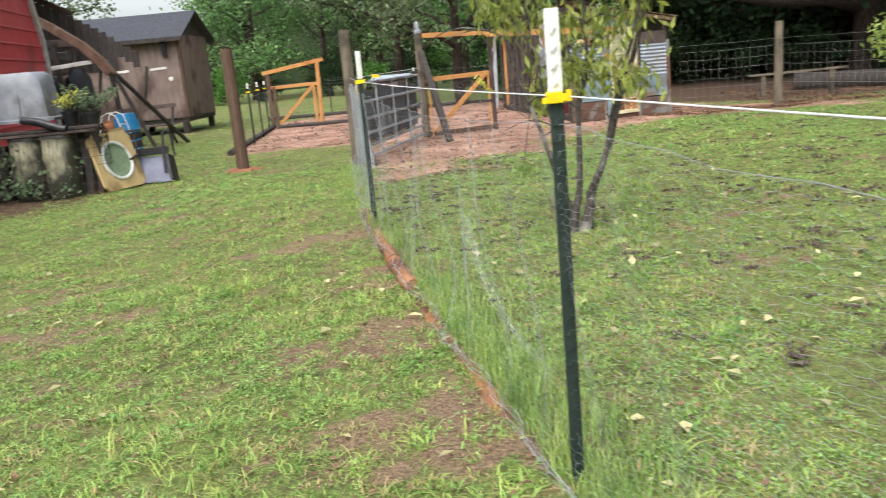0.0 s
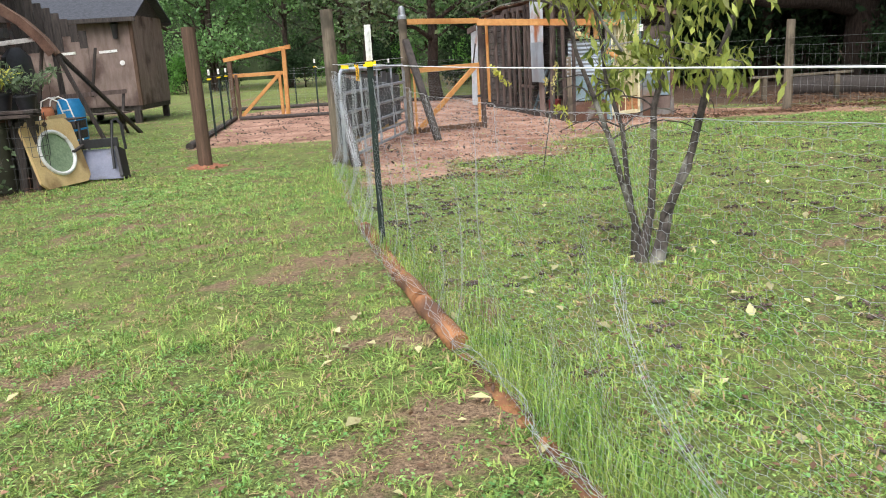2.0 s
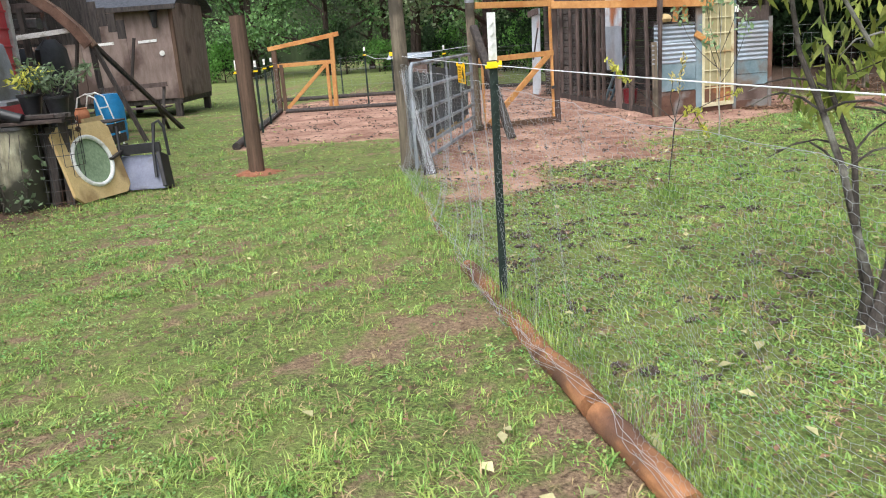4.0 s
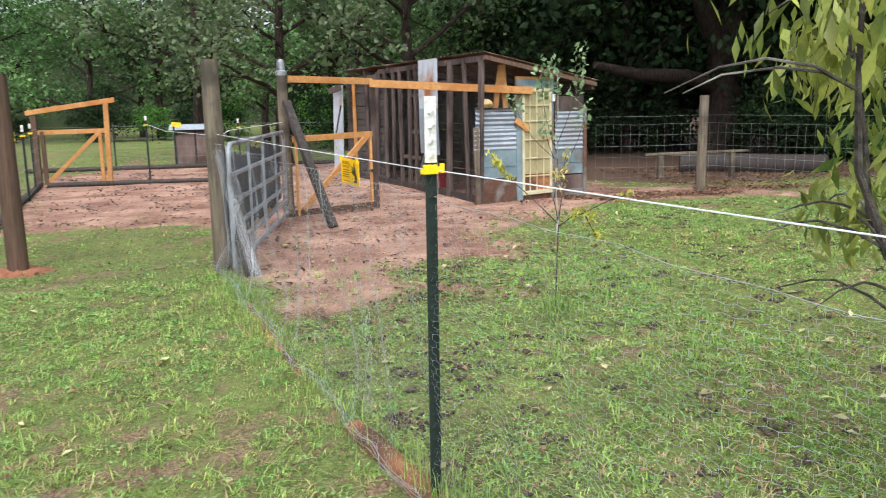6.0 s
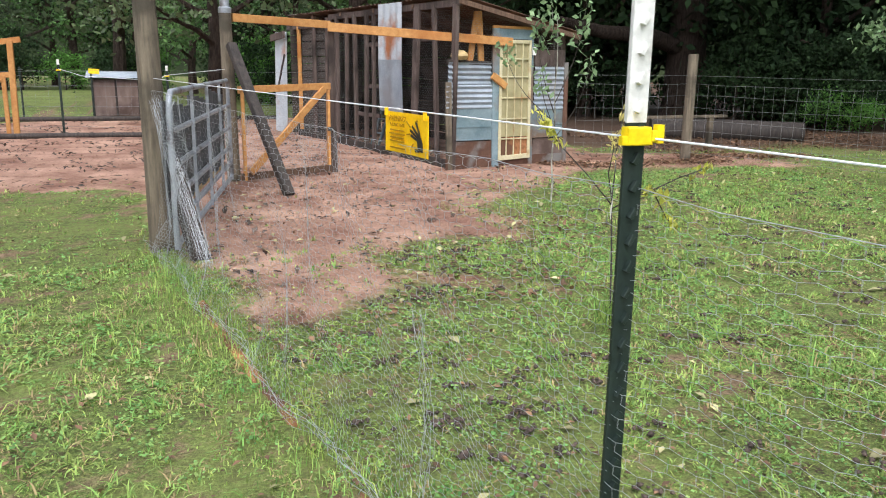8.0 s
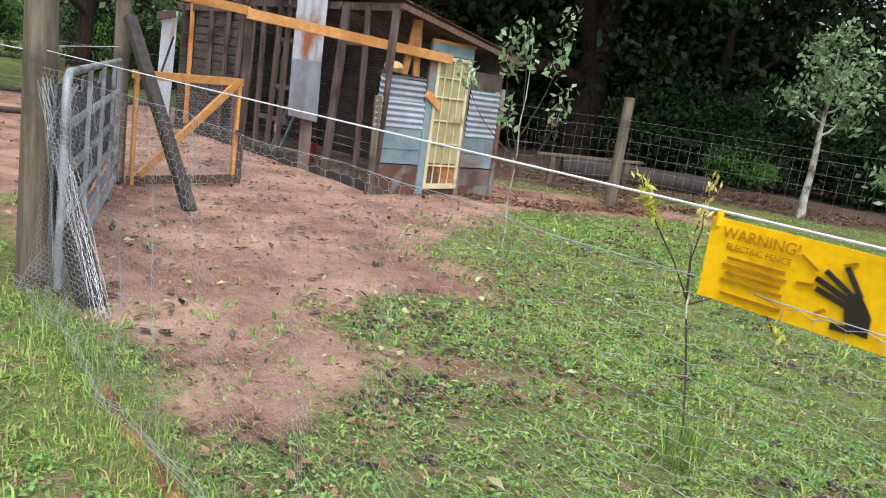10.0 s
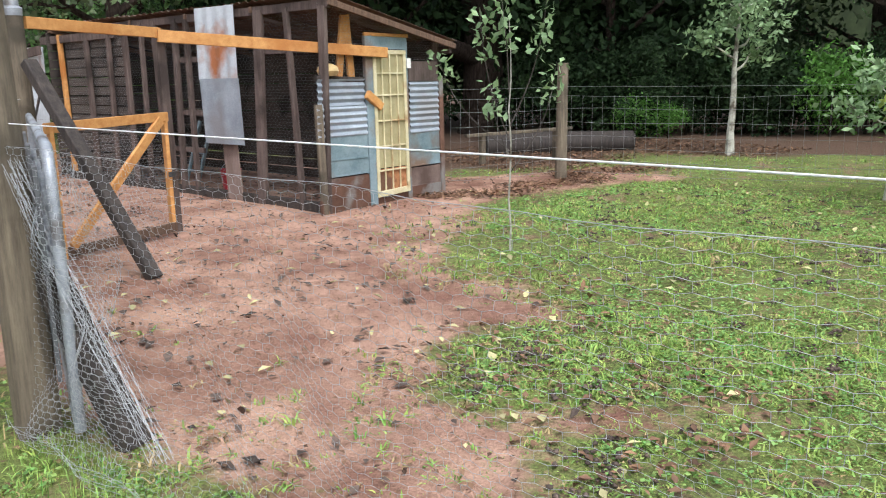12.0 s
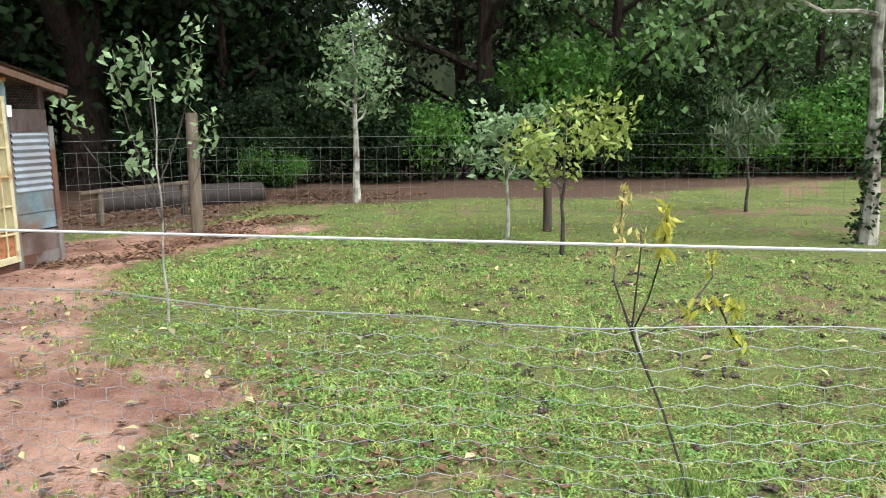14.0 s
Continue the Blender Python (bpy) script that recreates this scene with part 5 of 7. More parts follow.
def fruit_tree():
    """The small many-stemmed fruit tree beside the net."""
    base = Vector((1.12, 6.72, 0))
    t = thing("fruit_tree", base, "many-stemmed young peach tree with drooping yellow-green leaves", "tree")
    rs = np.random.RandomState(12)
    g, tips = Geo(), []
    for k, (dx, dy, h, r) in enumerate(((-0.6, -0.02, 1.95, 0.018), (0.15, 0.15, 2.4, 0.022), (0.85, 0.12, 2.5, 0.026), (0.62, -0.25, 2.2, 0.018), (-0.35, 0.3, 2.1, 0.015))):
        q = [base + Vector((0.09 * math.cos(k * 1.3 + 2.4), 0.09 * math.sin(k * 1.3 + 2.4), -0.05))]
        for i in range(1, 8):
            f = i / 7
            q.append(base + Vector((dx * f ** 0.9 + rs.normal() * 0.02, dy * f + rs.normal() * 0.02, h * f)))
        g.tube(q, [r * 1.25 * (1.7 if i == 0 else 1) * (1 - 0.75 * i / 7) + 0.003 for i in range(8)], 8)
        for j in range(8):
            s = q[rs.randint(3, 8)]
            az = rs.uniform(0, 6.28)
            L = rs.uniform(0.35, 0.75)
            p = [s]
            for i in range(1, 5):
                p.append(p[-1] + Vector((math.cos(az), math.sin(az), 0.75 - 0.3 * i)) * L / 4 + Vector((rs.normal(), rs.normal(), 0)) * 0.02)
            g.tube(p, [0.007, 0.006, 0.005, 0.004, 0.002], 5)
            tips += p[1:]
        tips += q[5:]
    # one long shoot over the net towards the path
    p = [base + Vector((-0.2, -0.1, 1.4)), base + Vector((-0.45, -0.15, 1.75)), base + Vector((-0.55, -0.18, 1.95)), base + Vector((-0.62, -0.2, 2.0)), base + Vector((-0.7, -0.22, 1.97))]
    g.tube(p, [0.01, 0.008, 0.006, 0.005, 0.002], 6)
    tips += p[1:] + p[2:]
    part("trunk", g, BARK_PEACH, t)
    tips = [q for q in tips if q.z > 1.15 + 0.35 * (q.x < base.x - 0.28) + 0.15 * (q.x < base.x - 0.5) and q.x > base.x - 0.66 and rs.rand() < 0.72]
    pos, ln = leaves_at(tips, 22, 0.10, 0.11, 31, 0.9)
    pos[:, 2] -= 0.05
    ob = new("crown", cards("crown", pos, ln, LEAF_PEACH, base, 0.3, (0, 0, -1.0, 0.45), 5, 0.06))
    ob.parent = t



pot_plant(-5.75, 12.35, 1.04, BLACK_PLASTIC, LEAF_GOLD, "potted plant with yellow-green leaves on the boards", 0.3, 3)
pot_plant(-5.42, 12.3, 1.0, BLACK_PLASTIC, LEAF_VINE, "trailing potted plant with grey-green leaves on the cage", 0.38, 4, 320, 0.26)
pot_plant(-5.3, 12.75, 0.0, TERRA, LEAF_VINE, "potted plant in a terracotta pot behind the boards", 0.4, 5)
tagged(part("clay_pot", Geo().lathe((-5.5, 13.05, 0.86), [(0, 0), (0.06, 0), (0.09, 0.06), (0.085, 0.13), (0.065, 0.16), (0.075, 0.175), (0.055, 0.175), (0, 0.13)], 16), TERRA, None, "", (-5.5, 13.05, 0.86)), "round terracotta pot standing on a crate", "pot")
crate = thing("crate", (-5.33, 13.05, 0), "dark slatted wooden crate", "crate")
for k in range(6):
    part("slat", Geo().beam((-5.6, 12.85, 0.07 + 0.14 * k), (-5.06, 12.85, 0.07 + 0.14 * k), 0.02, 0.11), WOOD_DARK, crate)
    part("slat", Geo().beam((-5.08, 12.86, 0.07 + 0.14 * k), (-5.08, 13.26, 0.07 + 0.14 * k), 0.02, 0.11), WOOD_DARK, crate)
part("top", Geo().beam((-5.6, 13.05, 0.85), (-5.06, 13.05, 0.85), 0.42, 0.02), WOOD_DARK, crate)

creeper = thing("creeper", (-6.3, 11.75, 0), "dusty creeper growing over the barrels", "vine")
r = np.random.RandomState(15)
g, tips = Geo(), []
for k in range(14):
    x = -7.2 + 0.12 * k
    q = [(x, 11.75, 0)]
    for i in range(1, 7):
        q.append((x + r.normal() * 0.06, 11.7 + r.normal() * 0.05, (0.35 + 0.75 * r.rand()) * i / 6))
    g.tube(q, 0.005, 5)
    tips += q[1:] if k < 7 else q[1:4]
part("stems", g, BARK_PEACH, creeper)
pos, ln = leaves_at([Vector(q) for q in tips], 9, 0.07, 0.075, 16)
ob = new("leaves", cards("leaves", pos, ln, LEAF_VINE, (-6.3, 11.75, 0), 0.65, None, 16, 0.08))
ob.parent = creeper

# board with a round window, leaning
rb = thing("round_window_panel", (-5.2, 12.3, 0), "tan board with a round green-screened window leaning on a cage", "panel")
P0, Pu = Vector((-5.2, 11.86, 0.0)), Vector((0.3, 0.85, 0)).normalized()
Pw = Vector((-0.24, 0.08, 0.9)).normalized()
Pn = Pu.cross(Pw)


def rp(a, b, o=0.0):
    return P0 + Pu * a + Pw * b + Pn * o


n = 28
ring = [(0.46 + 0.28 * math.cos(k * 6.28318 / n), 0.47 + 0.28 * math.sin(k * 6.28318 / n)) for k in range(n)]


def square(k):
    a = k * 6.28318 / n
    s = 1 / max(abs(math.cos(a)), abs(math.sin(a)))
    return (0.46 + 0.45 * math.cos(a) * s, 0.47 + 0.45 * math.sin(a) * s)


sq = [square(k) for k in range(n)]
g = Geo().add([rp(a, b, o) for o in (0.02, -0.02) for a, b in ring + sq], [(k, (k + 1) % n, n + (k + 1) % n, n + k) for k in range(n)] + [(2 * n + k, 3 * n + k, 3 * n + (k + 1) % n, 2 * n + (k + 1) % n) for k in range(n)]
              + [(n + k, n + (k + 1) % n, 3 * n + (k + 1) % n, 3 * n + k) for k in range(n)] + [(k, 2 * n + k, 2 * n + (k + 1) % n, (k + 1) % n) for k in range(n)])
part("board", g, WOOD_TAN, rb)
part("rim", Geo().tube([rp(0.46 + 0.29 * math.cos(q), 0.47 + 0.29 * math.sin(q), 0.025) for q in np.linspace(0, 6.2832, 33)], 0.026, 8), WHITE_PAINT, rb, "white round window rim")
part("screen", Geo().add([rp(a, b, 0.004) for a, b in ring], [tuple(range(n))]), GLASS_GREEN, rb, "green mesh window")
part("knob", Geo().tube([rp(0.42, 0.86, 0.02), rp(0.42, 0.86, 0.05)], 0.03, 10), STEEL_DARK, rb)
part("handle", Geo().beam(rp(0.72, 0.44, 0.05), rp(0.92, 0.5, 0.06), 0.05, 0.03), WOOD_DARK, rb)
tagged(part("spare_panel", Geo().beam((-5.22, 12.98, 0.02), (-5.36, 12.98, 0.92), 0.55, 0.04, (1, 0, 0)), WOOD_TAN, None, "", (-5.25, 12.98, 0)), "plain cream board leaning behind the window panel", "panel")
wb = thing("wheelbarrow", (-4.8, 12.78, 0), "upended wheelbarrow with a slate blue tray and black frame", "wheelbarrow")
part("tray", hull([[(-4.8 + sx_ * w, 12.72 + o + sy_ * 0.03, z) for sx_, sy_ in ((-1, -1), (1, -1), (1, 1), (-1, 1))] for w, z, o in ((0.34, 0.02, 0.0), (0.35, 0.05, 0), (0.3, 0.3, 0.1), (0.25, 0.42, 0.14))]), SLATE_PLASTIC, wb)
part("tray_side", Geo().beam((-4.45, 12.75, 0.02), (-4.53, 12.9, 0.42), 0.05, 0.26, (0, 1, 0)), BLACK_PLASTIC, wb)
for sx_ in (-0.22, 0.24):
    part("leg", Geo().tube([(-4.8 + sx_, 12.68, 0.16), (-4.8 + sx_ * 0.9, 12.78, 0.48), (-4.8 + sx_, 12.85, 0.8)], 0.02, 7), BLACK_PLASTIC, wb)
part("crossbar", Geo().beam((-5.02, 12.8, 0.5), (-4.5, 12.8, 0.52), 0.03, 0.12), BLACK_PLASTIC, wb)
part("handle", Geo().tube([(-4.6, 12.86, 0.55), (-4.57, 12.86, 0.8), (-4.5, 12.86, 0.83), (-4.45, 12.86, 0.75), (-4.43, 12.86, 0.4)], 0.02, 7), BLACK_PLASTIC, wb)

# ---- hoop shelter and brown shed ----
hs = thing("lean_to_shelter", (-8.5, 20.2, 0), "open shelter with a curved rusty metal roof on dark poles", "shelter")
prof = [(-11.6, 4.62), (-10.6, 4.15), (-9.6, 3.62), (-8.7, 3.06), (-8.1, 2.62), (-7.75, 2.25), (-7.55, 1.95)]
for y in (18.7, 21.6):
    part("arch_beam", Geo().tube([(x, y, z - 0.08) for x, z in (prof if y < 20 else prof[:3])], 0.075, 8), WOOD_BROWN, hs)
    part("leg", Geo().beam((-7.6, 18.7, 1.95), (-6.85, y - 0.6 * (y > 20), 0.0), 0.09, 0.07), WOOD_DARK, hs)
    part("post", Geo().beam((-8.75, y, 0), (-8.85, y, 2.65), 0.11, 0.1), WOOD_DARK, hs)
    part("post", Geo().beam((-10.6, y, 0), (-10.6, y, 3.4), 0.11, 0.1), WOOD_DARK, hs)
    part("brace", Geo().beam((-8.1, y, 0.9), (-7.85, y, 2.05), 0.06, 0.05), WOOD_DARK, hs)
for (xa, za), (xb, zb) in zip(prof, prof[1:]):
    part("roof_edge", Geo().beam((xa, 18.42, za - 0.06), (xb, 18.42, zb - 0.06), 0.05, 0.19), RUST, hs, "bent rusty steel roof edge")
for k in range(4):
    part("roof_sheet", Geo().wave((-12.2 + 0.72 * k, 18.5, 4.3 - 0.03 * k), (1, 0, -0.05), (0, 1, 0), 0.74, 3.8, 0.12, 0.014, along="h"), RUST, hs)
for x in (-10.4, -9.4, -8.5):
    zt = float(np.interp(x, [q[0] for q in prof], [q[1] for q in prof])) - 0.1
    part("hanging_strap", Geo().beam((x, 18.8, zt), (x + 0.05, 18.8, zt - 0.75), 0.07, 0.03), STEEL_DARK, hs)
# Dark boards added to stand in for the shade under the curved roof.
for k in range(16):
    x = -10.9 + 0.19 * k
    top = float(np.interp(x, [q[0] for q in prof], [q[1] for q in prof])) - 0.12
    part("back_board", Geo().beam((x, 21.45, 2.0 if x < -8.6 else top - 0.4), (x, 21.45, top), 0.18, 0.025), WOOD_DARK, hs)
part("shelf_plank", Geo().beam((-9.9, 18.6, 2.05), (-7.75, 18.5, 2.2), 0.04, 0.09), WHITE_PAINT, hs, "whitish plank")
# Bundles and timbers added as dark fill for the mass under the roof.
for k in range(5):
    part("tarp_cover", hull([[(-11.2 + 0.55 * k + 0.25 * math.cos(a) * f, 20.0 + 0.7 * math.sin(a) * f, z) for a in np.linspace(0, 5.6, 9)] for f, z in ((0.6, 0.0), (1.0, 0.3), (1.05, 1.1), (0.8, 1.75 + 0.15 * (k % 3)), (0.3, 1.95 + 0.15 * (k % 3)))]), BLACK_PLASTIC, hs, "dark covered bundle")
for k, z in enumerate((2.2, 2.5, 2.8)):
    part("stored_timber", Geo().beam((-11.8, 19.0 + 0.3 * k, z), (-8.9, 19.2 + 0.3 * k, z - 0.1), 0.3, 0.2), STEEL_DARK if k % 2 else WOOD_GREY, hs)
bench = thing("swing_bench", (-7.9, 21.2, 0), "old wooden bench frame under the shelter", "bench")
for k in range(4):
    part("slat", Geo().beam((-8.9, 20.9 + 0.14 * k, 0.5), (-7.1, 20.8 + 0.14 * k, 0.52), 0.1, 0.03), WOOD_GREY, bench)
part("back_rail", Geo().beam((-8.8, 21.5, 0.95), (-7.2, 21.4, 1.0), 0.04, 0.1), WOOD_GREY, bench)
for x in (-8.7, -7.3):
    part("leg", Geo().beam((x, 21.0, 0), (x, 21.5, 1.0), 0.06, 0.05), WOOD_DARK, bench)
    part("leg", Geo().beam((x, 21.4, 0), (x, 20.9, 0.55), 0.06, 0.05), WOOD_DARK, bench)
bb = thing("blue_barrel", (-7.72, 19.3, 0), "bright blue plastic barrel beside the shelter", "barrel")
part("body", Geo().lathe((-7.72, 19.3, 0), [(0, 0), (0.25, 0), (0.28, 0.1), (0.28, 0.8), (0.24, 0.95), (0, 0.96)], 20), BLUE, bb)
part("band", Geo().lathe((-7.72, 19.3, 0.3), [(0.285, 0), (0.292, 0.02), (0.285, 0.04)], 20), BLUE, bb)
ch = thing("chair_frame", (-7.2, 17.2, 0), "white bent tube chair frame in the grass", "chair")
for y in (17.0, 17.4):
    part("side_tube", Geo().tube([(-6.75, y, 0), (-6.9, y, 0.6), (-7.0, y, 0.98), (-7.15, y, 1.06), (-7.3, y, 1.0), (-7.45, y, 0.4), (-7.5, y, 0)], 0.014, 7), WHITE_PAINT, ch)
for z, x in ((0.55, -6.9), (0.8, -6.96), (1.05, -7.15)):
    part("cross_tube", Geo().tube([(x, 17.0, z), (x, 17.4, z)], 0.012, 6), WHITE_PAINT, ch)

shed = thing("brown_shed", (-11, 26.2, 0), "raised brown plywood shed with a dark shingle roof", "shed")
X0, X1, Y0, Y1 = -15.5, -8.05, 25.0, 27.9
for k in range(6):
    xa = X0 + (X1 - X0) * k / 6
    xb = X0 + (X1 - X0) * (k + 1) / 6 - 0.012
    part("wall_panel", Geo().beam((xa, Y0, 1.75), (xb, Y0, 1.75), 0.03, 2.5, bev=0.004), WOOD_SHED, shed)
for k in range(3):
    ya = Y0 + 0.02 + (Y1 - Y0) * k / 3
    part("wall_panel", Geo().beam((X1, ya, 1.75), (X1, ya + (Y1 - Y0) / 3 - 0.02, 1.75), 0.03, 2.5, bev=0.004), WOOD_SHED, shed)
g = Geo().add([(X1 + o, y, z) for o in (0, -0.04) for y, z in ((Y0, 3.0), (Y1, 3.0), ((Y0 + Y1) / 2, 3.68))], [(0, 1, 2), (5, 4, 3), (0, 3, 4, 1), (1, 4, 5, 2), (2, 5, 3, 0)])
part("gable", g, WOOD_DARK, shed)
part("corner_board", Geo().beam((X1 + 0.01, Y0 - 0.01, 0.5), (X1 + 0.01, Y0 - 0.01, 3.0), 0.1, 0.1), WOOD_BROWN, shed)
part("back_wall", Geo().beam((X0, Y1, 1.75), (X1, Y1, 1.75), 0.03, 2.5), WOOD_SHED, shed)
part("end_wall", Geo().beam((X0, Y0, 1.75), (X0, Y1, 1.75), 0.03, 2.5), WOOD_SHED, shed)
part("floor_beam", Geo().beam((X0, Y0 + 0.1, 0.45), (X1 + 0.02, Y0 + 0.1, 0.45), 0.14, 0.18), WOOD_DARK, shed)
part("floor_beam", Geo().beam((X1 - 0.08, Y0, 0.45), (X1 - 0.08, Y1, 0.45), 0.14, 0.18), WOOD_DARK, shed)
for x in (-14.5, -12.5, -10.3, -8.2):
    for y in (Y0 + 0.1, Y1 - 0.1):
        part("pier", Geo().beam((x, y, 0), (x, y, 0.4), 0.18, 0.18), WOOD_DARK, shed)
ym = (Y0 + Y1) / 2
for s in (-1, 1):
    g = Geo().add([(x, y, z + o) for o in (0, 0.05) for x, y, z in ((X0 - 0.2, ym + s * 1.75, 2.88), (X1 + 0.25, ym + s * 1.75, 2.88), (X1 + 0.25, ym, 3.72), (X0 - 0.2, ym, 3.72))], [(0, 1, 2, 3), (7, 6, 5, 4), (0, 4, 5, 1), (1, 5, 6, 2), (2, 6, 7, 3), (3, 7, 4, 0)])
    part("roof_slope", g, SHINGLE, shed)
    part("fascia", Geo().beam((X0 - 0.2, ym + s * 1.76, 2.86), (X1 + 0.25, ym + s * 1.76, 2.86), 0.03, 0.12), WOOD_DARK, shed)
for x in (-9.9, -8.75):
    part("vent", Geo().beam((x - 0.25, Y0 - 0.025, 2.02), (x + 0.25, Y0 - 0.025, 2.04), 0.02, 0.07), WHITE_PAINT, shed, "whitish vent strip")
part("round_vent", Geo().tube([(-8.4, Y0 - 0.01, 1.7), (-8.4, Y0 - 0.05, 1.7)], 0.07, 14), WHITE_PAINT, shed)
lan = part("wall_lantern", Geo().lathe((-8.45, Y0 - 0.14, 2.35), [(0, 0), (0.07, 0.02), (0.1, 0.35), (0.13, 0.4), (0.04, 0.5), (0, 0.52)], 8), BLACK_PLASTIC, shed, "black wall lantern")

# ---- garden pen ----
pg = thing("garden_gate_frame", (-4.5, 24.15, 0), "fresh orange lumber gate frame with a slanting top beam", "gate frame")
part("post", Geo().beam((-5.27, 24.2, -0.05), (-5.27, 24.2, 1.55), 0.12, 0.12), WOOD_BROWN, pg)
part("post", Geo().beam((-5.12, 24.18, -0.05), (-5.12, 24.18, 1.2), 0.09, 0.09), WOOD_BROWN, pg)
part("post", Geo().beam((-3.78, 24.08, -0.05), (-3.74, 24.08, 1.84), 0.11, 0.11), WOOD_NEW, pg)
part("post", Geo().beam((-3.92, 24.1, -0.02), (-3.92, 24.1, 1.2), 0.08, 0.08), WOOD_NEW, pg)
part("top_beam", Geo().beam((-5.42, 24.2, 1.6), (-3.55, 24.07, 1.87), 0.05, 0.11), WOOD_NEW, pg)
part("rail", Geo().beam((-5.3, 24.19, 1.17), (-3.75, 24.09, 1.19), 0.05, 0.1), WOOD_NEW, pg)
part("diagonal", Geo().beam((-5.05, 24.15, 0.08), (-3.95, 24.06, 1.13), 0.05, 0.09), WOOD_NEW, pg)
for x, y, h, wh in ((-4.4, 16.6, 1.45, 0.16), (-4.6, 18.9, 1.4, 0.12), (-4.85, 20.9, 1.4, 0.12), (-5.05, 22.6, 1.4, 0.1), (-2.9, 23.75, 1.5, 0.1), (-0.9, 23.5, 1.4, 0.1), (-4.1, 28.4, 1.3, 0), (-2.5, 28.3, 1.3, 0), (-6.2, 28.5, 1.3, 0)):
    t_post(x, y, h, wh, 0.0 if wh else 0.0, (h - 0.2,) if wh else (), "garden fence posts")


def wire_run(name, pts, heights, step, label, r0=0.002, sag=0.015, seed=1):
    t = thing(name, pts[0], label, "wire fence")
    rs_ = np.random.RandomState(seed)
    for z in heights:
        q = []
        for (ax, ay), (bx, by) in zip([p[:2] for p in pts], [p[:2] for p in pts[1:]]):
            for i in range(8):
                f = i / 8
                q.append((ax + (bx - ax) * f, ay + (by - ay) * f, z - sag * math.sin(f * math.pi) + rs_.normal() * 0.006))
        q.append((*pts[-1][:2], z))
        part("strand", Geo().tube(q, r0 * 1.3, 4), OLDWIRE, t)
    if step:
        a, b = [], []
        for (ax, ay), (bx, by) in zip([p[:2] for p in pts], [p[:2] for p in pts[1:]]):
            L = math.hypot(bx - ax, by - ay)
            for i in range(int(L / step)):
                f = i * step / L
                a.append((ax + (bx - ax) * f, ay + (by - ay) * f, heights[0]))
                b.append((ax + (bx - ax) * f + rs_.normal() * 0.012, ay + (by - ay) * f + rs_.normal() * 0.012, heights[-2]))
        tagged(wires("stay_wire", a, b, r0, OLDWIRE, t), kind="stuff")
    return t


wire_run("garden_wire_fence", [(-4.4, 16.6, 0), (-5.2, 24.1, 0)], (0.1, 0.35, 0.6, 0.85, 1.1, 1.25), 0.3, "sagging wire fence along the garden clay")
wire_run("garden_wire_fence", [(-3.75, 24.1, 0), (-2.9, 23.75, 0), (-0.9, 23.5, 0), (2.0, 22.8, 0)], (0.2, 0.6, 1.0, 1.3), 0, "thin wires behind the garden clay")
wire_run("garden_wire_fence", [(-6.2, 28.5, 0), (-2.5, 28.3, 0), (1.5, 28.0, 0)], (0.15, 0.35, 0.6, 0.85, 1.1, 1.2), 0.3, "wire fence at the back of the clay yard")
wire_run("paddock_wire_fence", [(5.05, 17.45, 0), (7.0, 17.15, 0), (8.93, 12.55, 0), (9.4, 8.5, 0), (9.7, 3.0, 0), (10, -3, 0)], (0.12, 0.3, 0.48, 0.66, 0.86, 1.06, 1.24, 1.38), 0.16, "woven wire fence with top strands round the paddock")
for x, y, h, rad, m, lab in ((7.02, 17.15, 1.72, 0.085, WOOD_POST, "square-cut weathered fence post by the coop"), (8.93, 12.55, 1.6, 0.06, WOOD_GREY, "grey weathered fence post in the lawn"), (9.7, 3.0, 1.7, 0.08, WOOD_POST, "weathered fence post in the lawn")):
    tagged(part("fence_post", Geo().tube([(x, y, -0.1), (x, y, h * 0.5), (x + 0.01, y, h)], [rad * 1.05, rad, rad * 0.95], 12), m, None, "", (x, y, 0)), lab, "fence post", "paddock fence posts")
for pts_, rad, lab in (([(-5.0, 23.55), (-2.7, 23.45), (-0.6, 23.2)], 0.06, "thin log edging the clay bed"), ([(-6.3, 28.2), (-2, 28.05), (2.2, 27.7)], 0.07, "thin log edging the clay bed"), ([(-4.5, 16.35), (-4.85, 20), (-5.2, 23.9)], 0.07, "thin log edging the clay bed"),
                       ([(8.9, 20.8), (10.2, 20.1), (11.6, 19.2)], 0.26, "thick dark fallen log under the trees")):
    tagged(part("log", Geo().tube([(x, y, rad * 0.7) for x, y in pts_], [rad, rad * 0.95, rad * 0.85], 12), WOOD_DARK, None, "", (*pts_[0], 0)), lab, "log", "logs on the ground")
tagged(part("loose_plank", Geo().beam((7.3, 19.6, 0.52), (9.3, 18.9, 0.58), 0.14, 0.05).beam((7.6, 19.5, 0), (7.6, 19.5, 0.5), 0.1, 0.1).beam((9.0, 19.0, 0), (9.0, 19.0, 0.55), 0.1, 0.1), WOOD_POST, None, "", (8.3, 19.2, 0)), "weathered plank bench behind the wire fence", "plank")
hutch = thing("rabbit_hutch", (-2.0, 29.0, 0), "small brown hutch with a pale tin top", "hutch")
part("body", Geo().beam((-2.5, 29.0, 0.5), (-1.4, 29.0, 0.5), 0.8, 1.0), WOOD_SHED, hutch)
part("roof", Geo().wave((-2.65, 28.45, 1.05), (1, 0, 0), (0, 1, 0.12), 1.4, 1.1, 0.1, 0.02), TIN, hutch)
for x in (-2.5, -1.95, -1.4):
    part("batten", Geo().beam((x, 28.585, 0), (x, 28.585, 1.0), 0.05, 0.03), WOOD_DARK, hutch)
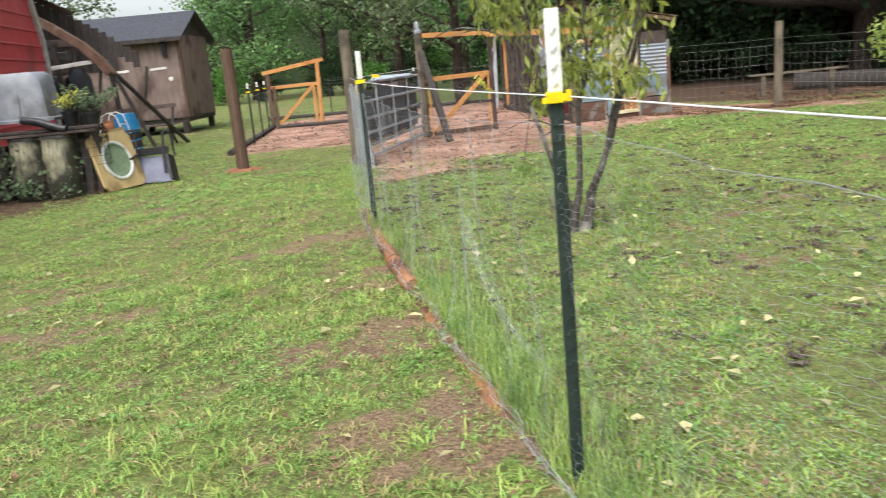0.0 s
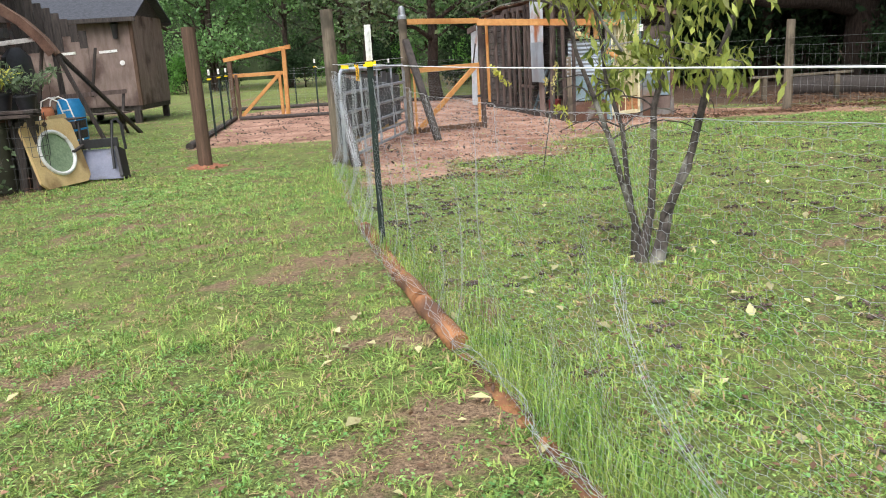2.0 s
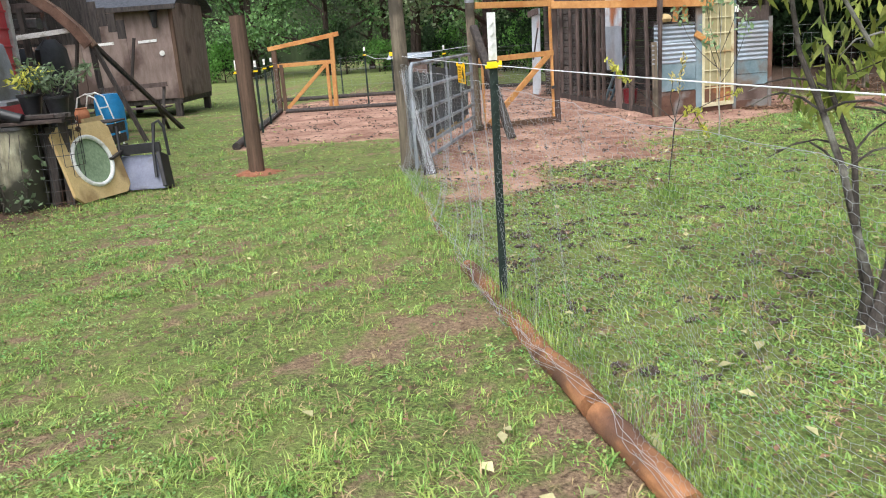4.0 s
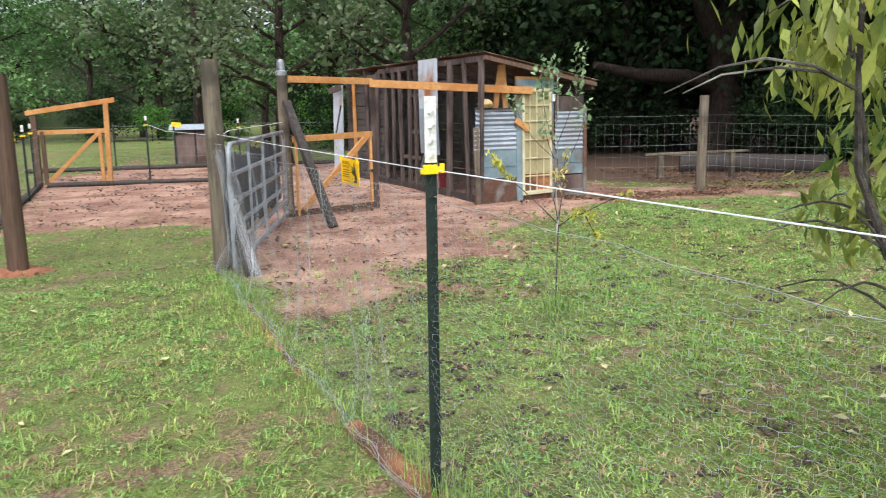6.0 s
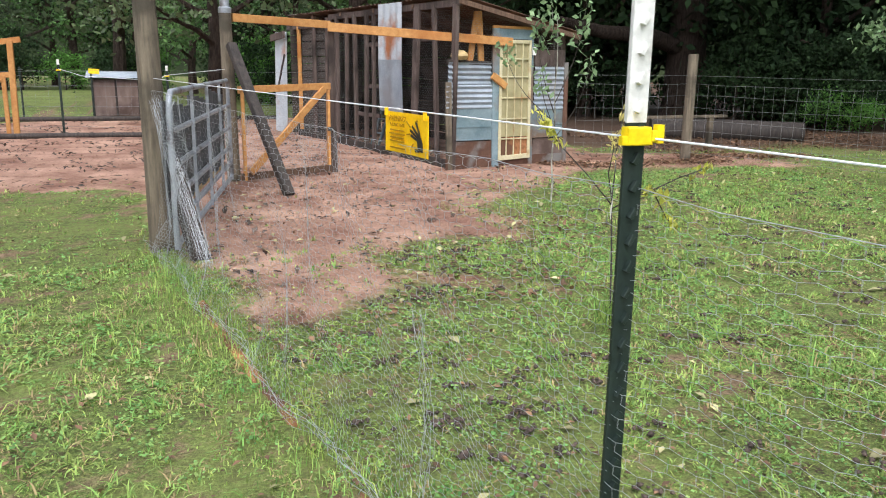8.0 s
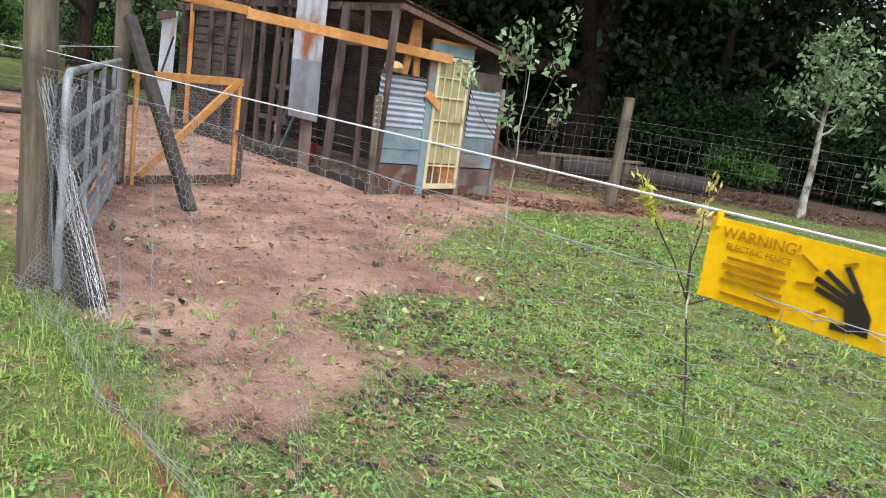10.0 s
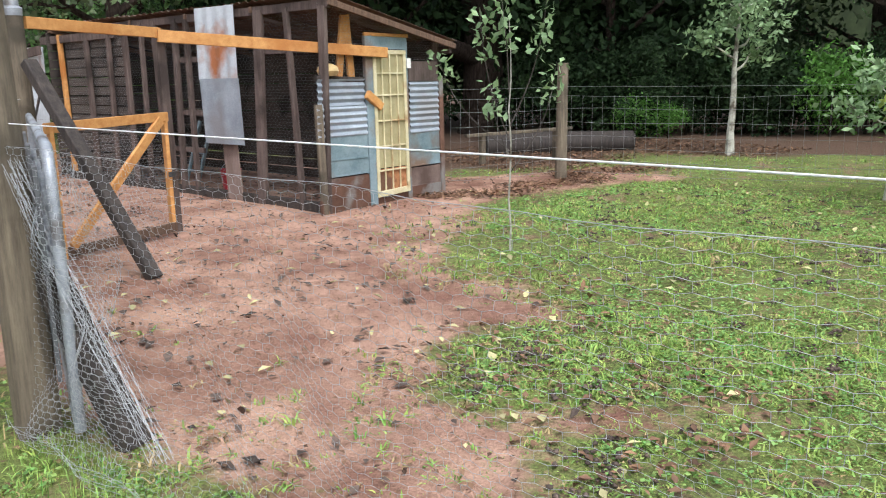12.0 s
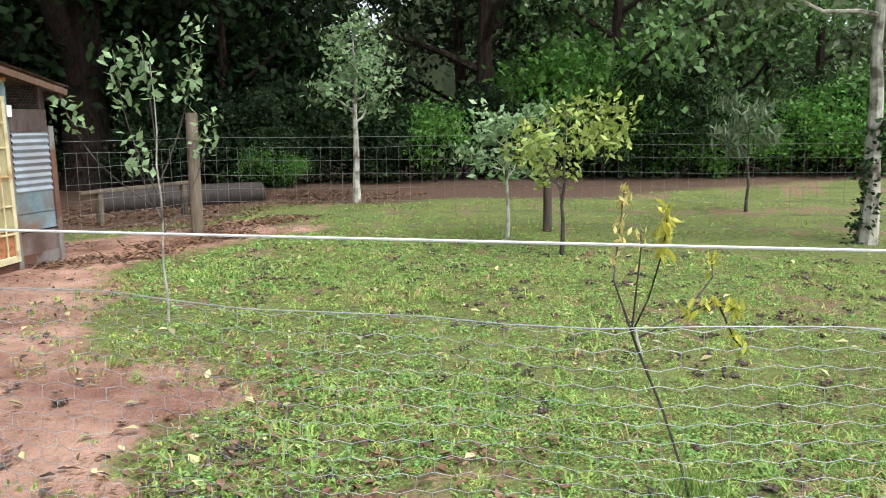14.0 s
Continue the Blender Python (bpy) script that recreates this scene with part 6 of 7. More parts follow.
tagged(part("yellow_tag", Geo().beam((-2.55, 28.2, 1.22), (-2.3, 28.2, 1.2), 0.02, 0.12), YELLOW_PLASTIC, None, "", (-2.4, 28.2, 1.2)), "small yellow tag hung on the back fence wire", "tag")

fruit_tree()
# saplings by the far fence
def shoot_sapling(base, shoots, side, label):
    """A whip of a tree: pale stem, upright shoots with big leaves set round their upper part."""
    base, side = Vector(base), Vector(side)
    t = thing("sapling", base, label, "tree")
    rs = np.random.RandomState(41)
    stem = [base + side * (0.012 * math.sin(2.2 * i)) + Vector((0, 0, 0.26 * i - 0.05)) for i in range(9)]
    part("trunk", Geo().tube(stem, [0.011 - 0.0009 * i for i in range(9)], 7), BARK_PALE, t)
    pos, ln = [], []
    for d, h, start, leafy in shoots:
        foot = stem[0].lerp(stem[-1], (start + 0.05) / 2.08)
        end = base + side * d + Vector((rs.normal() * 0.08, rs.normal() * 0.08, h))
        q = []
        for i in range(9):
            f = i / 8
            p = foot.lerp(end, f)
            p += side * (d * 0.22 * math.sin(f * 3.14)) + Vector((0, 0, -0.05 * abs(d) * math.sin(f * 3.14)))
            q.append(p)
        part("shoot", Geo().tube(q, [0.006 - 0.0005 * i for i in range(9)], 5), BARK_PEACH, t)
        n = int(leafy * 80)
        for i in range(n):
            f = 1 - leafy * (i / n) ** 0.9 / max(leafy, (end - foot).length) * 1.0
            p = foot.lerp(end, max(f, 0.1)) + side * (d * 0.22 * math.sin(max(f, 0.1) * 3.14))
            a = i * 2.4
            pos.append(p + Vector((math.cos(a), math.sin(a), 0.25)) * rs.uniform(0.04, 0.12))
            ln.append(rs.uniform(0.06, 0.11))
    me = cards("leaves", np.array([tuple(p) for p in pos]), np.array(ln), LEAF_SILVER, tuple(base), 0.55, (0, 0, 0.15, 0.7), 41, 0.07)
    ob = new("leaves", me)
    ob.parent = t


shoot_sapling((2.80, 14.09, 0), ((0.34, 2.36, 1.1, 0.7), (0.05, 2.22, 1.4, 0.5), (-0.27, 2.12, 1.0, 0.5), (-0.52, 1.75, 0.9, 0.34), (-0.16, 1.5, 0.85, 0.36), (0.4, 1.66, 0.7, 0.42)), (0.69, -0.73, 0), "slender sapling with large silvery green leaves by the wire fence")
tree("sapling", (12.0, 17.2, 0), 3.6, 0.075, 42, BARK_PALE, LEAF_SILVER, "pale-barked young tree with grey-green leaves beyond the fence", nlimb=8, spread=0.19, start=0.46, per=20, radius=0.17, size=0.13, aspect=0.5, sub=3)
tree("bush_tree", (6.97, 11.88, 0), 1.75, 0.024, 43, BARK_PEACH, LEAF_LIME, "bushy little tree with lime yellow leaves in the lawn", nlimb=9, spread=0.38, start=0.38, per=12, radius=0.13, size=0.1, aspect=0.5, sub=3, lean=(0.12, 0))
tree("sapling", (8.1, 12.9, 0), 1.75, 0.03, 44, BARK_PALE, LEAF_SILVER, "small silvery green sapling beside the fence post", nlimb=6, spread=0.3, start=0.45, per=16, radius=0.12, size=0.11, aspect=0.5)
tree("sapling", (12.35, 9.95, 0), 1.85, 0.025, 45, BARK_PEACH, LEAF_VINE, "thin sapling with long drooping grey-green leaves", nlimb=7, spread=0.24, start=0.5, per=14, radius=0.09, size=0.2, aspect=0.2, droop=(0, 0, -0.9, 0.6))
lichen = tree("lichen_tree", (8.94, 8.48, 0), 5.2, 0.11, 46, BARK_PALE, LEAF_OAK, "lichen-spotted tree trunk with ivy at its foot by the fence", nlimb=8, spread=0.3, start=0.48, per=45, radius=0.3, size=0.14, lean=(0.12, 0.05))
r = np.random.RandomState(47)
pos, ln = leaves_at([(8.9 + 0.05 * r.normal(), 8.5 + 0.09 * r.normal(), z) for z in np.linspace(0.05, 1.5, 22)], 16, 0.06, 0.07, 48)
ob = new("ivy", cards("ivy", pos, ln, LEAF_WOOD_SHADE, (8.94, 8.48, 0), 0.7, None, 48, 0.06))
ob.parent = lichen


def weed(base, label):
    """A tall weed: a leaning snapped stem with upright golden shoots and a drooping side branch."""
    base = Vector(base)
    t = thing("weed", base, label, "weed", "tall weeds")
    rs = np.random.RandomState(3)

    def at(x, y, z):
        return base + Vector((x, y, z))

    part("stem", Geo().tube([at(0, 0, -0.03), at(0.03, 0.06, 0.18), at(0.08, 0.15, 0.41), at(0.14, 0.27, 0.65), at(0.17, 0.32, 0.77), at(0.22, 0.38, 0.9)], [0.0055, 0.005, 0.0055, 0.0055, 0.005, 0.004], 7), BARK_PEACH, t)
    part("peeled_bark", Geo().tube([at(0.115, 0.24, 0.62), at(0.13, 0.265, 0.68), at(0.15, 0.28, 0.74)], [0.003, 0.006, 0.003], 6), BARK_PALE, t, "pale peeled bark")
    runs = (([(0.22, 0.38, 0.9), (0.21, 0.37, 1.02), (0.23, 0.36, 1.14), (0.24, 0.35, 1.27)], 0.9, LEAF_PALEGOLD, 0.045, 60), ([(0.15, 0.29, 0.7), (-0.08, 0.2, 0.9), (-0.3, 0.14, 1.08), (-0.42, 0.11, 1.2), (-0.48, 0.1, 1.29)], 0.5, LEAF_GOLD, 0.06, 60),
            ([(0.14, 0.27, 0.68), (0.17, 0.12, 0.77), (0.2, -0.03, 0.85), (0.24, -0.12, 0.8)], 0.6, LEAF_GOLD, 0.06, 50), ([(0.18, 0.1, 0.77), (0.42, 0.0, 0.9), (0.55, 0.01, 0.93), (0.66, 0.02, 0.96)], 0.5, LEAF_GOLD, 0.05, 26),
            ([(0.15, 0.29, 0.72), (0.1, 0.27, 0.9), (0.12, 0.26, 1.04), (0.11, 0.26, 1.13)], 0.5, LEAF_PALEGOLD, 0.04, 22), ([(0.2, -0.03, 0.85), (0.27, -0.1, 0.68), (0.32, -0.14, 0.62)], 0.7, LEAF_GOLD, 0.055, 30))
    for k, (q, share, leaf, size, n) in enumerate(runs):
        q = [at(*p) for p in q]
        part("shoot", Geo().tube(q, [0.0045 - 0.0007 * i for i in range(len(q))], 5), BARK_PEACH, t)
        pos = []
        for i in range(n):
            f = (1 - share * rs.rand() ** 1.2) * (len(q) - 1)
            p = q[int(f)].lerp(q[min(int(f) + 1, len(q) - 1)], f - int(f))
            pos.append(tuple(p + Vector((rs.normal(), rs.normal(), rs.normal())) * 0.014))
        ob = new("leaves", cards("leaves", np.array(pos), size * rs.uniform(0.6, 1.2, n), leaf, tuple(base), 0.36, (0, 0, 0.9, 0.6), 3 + k, 0.06))
        ob.parent = t


LEAF_PALEGOLD = mk("bleached_gold_leaf", (0.50, 0.42, 0.12), (0.72, 0.62, 0.26), 6, 0.55, 0, vary=0.25, through_light=0.3, island=True)
weed((0.93, 9.93, 0), "tall leaning weed with golden yellow tips in the lawn")

# ---- woods ----
rs = np.random.RandomState(77)
kinds = []
for k, (h, sp_, st, leaf, r0, per, rad, size, nl) in enumerate(((11, 0.30, 0.12, LEAF_WOOD_SHADE, 0.2, 52, 0.6, 0.24, 13), (13, 0.27, 0.18, LEAF_WOOD_SHADE, 0.26, 52, 0.7, 0.27, 14), (9, 0.36, 0.06, LEAF_WOOD_SHADE, 0.16, 54, 0.58, 0.23, 13), (12, 0.30, 0.22, LEAF_OAK, 0.26, 54, 0.62, 0.22, 13), (10, 0.33, 0.08, LEAF_SUNLIT, 0.17, 60, 0.55, 0.2, 13))):
    t = tree("woodland_tree", (0, 0, -50 - k), h, r0, 200 + k, BARK, leaf, "dense woodland tree at the forest edge, light and shade in its leaf colour", nlimb=nl, spread=sp_, start=st, per=per, radius=rad, size=size, aspect=0.6, sub=3, group="woodland trees")
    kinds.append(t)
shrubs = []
for k, (h, leaf) in enumerate(((2.0, LEAF_WOOD_SHADE), (2.6, LEAF_WOOD_SHADE), (2.2, LEAF_BRIGHT))):
    t = tree("woodland_shrub", (0, 0, -60 - k), h, 0.04, 220 + k, BARK, leaf, "leafy undergrowth shrub at the forest edge" if leaf is LEAF_WOOD_SHADE else "bright green undergrowth shrub at the forest edge", "shrub", nlimb=9, spread=0.5, start=0.05, per=45, radius=0.3, size=0.15, sub=2, group="undergrowth")
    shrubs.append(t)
used = set()


def plant(src, x, y, s):
    m = Matrix.Translation((x, y, 0)) @ Matrix.Rotation(rs.uniform(0, 6.28), 4, "Z")
    if src in used:
        ob = copy_thing(src, m)
    else:
        used.add(src)
        ob = src
        ob.matrix_basis = m
    ob.scale = (s, s, s * rs.uniform(0.9, 1.15))


# the wood's edge as a chain of points, then rows going in
EDGE = [(-46, 34), (-34, 44), (-22, 49), (-10, 50), (-2, 47), (2.5, 38), (6, 30), (9, 27), (13.5, 24), (16.5, 20), (19.2, 14.8), (22.5, 8.4), (26, 0), (28, -10), (28, -22)]
for row in range(3):
    for i in range(len(EDGE) - 1):
        (ax, ay), (bx, by) = EDGE[i], EDGE[i + 1]
        L = math.hypot(bx - ax, by - ay)
        nx_, ny_ = -(by - ay) / L, (bx - ax) / L
        n = max(1, round(L / (4.2, 5.0, 6.0)[row]))
        for j in range(n):
            f = (j + rs.uniform(0.15, 0.85)) / n
            d = (1.2, 5.5, 11)[row] + rs.uniform(-0.8, 1.6)
            x, y = ax + (bx - ax) * f + nx_ * d, ay + (by - ay) * f + ny_ * d
            gap = 14 < math.degrees(math.atan2(-x, y)) < 27
            if gap and row < 2:
                continue
            pick = rs.rand()
            # Lit leaf colour on the open stretches, shaded colour behind the coop.
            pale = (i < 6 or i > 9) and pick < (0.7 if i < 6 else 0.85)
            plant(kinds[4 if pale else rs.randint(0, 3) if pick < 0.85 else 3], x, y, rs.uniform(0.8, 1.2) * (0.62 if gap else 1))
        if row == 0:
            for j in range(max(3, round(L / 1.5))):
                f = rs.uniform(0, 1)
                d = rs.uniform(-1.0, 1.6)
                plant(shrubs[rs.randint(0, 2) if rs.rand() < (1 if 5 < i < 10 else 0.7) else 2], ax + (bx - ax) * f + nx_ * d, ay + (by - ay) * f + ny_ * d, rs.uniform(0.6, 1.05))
for x, y, s in ((19.8, 15.0, 1.5), (20.5, 14.0, 1.4), (14.0, 20.9, 0.42), (14.7, 20.4, 0.35), (17.2, 17.6, 0.8), (22.3, 8.8, 0.9), (21, 10.5, 0.8)):
    plant(shrubs[2], x, y, s)
for x, y, s in ((24.5, 10.4, 0.8), (23.6, 12.6, 0.75)):
    plant(kinds[4], x, y, s)
for k in range(34):
    f = rs.rand()
    plant(shrubs[2 if rs.rand() < 0.4 else rs.randint(0, 2)], 19.5 + 3.6 * f + rs.uniform(-0.8, 1.6), 16.2 - 10.5 * f + rs.uniform(-0.6, 0.6), rs.uniform(0.55, 1.1))
for k in range(28):
    f = rs.rand()
    plant(shrubs[rs.randint(0, 2)], 14.2 + 5.5 * f + rs.uniform(-0.6, 1.2), 22.2 - 6 * f + rs.uniform(-0.4, 0.8), rs.uniform(0.5, 0.9))
# deep shade behind the coop and the wire fence: undergrowth and trees close together
for row in range(3):
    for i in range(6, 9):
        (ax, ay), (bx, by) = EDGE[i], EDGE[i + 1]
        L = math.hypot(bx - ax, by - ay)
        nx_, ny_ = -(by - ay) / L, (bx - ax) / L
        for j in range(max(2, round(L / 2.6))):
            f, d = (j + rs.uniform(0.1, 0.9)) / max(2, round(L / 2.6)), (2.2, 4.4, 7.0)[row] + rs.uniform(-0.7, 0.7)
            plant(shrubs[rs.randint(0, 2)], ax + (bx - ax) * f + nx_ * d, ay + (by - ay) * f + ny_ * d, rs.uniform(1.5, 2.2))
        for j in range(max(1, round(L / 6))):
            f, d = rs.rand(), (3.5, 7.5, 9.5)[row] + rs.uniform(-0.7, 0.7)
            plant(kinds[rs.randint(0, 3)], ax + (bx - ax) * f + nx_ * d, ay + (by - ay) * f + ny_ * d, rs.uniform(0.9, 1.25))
for x, y, s in ((0.5, 27.5, 0.75), (4.0, 27.0, 0.8), (-1.8, 33, 0.85)):
    plant(kinds[3], x, y, s)
big = thing("old_tree", (13.2, 25.3, 0), "huge old tree with a thick forked trunk behind the coop", "tree")
g = Geo().tube([(13.2, 25.3, -0.2), (13.2, 25.3, 0.5), (13.15, 25.3, 2.2), (13.1, 25.2, 3.6), (13.4, 25.2, 7)], [0.85, 0.62, 0.52, 0.5, 0.4], 14).tube([(13.1, 25.3, 2.6), (12.2, 25.0, 4.2), (11.2, 24.4, 6.2), (10.4, 24, 8)], [0.3, 0.3, 0.26, 0.2], 10)
g.tube([(13.0, 25.3, 2.0), (11.6, 24.9, 2.3), (9.8, 24.4, 2.35), (8.4, 24.2, 2.6)], [0.26, 0.22, 0.17, 0.1], 10)
part("trunk", g, BARK, big)
rs = np.random.RandomState(19)
tips = [(10.4, 24, 8), (11.2, 24.4, 7), (13.4, 25.2, 7.5), (12.4, 25, 8), (7.6, 24.2, 4.3), (8.6, 24.2, 4.6), (14.5, 24.5, 7)]
g = Geo()
# Unseen limbs and leaves added above the view to shade the coop.
for k in range(13):
    a, reach = 2.2 + 0.29 * k, rs.uniform(6.5, 10.5)
    p = [Vector((13.2, 25.2, 5.0 + 0.1 * k))]
    for i in range(1, 6):
        p.append(Vector((13.2 + math.cos(a) * reach * i / 5, 25.2 + math.sin(a) * reach * i / 5, 5.2 + 3.2 * math.sin(i / 5 * 1.9) + rs.normal() * 0.25)))
        a += rs.normal() * 0.08
        for j in range(5):
            tips.append(p[-1] + Vector((rs.normal() * 1.1, rs.normal() * 1.1, rs.uniform(0, 1.6))))
    g.tube(p, [0.2 - 0.03 * i for i in range(6)], 7)
part("limb", g, BARK, big)
pos, ln = leaves_at(tips, 62, 0.75, 0.27, 9)
ob = new("crown", cards("crown", pos, ln, LEAF_WOOD_SHADE, (13.2, 25.3, 0), 0.6, None, 9))
ob.parent = big

# far sheet standing in for woods behind the trees, their shade in its colour
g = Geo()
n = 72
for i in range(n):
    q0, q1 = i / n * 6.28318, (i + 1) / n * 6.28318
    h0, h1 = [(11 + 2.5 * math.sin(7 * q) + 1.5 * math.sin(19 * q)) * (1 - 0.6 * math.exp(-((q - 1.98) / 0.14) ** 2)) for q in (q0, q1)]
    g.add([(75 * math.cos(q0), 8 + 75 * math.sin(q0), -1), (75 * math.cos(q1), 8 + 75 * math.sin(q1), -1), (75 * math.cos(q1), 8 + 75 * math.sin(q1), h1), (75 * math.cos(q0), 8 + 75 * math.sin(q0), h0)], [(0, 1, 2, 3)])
FARWOOD = mk("shaded_far_woods", (0.008, 0.014, 0.006), (0.045, 0.065, 0.025), 0.5, 1.0, 0.0, fine=6, stretch=(1, 1, 0.7))
tagged(part("backdrop", g, FARWOOD), "distant woods on one sheet, their shade put into the colour", "backdrop", kind="structure")

# ---- grass and fallen leaves ----


def lawn_points(n, x0, x1, y0_, y1_, seed, tuft=8, spread=0.02):
    """Rooting places of blades, standing in tufts of a few."""
    r = np.random.RandomState(seed)
    m = n // tuft
    x, y = r.uniform(x0, x1, m), r.uniform(y0_, y1_, m)
    clump = 0.75 * waves(x, y, 23, 20) + 0.75 * waves(x, y, 24, 52)
    thin = np.clip(1 - 1.1 * (bare_at(x, y) + 0.2), 0.14, 1)
    keep = (r.rand(m) < np.clip(0.5 + 1.3 * clump, 0.03, 1) * thin) & (clay_at(x, y) < -0.12 + 1.1 * r.rand(m) ** 3 * (clump > -0.3)) & (litter_at(x, y) < 0.8 * r.rand(m) ** 3 * (x < 0))
    x, y = np.repeat(x[keep], tuft), np.repeat(y[keep], tuft)
    tall = np.repeat(np.exp(r.normal(size=keep.sum()) * 0.4), tuft)
    return x + r.normal(size=len(x)) * spread, y + r.normal(size=len(x)) * spread, tall


def blades(name, zones, material, hmin, hmax, label, seed):
    x, y, tall = [np.concatenate(q) for q in zip(*[lawn_points(n, x0, x1, y0_, y1_, seed + k) for k, (n, x0, x1, y0_, y1_) in enumerate(zones)])]
    r = np.random.RandomState(seed)
    n = len(x)
    a, lean = r.uniform(0, 6.283, n), r.uniform(0.3, 2.3, n)
    h = r.uniform(hmin, hmax, n) * (1 + 0.35 * waves(x, y, 31, 2.2)) * tall
    w = r.uniform(0.0016, 0.0044, n) * np.where(x > 0.2 - 0.12 * y, 1.25, 1) * (1 + np.clip((y - 9) / 12, 0, 1.5))
    z = ground_z(x, y) - 0.004
    ca, sa = np.cos(a), np.sin(a)
    ang = a + 1.57
    b0 = np.stack([x - np.cos(ang) * w, y - np.sin(ang) * w, z], -1)
    b1 = np.stack([x + np.cos(ang) * w, y + np.sin(ang) * w, z], -1)
    mid = np.stack([x + ca * h * lean * 0.42, y + sa * h * lean * 0.42, z + h * np.maximum(0.25, 0.8 - 0.25 * lean)], -1)
    sd_ = np.stack([np.cos(ang) * w * 0.8, np.sin(ang) * w * 0.8, 0 * w], -1)
    tip = np.stack([x + ca * h * lean, y + sa * h * lean, z + h * np.maximum(0.12, 1.05 - 0.42 * lean)], -1)
    v = np.stack([b0, b1, mid + sd_, tip, mid - sd_], 1).reshape(-1, 3)
    k = np.arange(n)[:, None] * 5
    f = np.concatenate([k + np.array([[0, 1, 2]]), k + np.array([[0, 2, 4]]), k + np.array([[4, 2, 3]])], 1).reshape(-1, 3)
    me = bpy.data.meshes.new(name)
    fill(me, v, f)
    me.materials.append(material)
    tagged(new(name, me), label, "grass", kind="stuff")


NEARZ = ((150000, -3.2, 1.6, 1.2, 6.5), (125000, -4.0, 2.2, 6.5, 12.5), (190000, 1.4, 7.5, 3.5, 16), (120000, -8, -3.2, 3, 13), (60000, -7, 10, 12.5, 20), (30000, 7.5, 16, 3, 17), (30000, -13, 0, 13, 34))
blades("lawn_grass", NEARZ, GRASS, 0.014, 0.043, "short patchy green lawn grass", 50)
blades("dry_grass", tuple((n // 3, *q) for n, *q in NEARZ), STRAW, 0.012, 0.035, "dry straw-coloured blades in the lawn", 60)
xs, ys = [], []
for k, (n, x0, x1, y0_, y1_) in enumerate(NEARZ):
    x, y, tall = lawn_points(int(n * 0.55), x0, x1, y0_, y1_, 70 + k, 6, 0.03)
    keep = (waves(x, y, 41, 1.4) + 0.5 * waves(x, y, 42, 5) > -0.35) & (clay_at(x, y) < -0.12)
    xs.append(x[keep])
    ys.append(y[keep])
x, y = np.concatenate(xs), np.concatenate(ys)
r = np.random.RandomState(7)
pos = np.stack([x, y, ground_z(x, y) + r.uniform(0.004, 0.03, len(x))], -1)
ob = new("clover", cards("clover", pos, r.uniform(0.009, 0.024, len(x)) * (1 + np.clip((y - 8) / 8, 0, 1)), CLOVER, (0, 0, 0), 0.7, (0, 0, 0.1, 0.6), 8, normal=(0, 0, 1.2)))
tagged(ob, "low clover and broad-leaved weeds in the lawn", "weeds", kind="stuff")
# long grass under the net
r = np.random.RandomState(17)
n = 13000
f = r.uniform(0.9, 3.0, n)
keep = r.rand(n) < np.where(f < 1.62, 0.95, np.where(f > 2.2, 0.42, 0.12 + 0.5 * (np.sin(f * 17) * 0.5 + 0.5)))
fx, fy = fence_line(f[keep])
off = np.abs(r.normal(size=len(fx))) * np.where(fy > 8, -0.3, 0.2) - np.where(fy > 8, -0.06, 0.05)
n = len(fx)
x, y = fx + off, fy + r.normal(size=n) * 0.05
a, h, lean, w = r.uniform(0, 6.283, n), r.uniform(0.05, 0.21, n) * (1 + 0.5 * waves(x, y, 19, 3)) * np.where(y > 8.4, 0.5, 1) * np.exp(-np.abs(off) * 2), r.uniform(0.1, 0.9, n), r.uniform(0.0015, 0.0032, n)
z = ground_z(x, y)
ca, sa, ang = np.cos(a), np.sin(a), a + 1.57
sd_ = np.stack([np.cos(ang) * w, np.sin(ang) * w, 0 * w], -1)
b = np.stack([x, y, z], -1)
mid = np.stack([x + ca * h * lean * 0.3, y + sa * h * lean * 0.3, z + h * 0.7], -1)
tip = np.stack([x + ca * h * lean, y + sa * h * lean, z + h * (1.1 - 0.4 * lean)], -1)
v = np.stack([b - sd_, b + sd_, mid + sd_ * 0.8, tip, mid - sd_ * 0.8], 1).reshape(-1, 3)
k = np.arange(n)[:, None] * 5
me = bpy.data.meshes.new("long_grass")
fill(me, v, np.concatenate([k + np.array([[0, 1, 2]]), k + np.array([[0, 2, 4]]), k + np.array([[4, 2, 3]])], 1).reshape(-1, 3))
me.materials.append(GRASS)
tagged(new("long_grass", me), "long uncut grass growing through the net", "grass", kind="stuff")

r = np.random.RandomState(29)
tuft = np.stack([0.95 + r.normal(size=110) * 0.07, 9.93 + r.normal(size=110) * 0.07, 0.09 + r.rand(110) * 0.04], -1)
tagged(new("grass_tuft", cards("grass_tuft", tuft, r.uniform(0.14, 0.3, 110), GRASS, (0, 0, 0), 0.035, (0, 0, 1, 0.35), 30, 0.01)), "tuft of long grass round the foot of a weed", "grass", kind="stuff")


def litter(name, n, x0, x1, y0_, y1_, material, lo, hi, seed, label, where=None):
    r = np.random.RandomState(seed)
    x, y = r.uniform(x0, x1, n), r.uniform(y0_, y1_, n)
    if where:
        k = where(x, y, r)
        x, y = x[k], y[k]
    pos = np.stack([x, y, ground_z(x, y) + r.uniform(0.012, 0.035, len(x))], -1)
    ob = new(name, cards(name, pos, r.uniform(lo, hi, len(x)), material, (0, 0, 0), 0.55, (0, 0, 0, 1), seed, 0.12, normal=(0, 0, 2.5)))
    # flat on the ground
    tagged(ob, label, "leaves", kind="stuff")


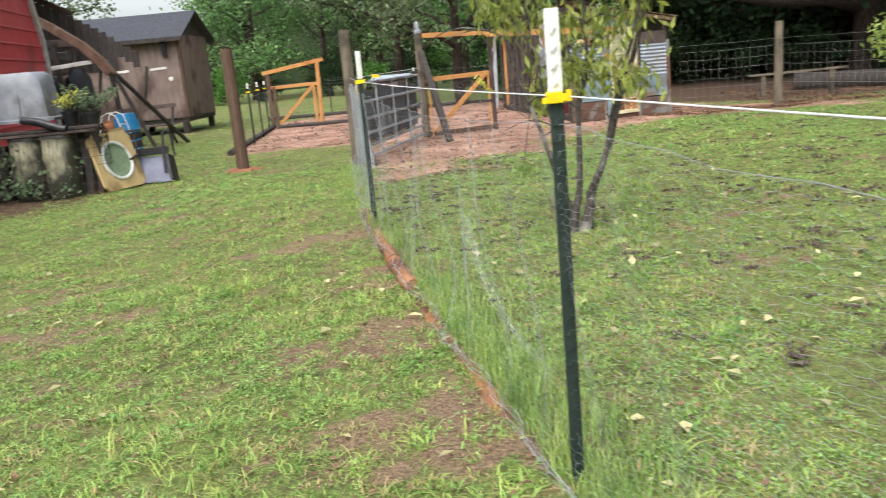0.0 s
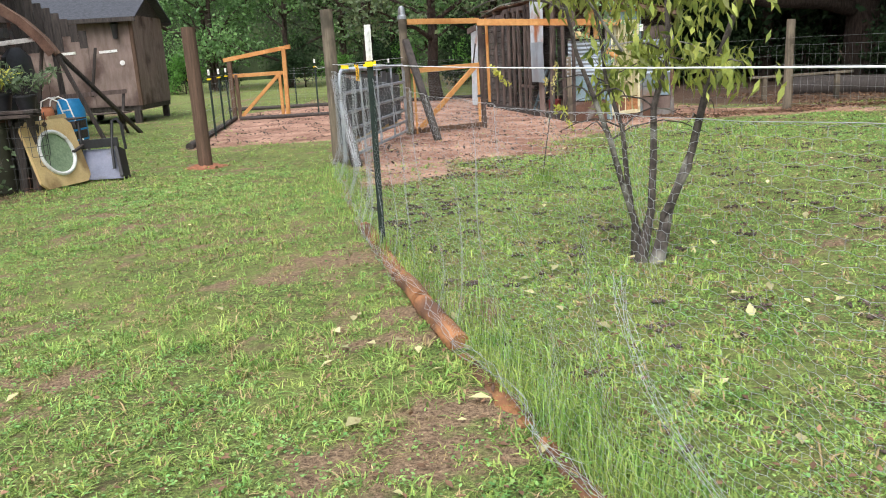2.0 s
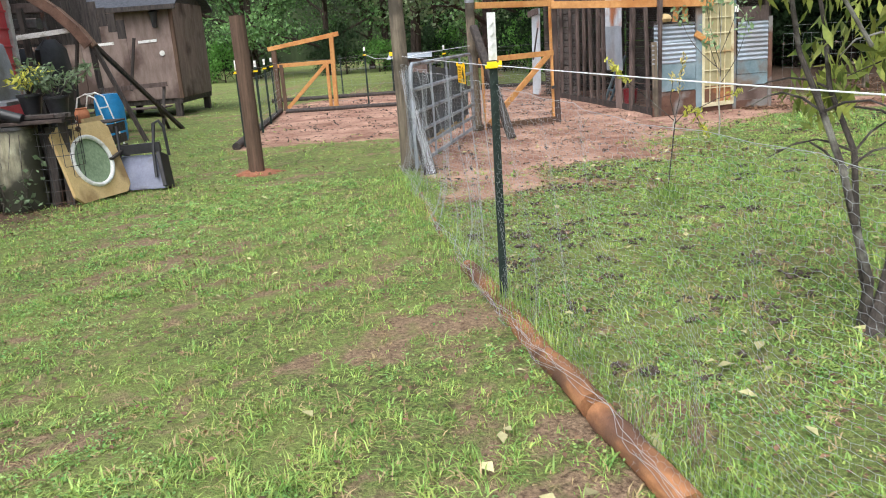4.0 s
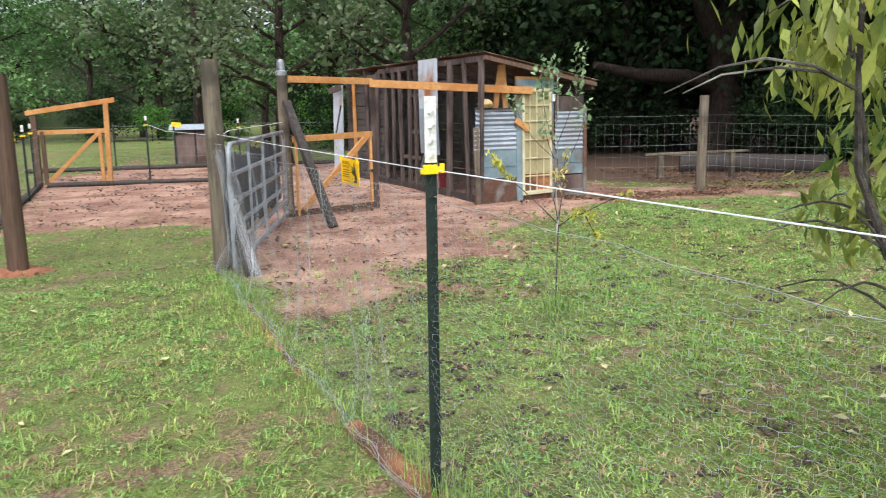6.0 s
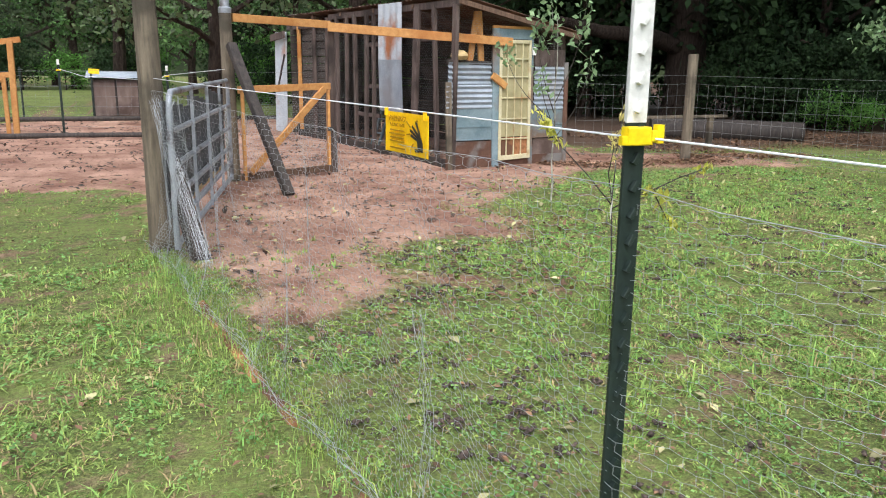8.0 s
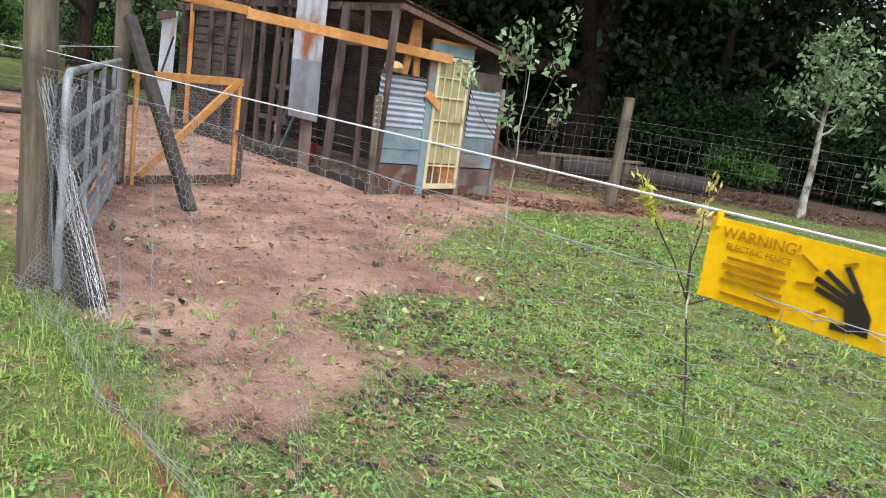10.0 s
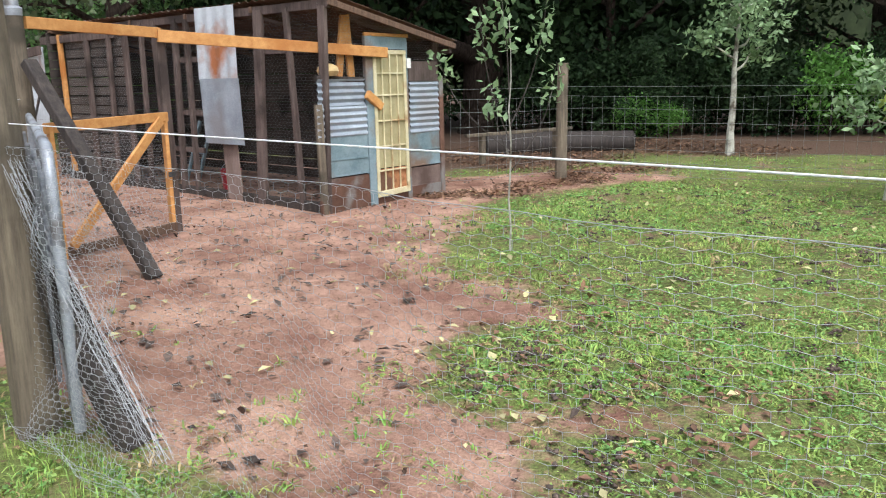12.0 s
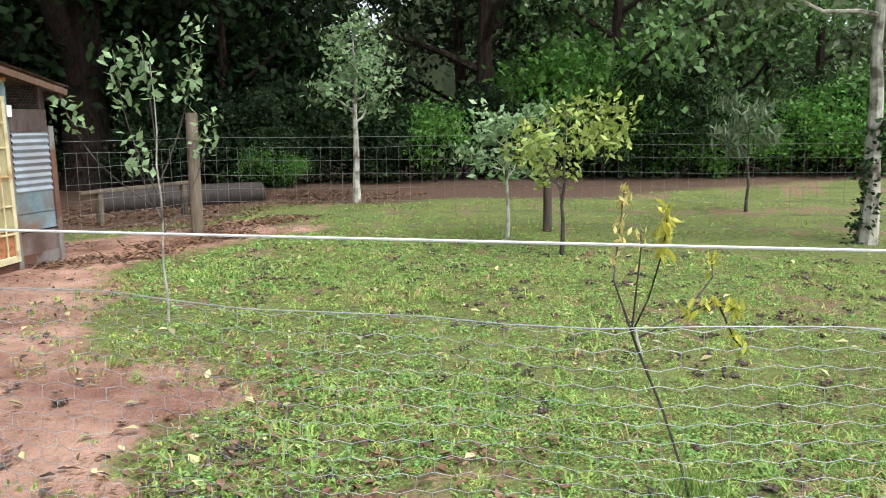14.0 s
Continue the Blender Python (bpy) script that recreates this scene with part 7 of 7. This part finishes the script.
litter("fallen_leaves", 900, -4, 8, 2, 17, PALELEAF, 0.04, 0.105, 81, "pale yellow-green fallen leaves on the lawn", lambda x, y, r: (r.rand(len(x)) < 0.25 + 0.75 * (x > -1)))
litter("brown_leaves", 22000, -6, 8, 1.5, 20, DEADLEAF, 0.012, 0.05, 82, "brown fallen leaves on lawn and clay", lambda x, y, r: (r.rand(len(x)) < 0.45 + 0.55 * (x > -0.8)))
litter("trodden_leaves", 2600, -1.1, 2.6, 9.6, 13.6, DEADLEAF, 0.025, 0.08, 84, "dark trodden leaves where lawn meets clay", lambda x, y, r: np.abs(clay_at(x, y) + 0.25) < 0.55 * r.rand(len(x)))
litter("clay_debris", 9000, -5, 6, 11, 28, CLOD, 0.02, 0.11, 85, "small dark debris scattered over the clay", lambda x, y, r: (clay_at(x, y) > 0.05) & (r.rand(len(x)) < 0.25 + 0.7 * (waves(x, y, 86, 4) > 0.35)))
litter("yard_litter", 3000, -9, -4.5, 5.5, 12.4, DEADLEAF, 0.015, 0.07, 87, "brown leaves and chips on the dirt before the barn", lambda x, y, r: litter_at(x, y) > -0.3)
litter("wood_litter", 5000, 7.2, 14, 16.5, 22, DEADLEAF, 0.04, 0.11, 86, "brown leaf litter under the trees", lambda x, y, r: litter_at(x, y) > -0.6)
litter("leaf_mulch", 9000, 4.2, 9.5, 16.1, 18.6, DEADLEAF, 0.04, 0.10, 83, "dark leaf mulch heaped along the wire fence", lambda x, y, r: np.abs(y - (16.95 - 0.02 * (x - 5)) - 0.3 * waves(x, y, 3, 2)) < 0.5 * r.rand(len(x)) + 0.05)
# trodden mud clods in the paddock
r = np.random.RandomState(91)
n = 2300
x, y = r.uniform(-0.9, 7.5, n), r.uniform(3.2, 16, n)
k = (waves(x, y, 92, 2.5) + 0.8 * r.normal(size=n) > 0.6) & (litter_at(x, y) < 0) & (clay_at(x, y) < -0.05)
x, y = x[k], y[k]
rep = 15
wide = np.repeat(r.uniform(0.012, 0.045, len(x)), rep)
x, y = np.repeat(x, rep) + r.normal(size=len(x) * rep) * wide * 1.5, np.repeat(y, rep) + r.normal(size=len(y) * rep) * wide
k = inside(PADDOCK, x, y) > 0.08
x, y = x[k], y[k]
s = r.uniform(0.004, 0.02, len(x))
c = np.stack([x, y, ground_z(x, y) + s * 0.3 + 0.012], -1)
oct_ = np.array([[1, 0, 0], [-1, 0, 0], [0, 1, 0], [0, -1, 0], [0, 0, 0.7], [0, 0, -0.7]])
v = (c[:, None] + oct_[None] * s[:, None, None] * r.uniform(0.6, 1.3, (len(x), 6, 1))).reshape(-1, 3)
of = np.array([[0, 2, 4], [2, 1, 4], [1, 3, 4], [3, 0, 4], [2, 0, 5], [1, 2, 5], [3, 1, 5], [0, 3, 5]])
me = bpy.data.meshes.new("mud_clods")
fill(me, v, (np.arange(len(x))[:, None, None] * 6 + of[None]).reshape(-1, 3))
me.materials.append(CLOD)
tagged(new("mud_clods", me), "dark trodden mud clods scattered in the paddock", "mud", kind="stuff")
